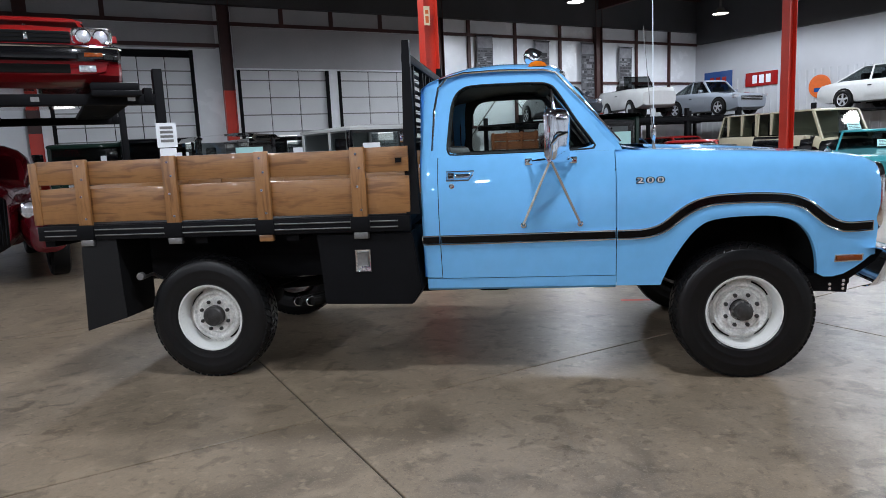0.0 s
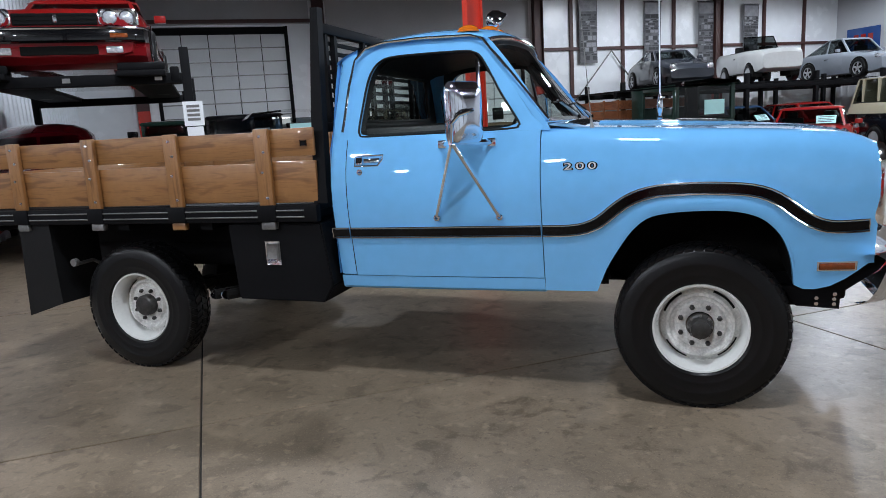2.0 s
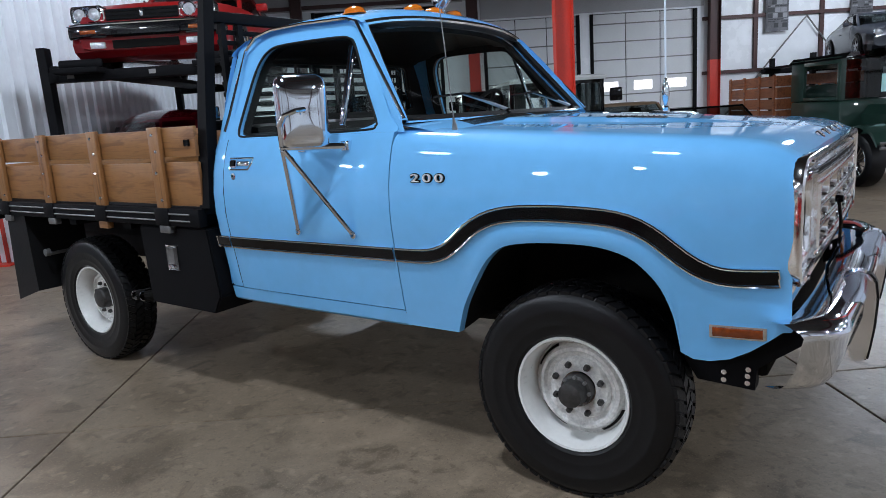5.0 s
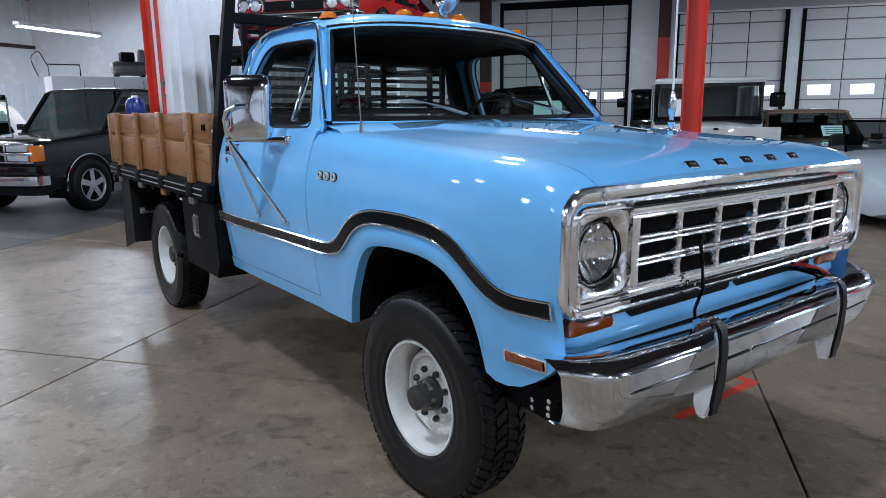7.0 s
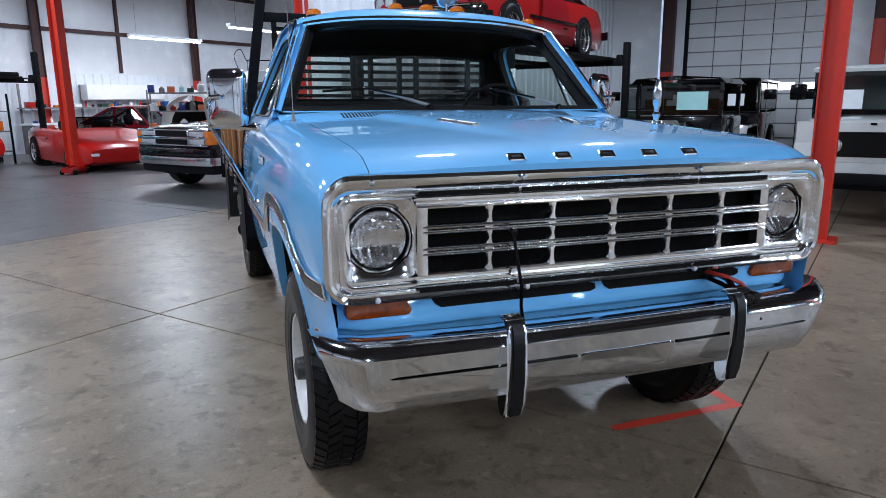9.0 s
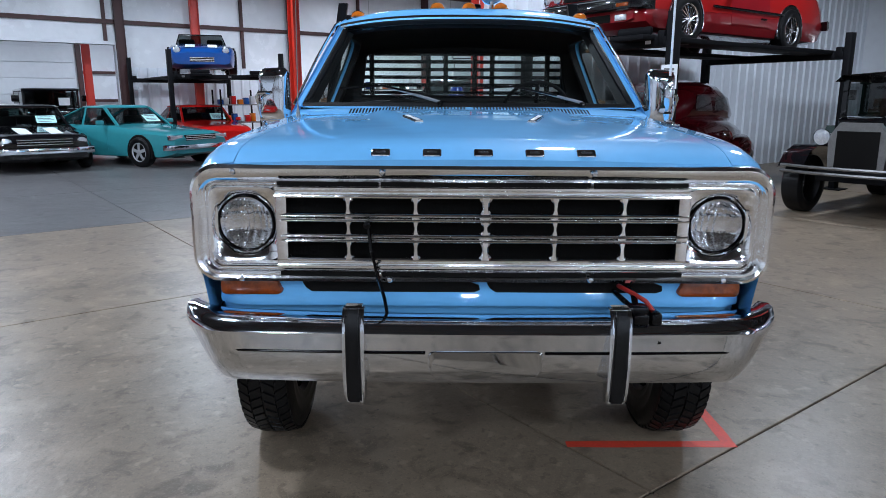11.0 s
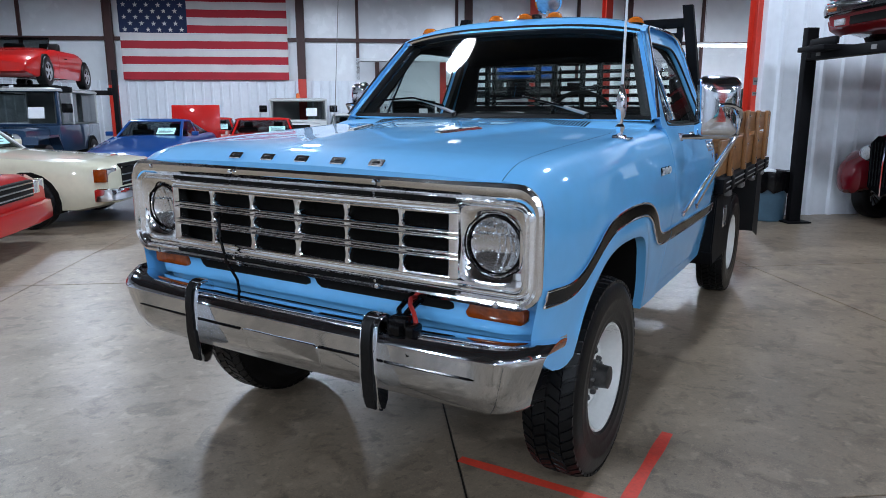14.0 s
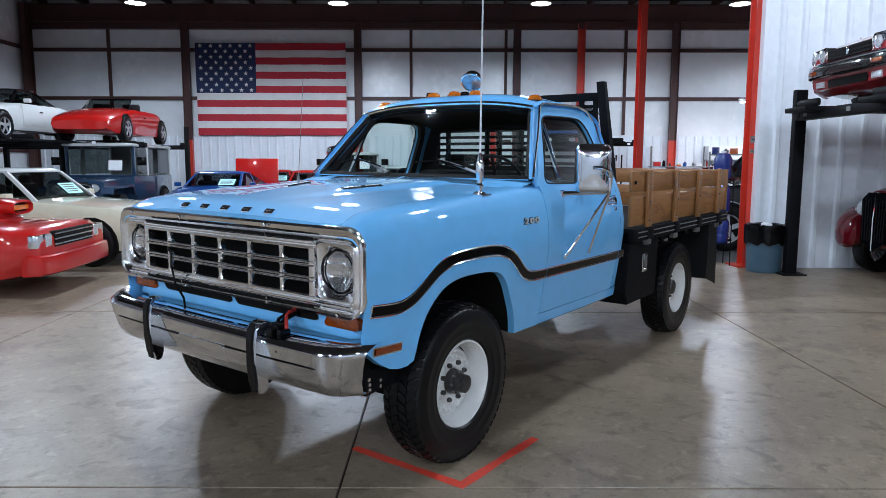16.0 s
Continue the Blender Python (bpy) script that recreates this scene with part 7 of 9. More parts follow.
# maroon pre-war coupe with separate fenders under the lift
def prewar_coupe(m):
    c = thing("vintage_coupe", m, "maroon pre-war coupe with a black grille parked under a lift", "vintage car")
    def ell(rows, name, mt=C_MAROON, label=""):
        bm = B()
        rings = []
        for x, w, z0, z1, y0 in rows:
            sq = lambda q: math.copysign(abs(q) ** 0.72, q)
            rings.append([(x, y0 + w * sq(math.cos(a)), (z0 + z1) / 2 + (z1 - z0) / 2 * sq(math.sin(a))) for a in [2 * math.pi * i / 18 for i in range(18)]])
        loft(bm, rings, True, True)
        return part(name, bm, mt, c, label)
    ell([(2.02, 0.16, 0.45, 1.06, 0), (1.98, 0.24, 0.42, 1.16, 0), (1.8, 0.32, 0.42, 1.21, 0), (1.4, 0.42, 0.42, 1.25, 0), (0.9, 0.54, 0.42, 1.27, 0), (0.6, 0.68, 0.40, 1.26, 0)], "hood")
    ell([(0.62, 0.66, 0.34, 1.2, 0), (0.3, 0.78, 0.32, 1.26, 0), (-0.4, 0.84, 0.32, 1.24, 0), (-1.1, 0.80, 0.34, 1.2, 0), (-1.8, 0.66, 0.38, 1.06, 0), (-2.25, 0.42, 0.42, 0.86, 0), (-2.38, 0.2, 0.46, 0.7, 0)], "body")
    ell([(0.62, 0.56, 1.0, 1.28, 0), (0.42, 0.66, 1.0, 1.58, 0), (0.15, 0.71, 1.0, 1.72, 0), (-0.3, 0.73, 1.0, 1.76, 0), (-0.8, 0.71, 1.0, 1.74, 0), (-1.2, 0.65, 1.0, 1.62, 0), (-1.6, 0.53, 1.0, 1.38, 0), (-1.95, 0.34, 1.0, 1.14, 0)], "cabin_top")
    for s in (-1, 1):
        ell([(2.00, 0.10, 0.42, 0.62, s * 0.60), (1.95, 0.20, 0.37, 0.78, s * 0.61), (1.82, 0.26, 0.38, 0.90, s * 0.62), (1.6, 0.29, 0.46, 0.98, s * 0.63), (1.3, 0.29, 0.60, 1.00, s * 0.65), (1.0, 0.26, 0.50, 0.95, s * 0.67), (0.72, 0.20, 0.32, 0.80, s * 0.71), (0.4, 0.13, 0.28, 0.55, s * 0.76), (0.1, 0.09, 0.27, 0.38, s * 0.80)], "front_fender")
        ell([(-0.9, 0.12, 0.34, 0.6, s * 0.74), (-1.2, 0.2, 0.32, 0.80, s * 0.72), (-1.6, 0.22, 0.38, 0.84, s * 0.70), (-2.0, 0.17, 0.34, 0.70, s * 0.66), (-2.25, 0.08, 0.34, 0.5, s * 0.64)], "rear_fender")
        part("running_board", box(B(), -0.9, 0.6, min(s * 0.72, s * 0.92), max(s * 0.72, s * 0.92), 0.27, 0.31, 0.01), C_MAROON, c)
        bm = B()
        lathe(bm, [(0.0, -0.2), (0.06, -0.16), (0.095, -0.04), (0.1, 0.0)], 20, (1.86, s * 0.46, 0.90), "x")
        h = part("headlamp", bm, C_MAROON, c)
        part("ring", lathe(B(), [(0.1, -0.005), (0.108, 0.006), (0.09, 0.014)], 20, (1.86, s * 0.46, 0.90), "x"), CHROME, h)
        part("lens", lathe(B(), [(0.092, 0.006), (0.05, 0.025), (0, 0.03)], 20, (1.86, s * 0.46, 0.90), "x"), LAMP_FACE, h, "round lens")
        for x, r in ((1.32, 0.33), (-1.55, 0.34)):
            car_wheel(c, x, s * 0.76, r, s, "wire")
        for x0, x1, zz0, zz1 in ((0.28, -0.28, 1.26, 1.52), (-0.36, -0.85, 1.26, 1.50)):
            bm = B()
            vsx = [(x0, zz0), (x1, zz0), (x1, zz1 - 0.08), (x1 + 0.1, zz1), (x0 - 0.12, zz1), (x0 - 0.03, zz0 + 0.12)]
            f = [bm.verts.new((x, s * (0.80 - 0.22 * (z - 1.24)), z)) for x, z in vsx]
            bm.faces.new(f)
            part("side_window", bm, CAR_GLASS, c, "", False)
    bm = B()
    loft(bm, [[(0.675 - 0.68 * (z - 1.26), y, z) for y in (-0.50, -0.02)] for z in (1.24, 1.56)], False)
    loft(bm, [[(0.675 - 0.68 * (z - 1.26), y, z) for y in (0.02, 0.50)] for z in (1.24, 1.56)], False)
    part("windshield", bm, CAR_GLASS, c)
    g = part("grille_shell", prism(B(), [(-0.22, 1.04), (-0.20, 0.5), (0, 0.40), (0.20, 0.5), (0.22, 1.04), (0.12, 1.13), (-0.12, 1.13)], "x", 1.9, 2.05), BLACK, c, "dark ribbed grille")
    for k in range(9):
        part("rib", tube(B(), [(2.055, -0.17 + 0.0425 * k, 0.52), (2.055, -0.19 + 0.0475 * k, 1.06)], 0.006, 5), STEEL_BLACK, g)
    bm = B()
    tube(bm, [(2.06, 0, 0.40), (2.065, 0, 0.8), (2.04, 0, 1.12), (1.8, 0, 1.19)], 0.012, 6)
    part("bright_trim", bm, CHROME, c)
    return c


prewar_coupe(at(-4.93, 8.10, 0, -83))

# tag sheets on the lift post
tagm = at(-2.77, 5.275, 0)
tg = thing("hanging_tag", tagm, "two white printed sheets hanging on a lift post", "paper tag")
part("upper_sheet", box(B(), -0.11, 0.11, -0.012, -0.006, 1.56, 1.84), PAPER, tg, smooth=False)
part("lower_sheet", box(B(), -0.09, 0.09, -0.012, -0.006, 1.28, 1.55), PAPER, tg, smooth=False)
for k in range(4):
    part("print_bar", box(B(), -0.07, 0.07, -0.016, -0.012, 1.62 + 0.05 * k, 1.65 + 0.05 * k), GREY_METAL, tg, smooth=False)

# vintage tourer with a raised hood beside the lift
def antique(m, label, col, top_col, bed=None, high=0.0):
    c = thing("antique_car", m, label, "antique car")
    part("chassis", box(B(), -1.7, 1.6, -0.4, 0.4, 0.45, 0.58, 0.02), STEEL_BLACK, c)
    part("hood", prism(B(), [(-0.3, 0.6), (-0.34, 0.98), (-0.2, 1.12), (0.2, 1.12), (0.34, 0.98), (0.3, 0.6)], "x", 0.6, 1.42), col, c)
    r_ = part("radiator", prism(B(), [(-0.31, 0.52), (-0.34, 0.98), (-0.22, 1.16), (0.22, 1.16), (0.34, 0.98), (0.31, 0.52)], "x", 1.42, 1.5), GREY_METAL, c, "dull radiator shell")
    part("core", box(B(), 1.495, 1.507, -0.24, 0.24, 0.6, 1.06), DARK, r_, smooth=False)
    bm = B()
    box(bm, -0.75, 0.6, -0.66, 0.66, 0.58, 1.2, 0.05)
    part("body", bm, col, c)
    for x, y in ((0.55, 0.6), (0.55, -0.6), (-0.7, 0.6), (-0.7, -0.6)):
        part("pillar", box(B(), x - 0.03, x + 0.03, y - 0.03, y + 0.03, 1.2, 1.82 + high), col, c, smooth=False)
    bm = B()
    loft(bm, [[(x, y, z + high) for y, z in ((-0.68, 1.80), (-0.6, 1.88), (0, 1.92), (0.6, 1.88), (0.68, 1.80))] for x in (0.72, 0.6, -0.7, -0.8)], False)
    part("roof", bm, top_col, c)
    bm = B()
    for pts in (((0.56, -0.58, 1.22), (0.56, 0.58, 1.22), (0.56, 0.58, 1.78 + high), (0.56, -0.58, 1.78 + high)),):
        bm.faces.new([bm.verts.new(p) for p in pts])
    part("windshield", bm, GLASS_TINT, c, "", False)
    for s in (-1, 1):
        bm = B()
        loft(bm, [[(x, s * 0.5, z), (x, s * 0.82, z - 0.01), (x, s * 0.83, z - 0.05)] for x, z in ((1.72, 0.62), (1.6, 0.78), (1.35, 0.88), (1.05, 0.84), (0.8, 0.66), (0.5, 0.46), (-0.7, 0.44))], False)
        part("front_fender", bm, col, c)
        bm = B()
        loft(bm, [[(x, s * 0.55, z), (x, s * 0.84, z - 0.01), (x, s * 0.85, z - 0.06)] for x, z in ((-0.7, 0.5), (-0.9, 0.75), (-1.2, 0.87), (-1.5, 0.82), (-1.75, 0.6))], False)
        part("rear_fender", bm, col, c)
        bm = B()
        lathe(bm, [(0.0, -0.14), (0.07, -0.1), (0.105, 0.0), (0.1, 0.012)], 20, (1.5, s * 0.42, 0.98), "x")
        h = part("headlamp", bm, CHROME, c)
        part("lens", lathe(B(), [(0.097, 0.0), (0.05, 0.02), (0, 0.025)], 20, (1.5, s * 0.42, 0.98), "x"), LAMP_FACE, h)
        for x in (1.25, -1.25):
            car_wheel(c, x, s * 0.70, 0.37, s, "wire")
    bm = B()
    for z in (0.56, 0.63):
        tube(bm, [(1.72, -0.78, z), (1.82, -0.4, z), (1.84, 0, z), (1.82, 0.4, z), (1.72, 0.78, z)], 0.02, 6)
    part("bumper", bm, GREY_METAL, c)
    kd = thing("window_card", m @ pose(0.57, 0.2, 1.42), "pale aqua price card behind a windshield", "price card", "price cards")
    part("sheet", box(B(), 0, 0.005, -0.22, 0.22, -0.13, 0.13), PAPER_AQUA, kd, smooth=False)
    if bed:
        for s in (-1, 1):
            for x0, x1, z0, z1 in ((-0.75, -0.38, 1.2, 1.84), (-0.38, 0.58, 1.74, 1.84), (0.5, 0.58, 1.2, 1.74), (-0.38, 0.5, 1.2, 1.26)):
                part("cab_panel", box(B(), x0, x1, min(s * 0.60, s * 0.655), max(s * 0.60, s * 0.655), z0, z1, 0.01), col, c)
        part("cab_panel", box(B(), -0.76, -0.72, -0.62, 0.62, 1.2, 1.45, 0.01), col, c)
        part("cab_panel", box(B(), -0.76, -0.72, -0.62, 0.62, 1.7, 1.84, 0.01), col, c)
        bm = B()
        box(bm, -2.6, -0.82, -0.85, 0.85, 0.8, 0.88)
        part("bed_floor", bm, col, c)
        for k in range(4):
            for y in (-0.84, 0.84):
                part("bed_board", box(B(), -2.6, -0.82, y - 0.015, y + 0.015, 0.9 + 0.19 * k, 1.07 + 0.19 * k, 0.004), bed, c, smooth=False)
            part("bed_board", box(B(), -0.86, -0.83, -0.82, 0.82, 0.9 + 0.19 * k, 1.07 + 0.19 * k, 0.004), bed, c, smooth=False)
        for x in (-2.5, -1.95, -1.4, -0.9):
            for y in (-0.865, 0.865):
                part("bed_stake", box(B(), x - 0.03, x + 0.03, y - 0.012, y + 0.012, 0.85, 1.66, 0.003), bed, c, smooth=False)
        for s in (-1, 1):
            car_wheel(c, -2.0, s * 0.70, 0.38, s, "wire")
    return c


antique(at(-1.35, 8.55, 0, -90), "black antique car with wire wheels and pale cards", C_BLACK, C_BLACK, high=-0.14)
antique(at(5.9, 7.6, 0, -90), "dark green antique truck with an orange-brown wooden bed", C_GREEN, C_BLACK, bed=OAK_RED)


# box-bodied off-roaders
def offroader(name, m, label, col, roof_col, L=3.9, W=1.65, roof=1.83, hood=0.34, face=True, group="off-roaders", rim="white", rr=0.39, front_col=None, side=1, hz=1.13, sz=1.20):
    front_col = front_col or col
    c = thing(name, m, label, "off-road vehicle", group)
    xf = L / 2
    gx = xf - hood * L
    bm = B()
    loft(bm, [[(x, y, z) for y, z in ((-W * 0.36, 0.6), (-W * 0.36, hz - 0.05 - d), (-W * 0.33, hz - 0.012 - d), (-W * 0.16, hz + 0.012 - d), (W * 0.16, hz + 0.012 - d), (W * 0.33, hz - 0.012 - d), (W * 0.36, hz - 0.05 - d), (W * 0.36, 0.6))] for x, d in ((gx - 0.05, 0.0), (gx + 0.3, 0.005), (xf - 0.2, 0.025), (xf - 0.13, 0.045), (xf - 0.12, 0.07))], True, True)
    part("hood", bm, col, c)
    part("tub", box(B(), -xf, gx, -W / 2 + 0.02, W / 2 - 0.02, 0.55, max(1.16, sz - 0.05), 0.03), col, c)
    for s in (-1, 1):
        bm = B()
        loft(bm, [[(x, s * W * 0.34, z), (x, s * W * 0.5, z - 0.01), (x, s * W * 0.5, z - 0.06)] for x, z in ((xf - 0.02, 0.80), (xf - 0.1, 0.95), (gx + 0.2, 0.97), (gx - 0.02, 0.72), (gx - 0.1, 0.5))], False)
        part("fender", bm, col, c)
        for x in (xf - 0.55, -xf + 0.75):
            if x < 0:
                part("wheel_arch", prism(B(), [(x + 0.45 * math.cos(radians(a)), 0.42 + 0.45 * math.sin(radians(a))) for a in range(0, 181, 20)], "y", s * W * 0.3, s * (W / 2 + 0.004)), DARK, c)
            car_wheel(c, x, s * (W / 2 - 0.09), rr, s, rim)
        h = part("headlamp", lathe(B(), [(0.1, -0.05), (0.1, 0.012), (0.088, 0.016)], 20, (xf - 0.11, s * W * 0.25, 0.92), "x"), CHROME, c)
        part("lens", lathe(B(), [(0.09, 0.005), (0.05, 0.02), (0, 0.025)], 20, (xf - 0.11, s * W * 0.25, 0.92), "x"), LAMP_FACE, h)
        part("mirror", box(B(), gx - 0.05, gx + 0.0, min(s * W * 0.53, s * W * 0.66), max(s * W * 0.53, s * W * 0.66), 1.42, 1.62, 0.02), BLACK, c)
        for a, b in ((gx - 0.35, gx - 0.95), (gx - 1.08, -xf + 0.18)):
            bm = B()
            bm.faces.new([bm.verts.new((x, s * (W / 2 - 0.035), z)) for x, z in ((a, 1.2), (b, 1.2), (b, roof - 0.1), (a + 0.12, roof - 0.1))])
            part("side_window", bm, CAR_GLASS, c, "", False)
        for x in (gx - 0.12, gx - 1.01, -xf + 0.08):
            part("pillar", box(B(), x - 0.05, x + 0.05, min(s * (W / 2 - 0.075), s * (W / 2 - 0.028)), max(s * (W / 2 - 0.075), s * (W / 2 - 0.028)), 1.16, roof - 0.04), roof_col if x < gx - 0.2 else front_col, c, smooth=False)
    if front_col is col:
        part("radiator_grille", box(B(), xf - 0.13, xf - 0.105, -W * 0.17, W * 0.17, 0.72, 1.06, 0.006), DARK, c)
    else:
        part("front_panel", box(B(), xf - 0.16, xf - 0.112, -W * 0.5, W * 0.5, 0.72, hz - 0.04, 0.02), col, c)
        part("radiator_grille", prism(B(), [(p, 0.93 + q) for p, q in round_rect(W * 0.36, 0.14, 0.13, 5)], "x", xf - 0.14, xf - 0.106), DARK, c, "dark oval grille")
        part("lower_panel", box(B(), xf - 0.2, xf - 0.14, -W * 0.46, W * 0.46, 0.42, 0.73, 0.01), STEEL_BLACK, c)
        part("hood_latch", box(B(), xf - 0.16, xf - 0.10, -0.03, 0.03, hz - 0.075, hz - 0.05, 0.006), STEEL_BLACK, c)
    part("beacon", lathe(B(), [(0.0, 0.0), (0.07, 0.0), (0.07, 0.02), (0.06, 0.03), (0.055, 0.13), (0.03, 0.15), (0.0, 0.15)], 16, (gx - 0.4, 0, roof + 0.015), "z"), SIGN_ORANGE, c, "orange roof beacon") if "beacon" in label else None
    bm = B()
    bm.faces.new([bm.verts.new(p) for p in ((gx - 0.02, -W * 0.44, sz), (gx - 0.02, W * 0.44, sz), (gx - 0.1, W * 0.43, roof - 0.08), (gx - 0.1, -W * 0.43, roof - 0.08))])
    part("windshield", bm, CAR_GLASS, c, "", False)
    part("windshield_frame", tube(B(), [(gx - 0.02, -W * 0.46, sz - 0.03), (gx - 0.02, W * 0.46, sz - 0.03), (gx - 0.1, W * 0.45, roof - 0.06), (gx - 0.1, -W * 0.45, roof - 0.06)], 0.03 if front_col is col else 0.07, 6, closed=True), front_col, c)
    bm = B()
    loft(bm, [[(gx + 0.02 + d, y * k, z) for y in (-W / 2 + 0.02, W / 2 - 0.02)] + [(-xf + 0.01 - d, y * k, z) for y in (W / 2 - 0.02, -W / 2 + 0.02)] for d, k, z in ((0, 1, roof - 0.07), (0.02, 1.01, roof - 0.03), (-0.02, 0.96, roof), (-0.2, 0.7, roof + 0.02))], True, True)
    part("roof", bm, roof_col, c)
    if roof > 1.9:
        for y in (-0.5, -0.17, 0.17, 0.5):
            part("rack_bar", tube(B(), [(gx - 0.2, y, roof + 0.07), (gx - 1.5, y, roof + 0.07)], 0.012, 6), STEEL_BLACK, c)
        for x in (gx - 0.25, gx - 0.85, gx - 1.45):
            part("rack_bar", tube(B(), [(x, -0.62, roof + 0.02), (x, -0.6, roof + 0.07), (x, 0.6, roof + 0.07), (x, 0.62, roof + 0.02)], 0.012, 6), STEEL_BLACK, c)
        bm = B()
        tube(bm, curve_of([(xf + 0.1, -0.5, 0.5), (xf + 0.16, -0.48, 0.85), (xf + 0.16, -0.4, 1.0), (xf + 0.16, 0, 1.03), (xf + 0.16, 0.4, 1.0), (xf + 0.16, 0.48, 0.85), (xf + 0.1, 0.5, 0.5)], 22), 0.03, 8)
        part("bull_bar", bm, CHROME, c, "bright bull bar")
        for y in (-0.2, 0.2):
            part("spot_lamp", lathe(B(), [(0.0, -0.06), (0.08, -0.03), (0.09, 0.0), (0.07, 0.015), (0, 0.02)], 16, (xf + 0.12, y, 0.8), "x"), LAMP_FACE, c)
    part("rear_panel", box(B(), -xf + 0.01, -xf + 0.04, -W / 2 + 0.06, W / 2 - 0.06, 1.16, roof - 0.06), roof_col, c, smooth=False)
    part("bumper", box(B(), xf - 0.02, xf + 0.08, -W * 0.48, W * 0.48, 0.5, 0.62, 0.015), STEEL_BLACK, c)
    kd = thing("window_card", m @ pose(gx - 0.035, side * W * 0.22, 1.42, 0, -8, 0), "white printed price card behind a windshield", "price card", "price cards")
    part("sheet", box(B(), 0, 0.006, -0.16, 0.16, -0.12, 0.12), PAPER, kd, smooth=False)
    return c


offroader("off_roader", at(1.18, 8.2, 0, -90), "white off-roader with black front and white hard top", C_WHITE, C_WHITE, W=1.52, rim="disc", roof=1.83, front_col=C_BLACK, side=-1, hz=1.22, sz=1.27)
offroader("off_roader", at(-1.8, 13.4, 0, -90), "black off-roader with black hard top", C_BLACK, C_BLACK, W=1.7, roof=1.85)
offroader("off_roader", at(0.9, 13.4, 0, -90), "black soft-top off-roader with round lamps", C_BLACK, C_BLACK, W=1.7, roof=1.8)
offroader("off_roader", at(-3.2, 14.0, 0, -90), "grey-green off-roader parked by the end wall", C_GREEN, C_GREEN, roof=1.8)
offroader("off_road_wagon", at(-13.5, -7.75, 0, 5), "dark blue off-road wagon with a white roof", C_INDIGO, C_WHITE, L=4.4, W=1.68, roof=1.95, hood=0.33)
offroader("off_road_wagon", at(-19.0, -2.35, 0, 6), "white boxy off-roader with an orange beacon", C_WHITE, C_WHITE, L=3.9, W=1.75, roof=1.82)

# big black wagon in the work bay
suv = car("truck_wagon", at(-8.65, 7.3, 0, -90), "black full-size truck wagon with chrome grille and bumper", C_BLACK, L=5.5, W=1.95, clr=0.34, r=0.39, fo=0.92, wb=3.3,
    top=((0, 0.96), (0.008, 1.04), (0.03, 1.075), (0.24, 1.15), (0.28, 1.18), (0.96, 1.2), (0.99, 1.15), (1, 1.0)), glass=(0.27, 0.37, 0.92, 0.985), roof=1.82, tumble=0.84, square=0.8,
    bumper=(C_BLACK, 0.60, 0.745, 0.07), category="suv", card=False)
SX = 2.75
part("grille", box(B(), SX - 0.04, SX + 0.006, -0.62, 0.62, 0.79, 1.03, 0.006), DARK, suv, "black grille with a chrome crossbar")
for z0, z1, out in ((1.020, 1.045, 0.018), (0.885, 0.925, 0.024), (0.775, 0.80, 0.018)):
    part("grille_bar", box(B(), SX - 0.03, SX + out, -0.90, 0.90, z0, z1, 0.006), CHROME, suv, "chrome grille bar")
for k in range(4):
    z = 0.825 + 0.06 * k + (0.03 if k > 1 else 0.0)
    part("grille_slat", box(B(), SX - 0.02, SX + 0.010, -0.40, 0.40, z - 0.008, z + 0.008), STEEL_BLACK, suv, smooth=False)
for s in (-1, 1):
    part("grille_post", box(B(), SX - 0.03, SX + 0.016, min(s * 0.415, s * 0.445), max(s * 0.415, s * 0.445), 0.79, 1.03, 0.005), CHROME, suv)
    for z0, z1 in ((0.935, 1.015), (0.805, 0.88)):
        part("headlamp", box(B(), SX - 0.05, SX + 0.016, min(s * 0.46, s * 0.82), max(s * 0.46, s * 0.82), z0, z1, 0.01), LAMP_FACE, suv, "rectangular headlamp")
    part("signal_lamp", box(B(), SX - 0.16, SX + 0.006, min(s * 0.835, s * 0.945), max(s * 0.835, s * 0.945), 0.80, 1.02, 0.012), AMBER, suv, "amber corner lamp")
    for x in (SX - 0.92, SX - 4.22):
        part("arch_lip", tube(B(), [(x + 0.47 * math.cos(radians(a)), s * 0.978, 0.39 + 0.46 * math.sin(radians(a))) for a in range(-5, 186, 10)], 0.012, 6), CHROME, suv, "chrome wheel arch lip")
    part("side_moulding", box(B(), SX - 4.2 + 0.5, SX - 1.42, min(s * 0.972, s * 0.988), max(s * 0.972, s * 0.988), 0.66, 0.72, 0.006), BLACK, suv)
for z0, z1, out, mt, nm in ((0.47, 0.598, 0.10, BRUSHED, "bumper_face"), (0.33, 0.468, 0.03, STEEL_BLACK, "air_dam")):
    bm = B()
    loft(bm, [[(SX - d + out, y, z0), (SX - d + out + 0.012, y, (z0 + z1) / 2), (SX - d + out, y, z1), (SX - d + out - 0.07, y, z1), (SX - d + out - 0.07, y, z0)] for y, d in ((-0.975, 0.2), (-0.94, 0.09), (-0.78, 0.03), (-0.39, 0.0), (0.39, 0.0), (0.78, 0.03), (0.94, 0.09), (0.975, 0.2))], True, True)
    part(nm, bm, mt, suv, "bright lower bumper face" if mt is BRUSHED else "")

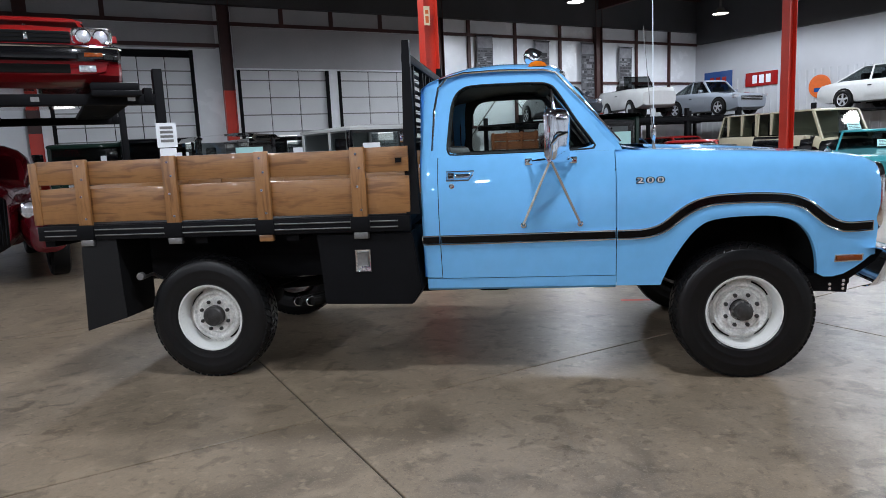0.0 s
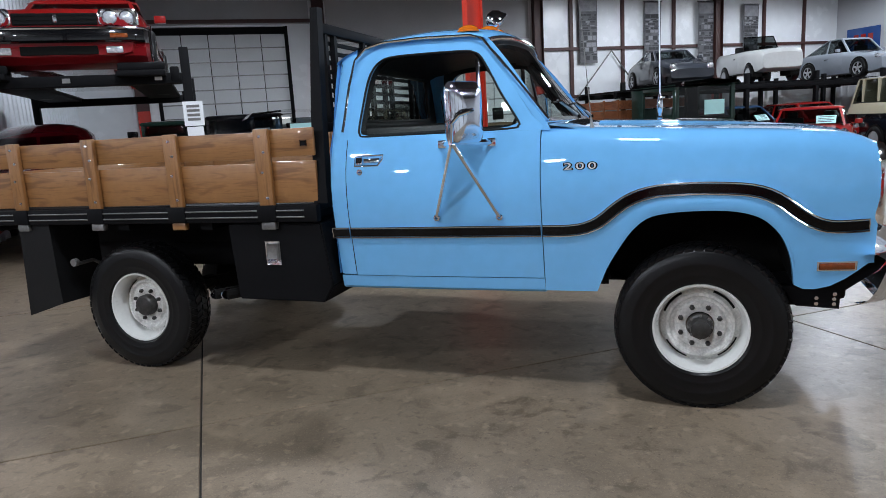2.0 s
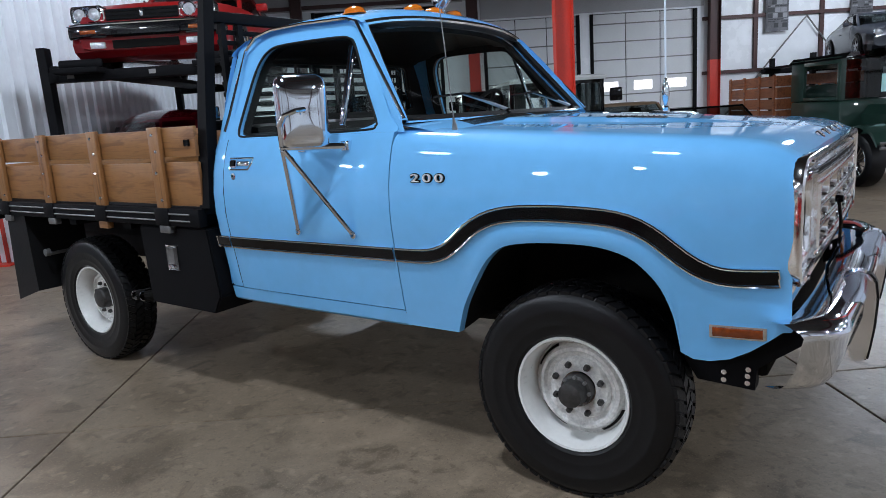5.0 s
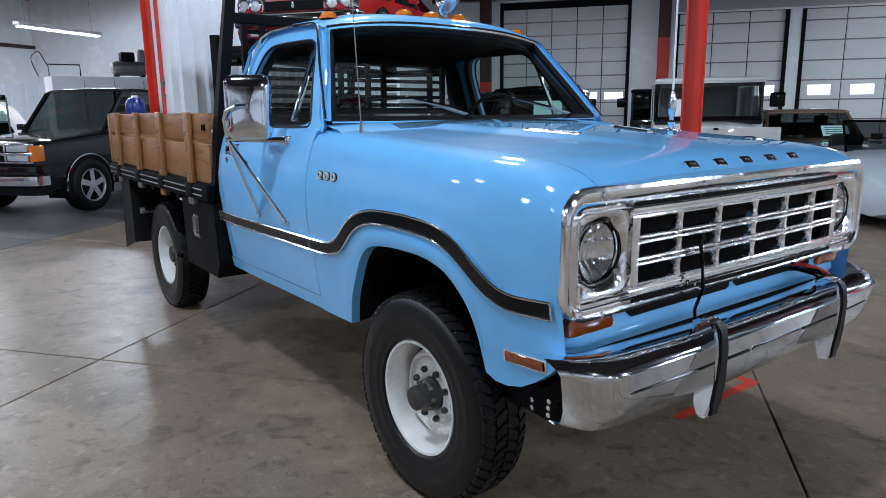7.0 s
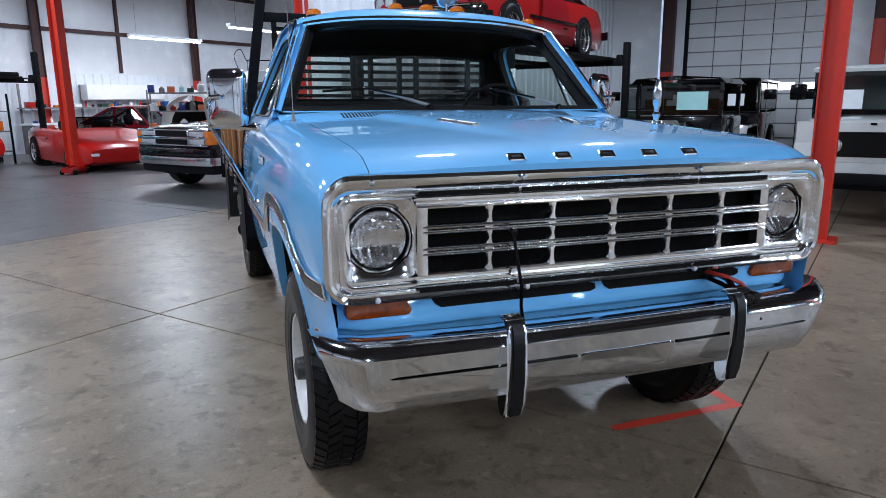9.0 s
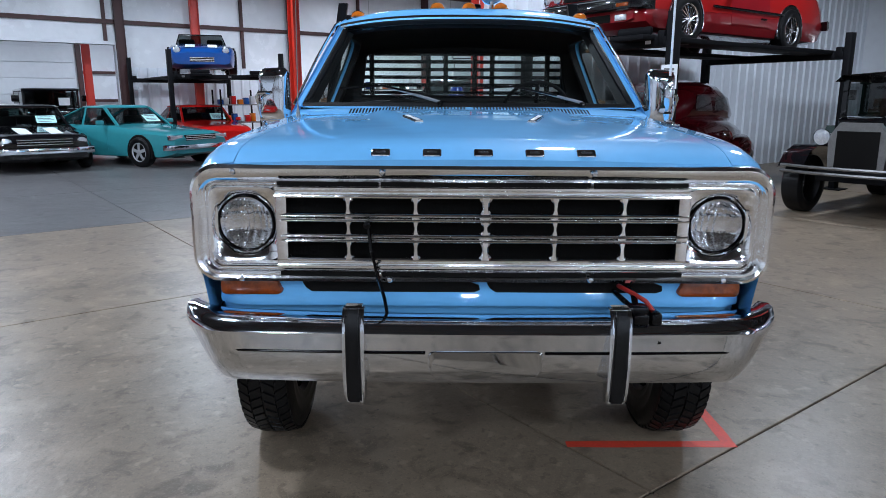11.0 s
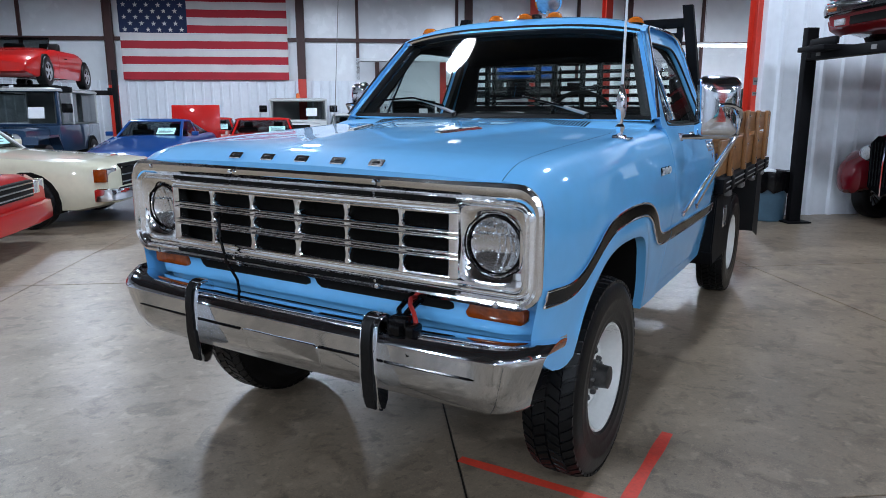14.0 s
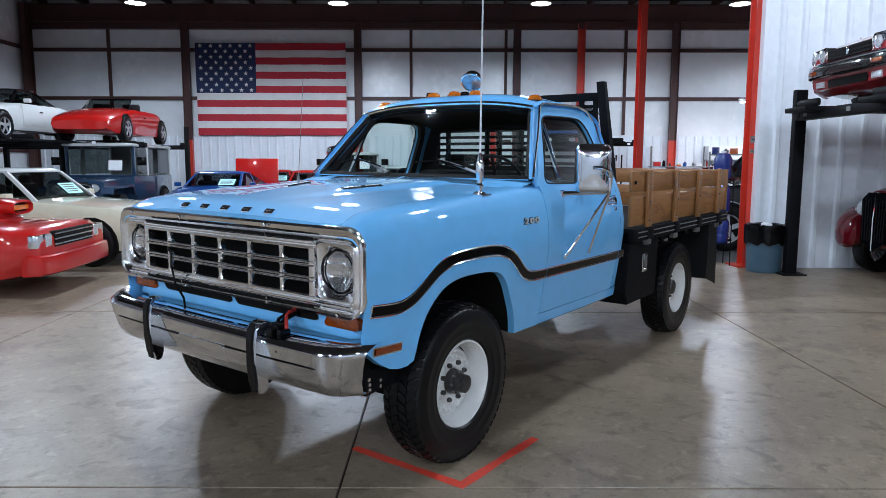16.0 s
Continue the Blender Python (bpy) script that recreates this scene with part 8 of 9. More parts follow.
car("open_sports_car", at(-15.1, 6.9, 0, -12), "red open sports car parked in the work bay", C_BRIGHT, L=4.55, W=1.86, clr=0.12, r=0.33, fo=0.95, wb=2.65, top=WEDGE, glass=(0.40, 0.5, 0.55, 0.66), roof=1.16, open_top=True, fogs=((0.62, 0.78, 0.36, 0.42),), category="sports car")
car("project_car", at(-17.0, 9.4, 0, 30), "dismantled maroon and white car body in the work bay", C_MAROON, L=4.4, W=1.75, top=FLAT, glass=(0.34, 0.45, 0.6, 0.8), roof=1.4, card=False, rim="disc")

jack = thing("floor_jack", at(-13.35, 5.45, 0, -60), "low red steel floor jack beside a red column", "floor jack")
part("frame", box(B(), -0.32, 0.32, -0.13, 0.13, 0.05, 0.15, 0.02), C_BRIGHT, jack)
part("lift_arm", box(B(), 0.05, 0.36, -0.05, 0.05, 0.14, 0.20, 0.015), C_BRIGHT, jack)
part("saddle", lathe(B(), [(0.0, 0.0), (0.06, 0.0), (0.065, 0.03), (0.0, 0.03)], 14, (0.33, 0, 0.19), "z"), STEEL_BLACK, jack)
part("handle", tube(B(), [(-0.28, 0, 0.12), (-0.55, 0, 0.35), (-0.95, 0, 0.75)], 0.018, 8), STEEL_BLACK, jack)
for x in (-0.25, 0.25):
    for y in (-0.15, 0.15):
        part("roller", lathe(B(), [(0.0, -0.02), (0.05, -0.02), (0.05, 0.02), (0.0, 0.02)], 14, (x, y, 0.052), "y"), STEEL_BLACK, jack)

# row before the flag wall
sport = car("sports_coupe", at(-15.45, -2.92, 0, 7), "bright red sports coupe with dark hood stripes", C_BRIGHT, L=4.85, W=1.86, clr=0.16, r=0.33, fo=0.95, wb=2.57, top=((0, 0.55), (0.02, 0.66), (0.12, 0.74), (0.34, 0.86), (0.4, 0.9), (0.8, 0.95), (0.97, 0.92), (1, 0.7)), glass=(0.36, 0.50, 0.60, 0.86), roof=1.26, stripe=STRIPE_DARK, category="sports car", group="cars by the flag wall")
for s in (-1, 1):
    hl = part("headlamp", box(B(), 2.30, 2.405, min(s * 0.50, s * 0.82), max(s * 0.50, s * 0.82), 0.545, 0.645, 0.012), BLACK, sport, "dark recessed headlamp pocket")
    for y in (0.58, 0.73):
        part("lens", box(B(), 2.39, 2.409, min(s * (y - 0.06), s * (y + 0.06)), max(s * (y - 0.06), s * (y + 0.06)), 0.555, 0.62, 0.006), LAMP_FACE, hl, "rectangular lens")
    part("fog_lamp", box(B(), 2.36, 2.43, min(s * 0.52, s * 0.70), max(s * 0.52, s * 0.70), 0.36, 0.42, 0.008), LAMP_FACE, sport, "small bumper lamp")
part("mouth", box(B(), 2.36, 2.432, -0.42, 0.42, 0.33, 0.43, 0.02), BLACK, sport, "dark air intake")
part("chin_spoiler", box(B(), 2.25, 2.45, -0.80, 0.80, 0.17, 0.23, 0.02), C_BRIGHT, sport)
part("nose_badge", lathe(B(), [(0.03, 0.0), (0.028, 0.008), (0, 0.01)], 12, (2.425, 0, 0.58), "x"), BRUSHED, sport)
car("muscle_car", at(-16.2, 0.0, 0, 2), "black muscle car with white hood stripes and chrome bumper", C_BLACK, L=4.9, W=1.86, clr=0.2, r=0.33, fo=0.9, wb=2.75, top=FLAT, glass=(0.34, 0.45, 0.62, 0.84), roof=1.33, lights=((0.68, 0.62, 0.09),), grille=(0.5, 0.55, 0.70), bumper=(CHROME, 0.38, 0.52, 0.07), stripe=PAPER, group="cars by the flag wall")
car("white_coupe", at(-17.8, -0.55, 0, 3), "white modern sports coupe behind a black car", C_WHITE, L=4.6, W=1.85, clr=0.14, r=0.34, top=WEDGE, glass=(0.34, 0.48, 0.62, 0.88), roof=1.36, rect=((0.55, 0.86, 0.56, 0.7),), grille=(0.4, 0.28, 0.5), group="cars by the flag wall")
car("teal_coupe", at(-15.6, 2.0, 0, 28), "teal two-door muscle car with a pale card", C_TEAL, L=4.8, W=1.85, clr=0.2, r=0.33, top=FLAT, glass=(0.36, 0.47, 0.62, 0.86), roof=1.32, rect=((0.5, 0.85, 0.6, 0.7),), grille=(0.45, 0.58, 0.7), bumper=(CHROME, 0.38, 0.5, 0.06), group="cars by the flag wall")
car("blue_coupe", at(-13.9, -5.15, 0, -3), "royal blue sports coupe with a card in the window", C_NAVY, L=4.7, W=1.8, clr=0.16, r=0.32, top=WEDGE, glass=(0.38, 0.5, 0.60, 0.82), roof=1.25, group="cars by the flag wall", category="sports car")
car("red_coupe", at(-18.2, -4.9, 0, 10), "red car with its front tilted open", C_BRIGHT, L=4.5, W=1.75, top=FLAT, glass=(0.36, 0.47, 0.6, 0.82), roof=1.25, group="cars by the flag wall")
hp = thing("tilted_hood", at(-15.9, -4.75, 0), "bright red hood panel standing upright", "hood panel")
part("panel", box(B(), -0.03, 0.03, -0.62, 0.62, 0.75, 1.62, 0.02, pose(0, 0, 0, 0, -6, 0)), C_BRIGHT, hp)
part("prop", tube(B(), [(0, -0.5, 0.0), (0, -0.5, 0.8)], 0.02, 6), STEEL_BLACK, hp)
part("prop", tube(B(), [(0, 0.5, 0.0), (0, 0.5, 0.8)], 0.02, 6), STEEL_BLACK, hp)
car("cream_sedan", at(-6.85, -5.95, 0, 86), "cream luxury sedan with chrome bumper", C_CREAM, L=5.2, W=1.86, clr=0.2, r=0.33, fo=0.95, wb=2.9, top=((0, 0.66), (0.012, 0.80), (0.28, 0.90), (0.36, 0.94), (0.78, 0.95), (0.98, 0.88), (1, 0.7)), glass=(0.36, 0.46, 0.66, 0.82), roof=1.38, square=0.6, rect=((0.56, 0.88, 0.58, 0.74),), grille=(0.44, 0.5, 0.78, CHROME), bumper=(CHROME, 0.34, 0.5, 0.12), signals=((0.86, 0.92, 0.58, 0.74),), roof_col=C_WHITE)
car("red_sedan", at(-4.07, -6.23, 0, 95), "bright red custom coupe with a hood scoop", C_BRIGHT, L=4.9, W=1.83, clr=0.2, r=0.33, fo=0.95, wb=2.74, top=((0, 0.60), (0.012, 0.76), (0.3, 0.82), (0.37, 0.88), (0.78, 0.92), (0.98, 0.86), (1, 0.7)), glass=(0.38, 0.5, 0.64, 0.8), roof=1.34, square=0.7, rect=((0.55, 0.70, 0.56, 0.70), (0.72, 0.87, 0.56, 0.70)), grille=(0.50, 0.54, 0.72), bumper=(C_BRIGHT, 0.26, 0.48, 0.10), card=False)
sc = thing("hood_scoop", at(-4.07, -6.23, 0.0, 95), "red hood scoop with an amber rim bolted to a hood", "hood scoop")
bm = B()
SCOOP_RING = [(math.copysign(abs(math.cos(q)) ** 0.6, math.cos(q)), math.copysign(abs(math.sin(q)) ** 0.7, math.sin(q))) for q in [2 * math.pi * i / 20 for i in range(20)]]
loft(bm, [[(1.86 - x, 0.08 + 0.25 * w * p, zc + h * q) for p, q in SCOOP_RING] for x, w, zc, h in ((0.06, 0.8, 0.955, 0.05), (0.0, 0.9, 0.955, 0.065), (0.02, 1.0, 0.957, 0.085), (0.12, 1.0, 0.965, 0.095), (0.4, 0.95, 0.97, 0.095), (0.7, 0.75, 0.955, 0.075), (0.85, 0.4, 0.93, 0.03))], True)
scoop = part("scoop", bm, C_BRIGHT, sc)
part("mouth", box(B(), 1.79, 1.80, -0.13, 0.29, 0.90, 1.01, 0.002), BLACK, scoop, "dark scoop mouth")
part("mouth_flap", box(B(), 1.80, 1.835, -0.09, 0.25, 0.925, 0.985, 0.01), AMBER, scoop, "amber scoop flap")
bm = B()
loft(bm, [[(1.45 + 0.33 * k * p, 0.08 + 0.21 * k * q, z) for p, q in SCOOP_RING] for z, k in ((0.74, 1.1), (0.83, 1.08), (0.84, 1.0), (0.90, 0.95))], True)
part("neck", bm, C_BRIGHT, sc)
for i in range(7):
    part("bolt", lathe(B(), [(0.011, 0), (0.011, 0.012), (0, 0.014)], 6, (1.62 - 0.05 * i, -0.155, 0.85), "z"), CHROME, sc)

# lift with two cars in the corner
lift(-13.6, -9.3, 0, 5.2, 4.6, 2.0, "black wide car lift stacked with two cars", (2.0, 2.15), post_h=2.5)
car("white_convertible", at(-13.2, -10.3, 2.0, 2), "white convertible with black top on a lift", C_WHITE, L=4.5, W=1.8, top=FLAT, glass=(0.34, 0.44, 0.62, 0.78), roof=1.25, roof_col=C_BLACK, rect=((0.5, 0.84, 0.52, 0.62),), grille=(0.4, 0.5, 0.62), bumper=(C_WHITE, 0.28, 0.46, 0.03), group="cars on lifts", card=False)
car("red_convertible", at(-14.3, -8.05, 2.0, 5), "red open two-seater on a lift", C_BRIGHT, L=3.95, W=1.52, clr=0.17, top=((0, 0.44), (0.03, 0.56), (0.2, 0.72), (0.38, 0.84), (0.8, 0.86), (0.97, 0.80), (1, 0.6)), glass=(0.40, 0.5, 0.56, 0.66), roof=1.12, open_top=True, group="cars on lifts", category="sports car")
# far lift with a blue roadster
lift(-18.2, 4.8, 0, 3.0, 4.2, 2.12, "black car lift near the flag wall", post_h=2.7)
car("blue_roadster", at(-18.0, 4.75, 2.12, -18), "blue open roadster with white stripes on a lift", C_NAVY, L=4.0, W=1.7, clr=0.14, r=0.33, top=((0, 0.5), (0.04, 0.64), (0.2, 0.74), (0.4, 0.84), (0.8, 0.86), (0.97, 0.7), (1, 0.5)), glass=(0.42, 0.48, 0.52, 0.62), roof=1.12, open_top=True, lights=((0.6, 0.6, 0.08),), grille=(0.3, 0.3, 0.42), stripe=PAPER, group="cars on lifts", category="sports car")
car("red_hatch", at(-18.3, 4.6, 0, 0), "red car parked under a lift", C_BRIGHT, L=4.5, W=1.75, top=FLAT, roof=1.3)
# back room shapes
offroader("off_roader", at(-23.6, 1.5, 0, 0), "dark off-roader in the back room", C_BLACK, C_BLACK)

# row before the garage doors
car("bronze_coupe", at(2.95, 10.4, 0, -86), "bronze two-door coupe with a card in the window", C_GOLD, L=4.8, W=1.85, top=FLAT, roof=1.34, lights=QUAD, grille=(0.4, 0.56, 0.7), bumper=(CHROME, 0.38, 0.5, 0.06))
car("silver_roadster", at(3.5, 7.75, 0, -84), "pale silver modern roadster with oval lamps", C_ICE, open_top=True, L=4.3, W=1.8, clr=0.14, r=0.33, top=((0, 0.42), (0.04, 0.6), (0.2, 0.74), (0.36, 0.84), (0.8, 0.86), (0.97, 0.74), (1, 0.5)), glass=(0.36, 0.47, 0.55, 0.66), roof=1.22, lights=((0.6, 0.56, 0.1),), category="sports car")
car("red_sports", at(10.9, 9.4, 0, -140), "red wide-bodied sports coupe facing the aisle", C_RED, L=4.3, W=1.8, clr=0.15, r=0.32, top=((0, 0.45), (0.03, 0.58), (0.26, 0.76), (0.36, 0.88), (0.8, 0.86), (0.97, 0.66), (1, 0.5)), glass=(0.34, 0.44, 0.6, 0.88), roof=1.26, lights=((0.62, 0.6, 0.09),), bumper=(C_BLACK, 0.3, 0.42, 0.03), category="sports car")
car("dark_coupe", at(8.6, 11.0, 0, -130), "dark red coupe with pale cards", C_MAROON, L=4.5, W=1.8, top=WEDGE, roof=1.28)
car("red_classic", at(9.6, 13.2, 0, -95), "dark red classic with chrome bumper", C_MAROON, L=4.9, W=1.85, top=FLAT, roof=1.36, lights=QUAD, bumper=(CHROME, 0.38, 0.5, 0.06))
car("blue_classic", at(12.2, 13.4, 0, -95), "blue classic parked under a lift", C_SLATE, L=4.9, W=1.85, top=FLAT, roof=1.36, lights=QUAD, bumper=(CHROME, 0.38, 0.5, 0.06))
car("maroon_classic", at(14.6, 13.2, 0, -90), "maroon classic sedan parked under a lift", C_RED, L=4.9, W=1.85, top=FLAT, roof=1.36, lights=QUAD, bumper=(CHROME, 0.38, 0.5, 0.06))
car("teal_sedan", at(14.2, 6.6, 0, -150), "blue-green sedan parked by the aisle", C_TEAL, L=4.6, W=1.8, top=FLAT, roof=1.34)
van = car("camper_van", at(14.4, 9.0, 0, -108), "cream and black camper van with a raised roof rack", C_TAN, L=4.5, W=1.75, clr=0.25, r=0.33, fo=0.75, wb=2.4, top=((0, 0.95), (0.01, 1.2), (0.06, 1.28), (0.95, 1.28), (0.99, 1.24), (1, 1.1)), glass=(0.015, 0.10, 0.93, 0.99), roof=1.92, tumble=0.84, square=0.85, low_col=C_BLACK, split=0.72, rim="disc", category="van", lights=((0.6, 0.85, 0.09),), bumper=(CHROME, 0.4, 0.52, 0.05))
for x in (-1.6, -0.95, -0.3, 0.35, 1.0):
    part("window_bar", box(B(), x - 0.035, x + 0.035, -0.80, 0.80, 1.3, 1.9), C_TAN, van, smooth=False)
# high lifts along the end wall
rack_ = thing("storage_rack", HALL, "long black steel rack carrying parked cars by the end wall", "storage rack")
for v in (13.0, 15.2, 17.3):
    part("beam", box(B(), 9.3, 20.7, v - 0.07, v + 0.07, 1.86, 2.0, 0.01), STEEL_BLACK, rack_)
    for u in (9.6, 12.3, 14.9, 17.6, 20.4):
        part("post", box(B(), u - 0.06, u + 0.06, v - 0.06, v + 0.06, 0, 2.3, 0.006), STEEL_BLACK, rack_)
for k in range(15):
    u = 9.4 + 0.76 * k
    part("deck_plate", box(B(), u, u + 0.42, 12.9, 17.4, 2.0, 2.05, 0.004), STEEL_BLACK, rack_)
car("grey_sports", at(11.3, 15.3, 2.05, -105), "grey rounded sports coupe on a rack", C_GREY, L=3.7, W=1.55, clr=0.13, r=0.29, fo=0.75, wb=2.1, top=((0, 0.45), (0.03, 0.58), (0.26, 0.76), (0.36, 0.88), (0.8, 0.86), (0.97, 0.66), (1, 0.5)), glass=(0.32, 0.44, 0.6, 0.9), roof=1.15, lights=((0.55, 0.56, 0.08),), group="cars on lifts", category="sports car", card=False)
car("white_amphibian", at(14.4, 14.9, 2.05, -110), "white open amphibious convertible on a rack", C_WHITE, L=3.7, W=1.4, clr=0.3, r=0.29, fo=0.75, wb=1.9, top=((0, 0.8), (0.03, 0.95), (0.3, 1.0), (0.6, 1.0), (0.9, 1.05), (1, 1.0)), glass=(0.40, 0.46, 0.5, 0.7), roof=1.45, open_top=True, rim="disc", group="cars on lifts")
car("silver_muscle", at(18.6, 15.0, 2.05, -98), "silver muscle coupe with black side stripe on a rack", C_SILVER, L=4.0, W=1.6, clr=0.16, r=0.32, fo=0.8, wb=2.3, top=FLAT, glass=(0.35, 0.46, 0.62, 0.86), roof=1.36, rect=((0.55, 0.8, 0.6, 0.72),), grille=(0.5, 0.5, 0.66), group="cars on lifts", card=False)
car("white_muscle", at(19.7, 8.75, 2.0, -100), "white muscle car on a high rack", C_WHITE, L=4.75, W=1.85, top=FLAT, roof=1.36, group="cars on lifts", card=False)
lift(19.7, 8.8, -100, 2.3, 4.2, 2.0, "black four-post lift by the gable wall", post_h=2.3)

# signs on the gable wall
for v0, v1, z0, z1, mt, inner, lab in ((15.87, 17.24, 3.17, 3.97, C_NAVY, C_RED, "blue enamel wall sign with a red emblem"), (13.81, 15.22, 3.2, 3.74, C_RED, PAPER, "red enamel wall sign with pale marks")):
    sg_ = thing("wall_sign", HALL, lab, "wall sign", "wall signs")
    part("plate", box(B(), U1 - 0.10, U1 - 0.062, v0, v1, z0, z1, 0.006), mt, sg_, smooth=False)
    vm, zm = (v0 + v1) / 2, (z0 + z1) / 2
    for k in range(3):
        part("emblem", box(B(), U1 - 0.112, U1 - 0.10, vm - 0.42 + 0.3 * k, vm - 0.22 + 0.3 * k, zm - 0.16, zm + 0.16), inner, sg_, smooth=False)
sg_ = thing("wall_sign", at(U1 - 0.08, 12.1, 2.95), "round orange enamel wall sign", "wall sign", "wall signs")
part("plate", lathe(B(), [(0.0, 0.0), (0.42, 0.0), (0.42, -0.03), (0, -0.03)], 32, axis="x"), SIGN_ORANGE, sg_)
part("emblem", box(B(), -0.045, -0.031, -0.2, 0.2, -0.2, -0.05), C_NAVY, sg_, smooth=False)

# flag
flag = thing("flag", at(U0 + 0.14, -5.45, 0), "large striped flag with a starred blue corner hung on the wall", "flag")
FW, FH, FZ = 5.3, 3.2, 2.47


def ripple(v, z):
    return 0.03 * math.sin(v * 3.1 + z * 0.8) + 0.02 * math.sin(v * 7.3 - z * 2.1)


for k in range(13):
    z0 = FZ + FH * (12 - k) / 13
    v_from = -FW / 2 + (FW * 0.40 if k < 7 else 0)
    bm = B()
    n = 26
    loft(bm, [[(ripple(v_from + (FW / 2 - v_from) * i / n, z) + 0.02, v_from + (FW / 2 - v_from) * i / n, z) for i in range(n + 1)] for z in (z0, z0 + FH / 26, z0 + FH / 13)], False)
    part("stripe", bm, FLAG_RED if k % 2 == 0 else FLAG_WHITE, flag)
bm = B()
loft(bm, [[(ripple(-FW / 2 + FW * 0.4 * i / 12, z) + 0.02, -FW / 2 + FW * 0.4 * i / 12, z) for i in range(13)] for z in [FZ + FH * (6 + 7 * j / 6) / 13 for j in range(7)]], False)
part("canton", bm, FLAG_BLUE, flag, "dark blue corner")
star = bpy.data.meshes.new("star")
pts = [(0.0, (0.085 if i % 2 == 0 else 0.034) * math.sin(math.pi * i / 5), (0.085 if i % 2 == 0 else 0.034) * math.cos(math.pi * i / 5)) for i in range(10)]
star.from_pydata([(0.004, 0, 0)] + pts, [], [(0, i + 1, (i + 1) % 10 + 1) for i in range(10)])
star.materials.append(FLAG_WHITE)
for row in range(9):
    for k in range(6 if row % 2 == 0 else 5):
        v = -FW / 2 + FW * 0.4 * (k + (0.5 if row % 2 == 0 else 1.0)) / 6
        z = FZ + FH * (6 + 7 * (8.5 - row) / 9) / 13
        link("star", star, FLAG_WHITE, flag, smooth=False, m=pose(ripple(v, z) + 0.032, v, z))

# trash bin beside the lift
bin_ = thing("trash_bin", at(-5.53, 5.12), "grey-blue plastic trash bin lined with a black bag", "trash bin")
bm = B()
lathe(bm, [(0.0, 0.003), (0.215, 0.003), (0.225, 0.02), (0.25, 0.60), (0.262, 0.61), (0.262, 0.64), (0.24, 0.64), (0.22, 0.2)], 24, axis="z")
part("bin_body", bm, BIN_BLUE, bin_)
bm = B()
lathe(bm, [(0.27, 0.40), (0.272, 0.5), (0.276, 0.62), (0.27, 0.66), (0.235, 0.645), (0.2, 0.4)], 24, axis="z")
for v in bm.verts:
    v.co.z += 0.03 * math.sin(9 * math.atan2(v.co.y, v.co.x)) * (1 if v.co.z < 0.45 else 0.2)
part("bag", bm, BLACK, bin_, "black plastic bag")
part("paper_scrap", box(B(), -0.06, 0.08, -0.05, 0.06, 0.63, 0.68, 0.02), PAPER, bin_)

# workbench and shelves at the far wall of the work bay
bench = thing("workbench", at(U0 + 0.55, 11.2), "white workbench with a raised shelf of tools", "workbench")
part("top", box(B(), -0.4, 0.4, -3.2, 3.2, 0.86, 0.92, 0.01), PAPER, bench)
part("shelf", box(B(), -0.4, 0.1, -3.2, 3.2, 1.35, 1.39, 0.01), GREY_METAL, bench)
part("cabinet", box(B(), -0.38, 0.05, -1.2, 1.6, 1.62, 2.1, 0.01), PAPER, bench)
for y in (-3.1, -1.2, 1.2, 3.1):
    part("leg", box(B(), -0.38, 0.36, y - 0.03, y + 0.03, 0, 0.86), GREY_METAL, bench, smooth=False)
    part("upright", box(B(), -0.38, -0.34, y - 0.03, y + 0.03, 0.92, 2.1), GREY_METAL, bench, smooth=False)
rnd = random.Random(5)
for k in range(46):
    z = 0.92 if k % 2 else 1.39
    y = -3.0 + 6.0 * (k / 46) + rnd.uniform(-0.05, 0.05)
    mt = (C_BRIGHT, C_NAVY, BLACK, GREY_METAL, C_GREEN, PAPER, AMBER)[k % 7]
    w, h = rnd.uniform(0.05, 0.13), rnd.uniform(0.08, 0.24)
    t = thing("shop_bottle" if k % 3 else "parts_box", at(U0 + 0.35 + rnd.uniform(0, 0.18), 11.2 + y, z), "small coloured container on a workshop shelf", "container", "shop containers")
    bm = B()
    if k % 3:
        lathe(bm, [(0, 0), (w * 0.5, 0), (w * 0.5, h * 0.7), (w * 0.2, h * 0.85), (w * 0.2, h), (0, h)], 12, axis="z")
    else:
        box(bm, -w, w, -w, w, 0, h * 0.8, 0.006)
    part("body", bm, mt, t)
cart = thing("tool_cart", at(-17.8, 5.6), "open steel rack with red, orange and blue supplies", "tool rack")
for z in (0.3, 0.8, 1.3):
    part("tray", box(B(), -0.35, 0.35, -0.6, 0.6, z, z + 0.03), GREY_METAL, cart, smooth=False)
for x, y in ((-0.34, -0.58), (0.34, -0.58), (-0.34, 0.58), (0.34, 0.58)):
    part("post", box(B(), x - 0.02, x + 0.02, y - 0.02, y + 0.02, 0, 1.75), STEEL_BLACK, cart, smooth=False)
for k in range(12):
    t = thing("supply_bin", at(-17.8 + rnd.uniform(-0.2, 0.2), 5.1 + 0.19 * (k % 6), 0.83 if k < 6 else 1.33), "small plastic supply bin on a rack", "supply bin", "supply bins")
    part("body", box(B(), -0.08, 0.08, -0.07, 0.07, 0, 0.14 + 0.05 * (k % 3), 0.01), (C_BRIGHT, AMBER, C_NAVY, PAPER)[k % 4], t)
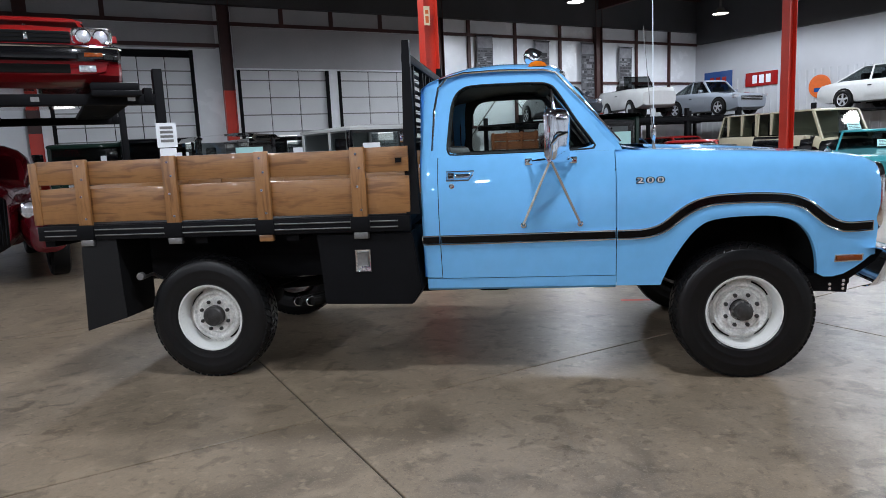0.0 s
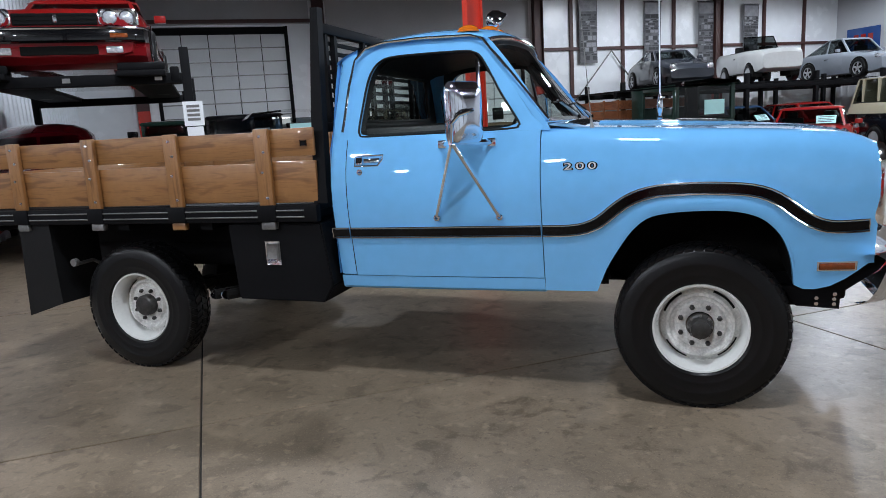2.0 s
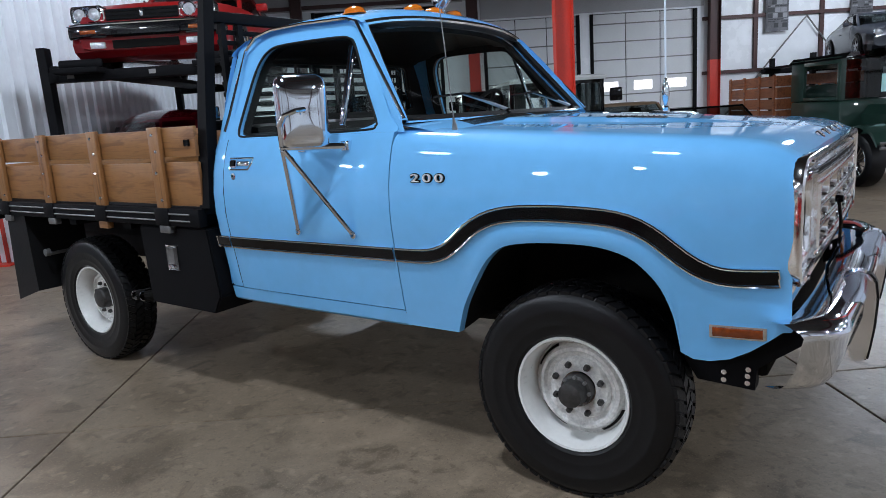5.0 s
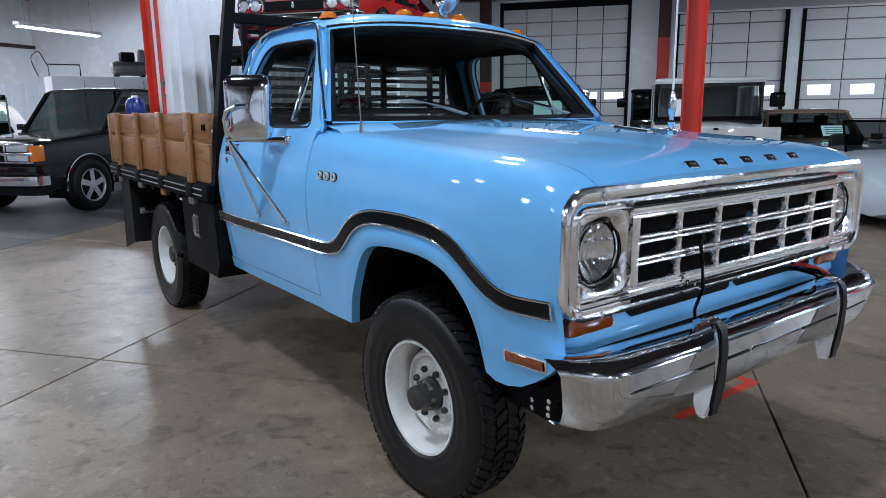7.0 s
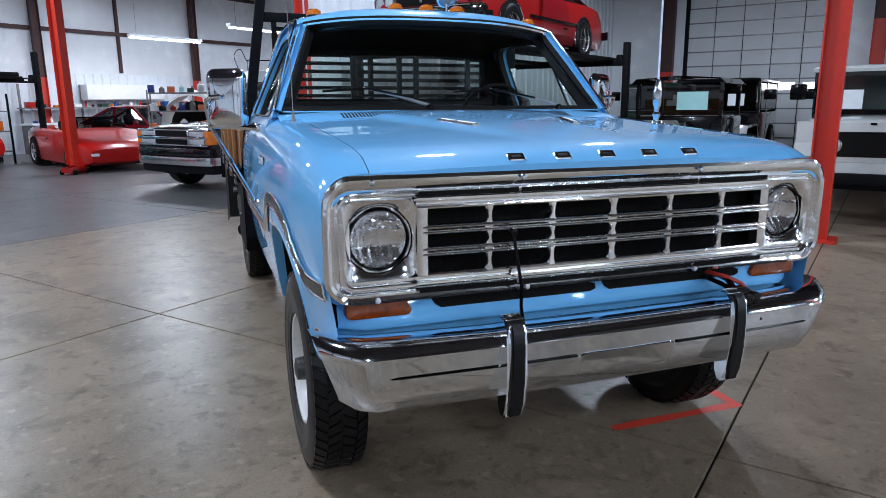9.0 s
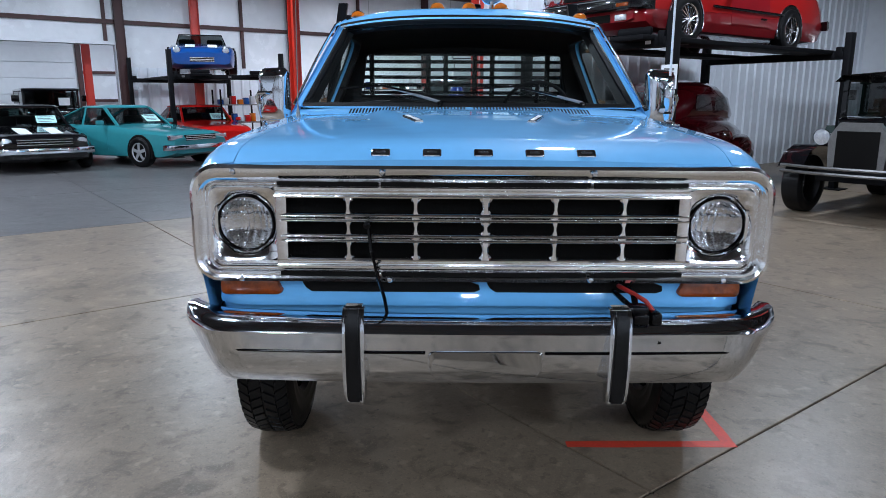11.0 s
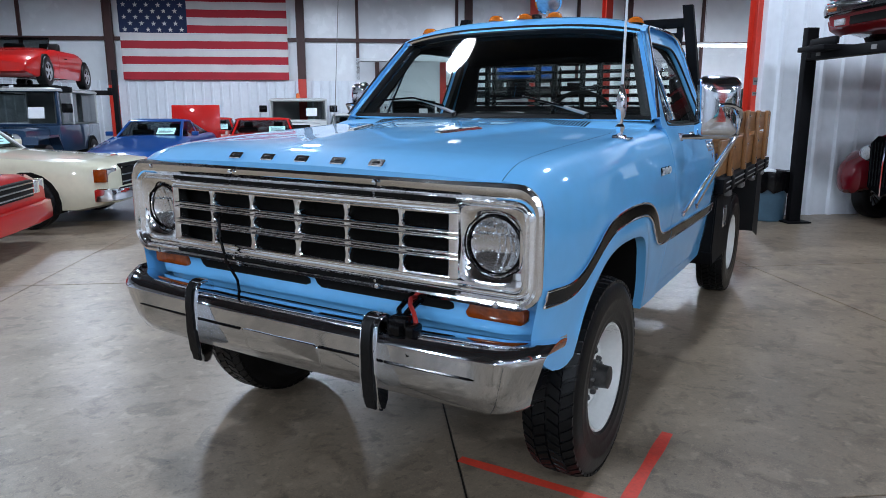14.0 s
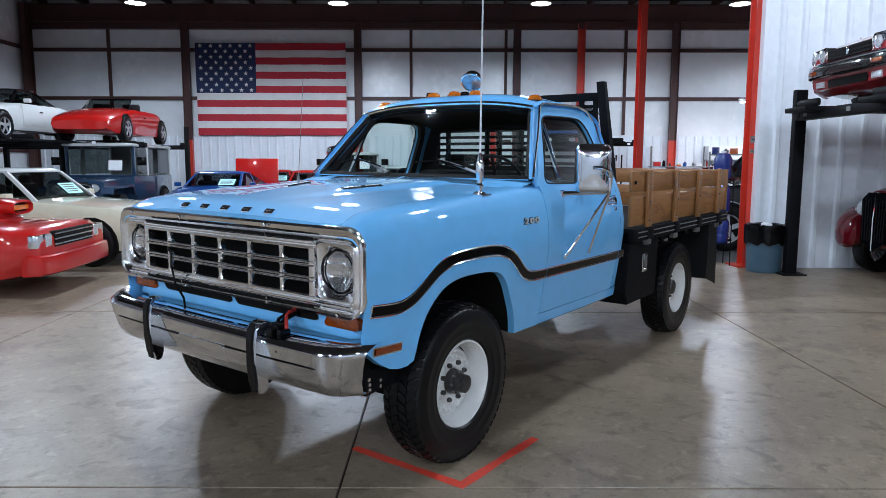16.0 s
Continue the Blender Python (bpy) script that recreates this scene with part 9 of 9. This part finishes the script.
# water jugs stacked by the red column
jr = thing("jug_stand", at(-6.16, 4.74), "dark wire stand for water jugs beside a red column", "jug stand")
for x, y in ((-0.12, -0.12), (0.12, -0.12), (-0.12, 0.12), (0.12, 0.12)):
    part("upright", tube(B(), [(x, y, 0), (x, y, 1.28)], 0.008, 6), STEEL_BLACK, jr)
for z in (0.33, 0.79, 1.27):
    part("shelf", box(B(), -0.13, 0.13, -0.13, 0.13, z - 0.01, z, 0.002), STEEL_BLACK, jr)
for z, h, mt, lab in ((0.33, 0.42, JUG_BLUE, "blue plastic water jug"), (0.79, 0.44, JUG_BLUE, "blue plastic water jug"), (1.27, 0.40, JUG_BLUE, "blue plastic water jug")):
    jg = thing("water_jug", at(-6.16, 4.74, z), lab, "water jug", "water jugs")
    r = 0.125 if h > 0.3 else 0.07
    part("body", lathe(B(), [(0, 0), (r * 0.9, 0.0), (r, 0.02), (r, h * 0.3), (r * 0.94, h * 0.34), (r, h * 0.38), (r, h * 0.72), (r * 0.7, h * 0.9), (r * 0.3, h * 0.94), (0, h * 0.94)], 20, axis="z"), mt, jg)
    part("cap", lathe(B(), [(r * 0.3, h * 0.92), (r * 0.3, h), (0, h)], 12, axis="z"), PAPER, jg)
# white cabinet with machines on top, behind the black wagon
wc = thing("white_cabinet", at(-11.0, 9.9, 0, 55), "tall white steel cabinet carrying shop machines", "cabinet")
part("body", box(B(), -1.2, 1.2, -0.4, 0.4, 0.0, 2.2, 0.01), PAPER, wc)
for x in (-0.6, 0.0, 0.6):
    part("door_gap", box(B(), x - 0.005, x + 0.005, -0.404, -0.4, 0.08, 2.12), INK, wc, smooth=False)
for x in (-0.7, -0.1, 0.5):
    part("handle", box(B(), x - 0.01, x + 0.01, -0.425, -0.4, 1.0, 1.15, 0.004), CHROME, wc)
pm = thing("air_compressor", at(-10.8, 10.2, 2.2, 55), "grey air compressor with a horizontal tank", "compressor")
bm = B()
lathe(bm, [(0.0, -0.4), (0.12, -0.38), (0.16, -0.3), (0.16, 0.3), (0.12, 0.38), (0, 0.4)], 20, (0.1, 0, 0.2), "x")
part("tank", bm, GREY_METAL, pm)
part("motor", box(B(), -0.1, 0.2, -0.1, 0.1, 0.35, 0.55, 0.03), STEEL_BLACK, pm)
part("pump_head", lathe(B(), [(0.09, 0), (0.09, 0.22), (0.05, 0.28), (0, 0.28)], 14, (0.36, 0, 0.34), "z"), GREY_METAL, pm)
for x in (-0.2, 0.35):
    part("foot", box(B(), x - 0.03, x + 0.03, -0.12, 0.12, 0, 0.06), STEEL_BLACK, pm, smooth=False)
pf = thing("pipe_frame", at(-11.5, 9.2, 2.2, 55), "thin grey pipe frame and hose standing on a cabinet", "pipe frame")
bm = B()
tube(bm, [(-0.3, 0, 0), (-0.3, 0, 0.25), (0.3, 0, 0.25), (0.3, 0, 0)], 0.015, 6)
part("frame", bm, STEEL_BLACK, pf)
part("hose", tube(B(), curve_of([(-0.5, 0, 0.0), (-0.6, 0, 0.35), (-0.45, 0, 0.5), (-0.35, 0, 0.3), (-0.3, 0, 0.2)], 16), 0.01, 6), BLACK, pf)
# shelf unit with coloured supplies
su = thing("shelf_unit", at(-12.95, 8.0, 0, 48), "open wire shelf unit full of workshop supplies", "shelf unit")
for z in (0.35, 0.9, 1.3, 1.72):
    part("shelf", box(B(), -0.75, 0.75, -0.25, 0.25, z - 0.03, z, 0.004), GREY_METAL, su, smooth=False)
for x in (-0.74, 0.74):
    for y in (-0.24, 0.24):
        part("post", box(B(), x - 0.015, x + 0.015, y - 0.015, y + 0.015, 0, 1.78), GREY_METAL, su, smooth=False)
for k in range(21):
    z = (0.9, 1.3, 1.72)[k % 3]
    x = -0.66 + 0.22 * (k // 3)
    w_, h = rnd.uniform(0.06, 0.1), rnd.uniform(0.12, 0.26)
    mt = (SIGN_ORANGE, GREY_METAL, JUG_BLUE, C_RED, BLACK, PAPER, C_GREEN, PAPER_AQUA)[(k * 5) % 8]
    t = thing("shop_bottle" if k % 2 else "parts_box", at(-12.95, 8.0, z, 48) @ pose(x, -0.08 + 0.1 * (k % 2), 0), "small coloured container on a workshop shelf", "container", "shop containers")
    bm = B()
    if k % 2:
        lathe(bm, [(0, 0), (w_, 0), (w_, h * 0.7), (w_ * 0.4, h * 0.85), (w_ * 0.4, h), (0, h)], 12, axis="z")
    else:
        box(bm, -w_, w_, -w_, w_, 0, h * 0.8, 0.006)
    part("body", bm, mt, t)
# loose white fender with a dark wheel arch
lf = thing("loose_fender", at(-13.6, 9.0, 0, 30) @ Matrix.Scale(1.25, 4), "white car fender with a dark wheel arch on a stand", "fender")
bm = B()
rows = []
for i in range(9):
    a = math.pi * i / 8
    rows.append([(0.62 * math.cos(a), y, 0.75 + k * math.sin(a) * 0.68) for y, k in ((-0.5, 0.86), (-0.44, 0.97), (-0.2, 1.02), (0.2, 1.0))])
loft(bm, rows, False)
part("shell", bm, C_WHITE, lf)
bm = B()
prism(bm, [(0.5 * math.cos(math.pi * i / 10) + 0.1, 0.72 + 0.5 * math.sin(math.pi * i / 10)) for i in range(11)], "y", -0.52, -0.46)
part("arch", bm, DARK, lf)
for x in (-0.5, 0.5):
    part("stand_leg", box(B(), x - 0.03, x + 0.03, -0.3, 0.2, 0, 0.78), GREY_METAL, lf, smooth=False)
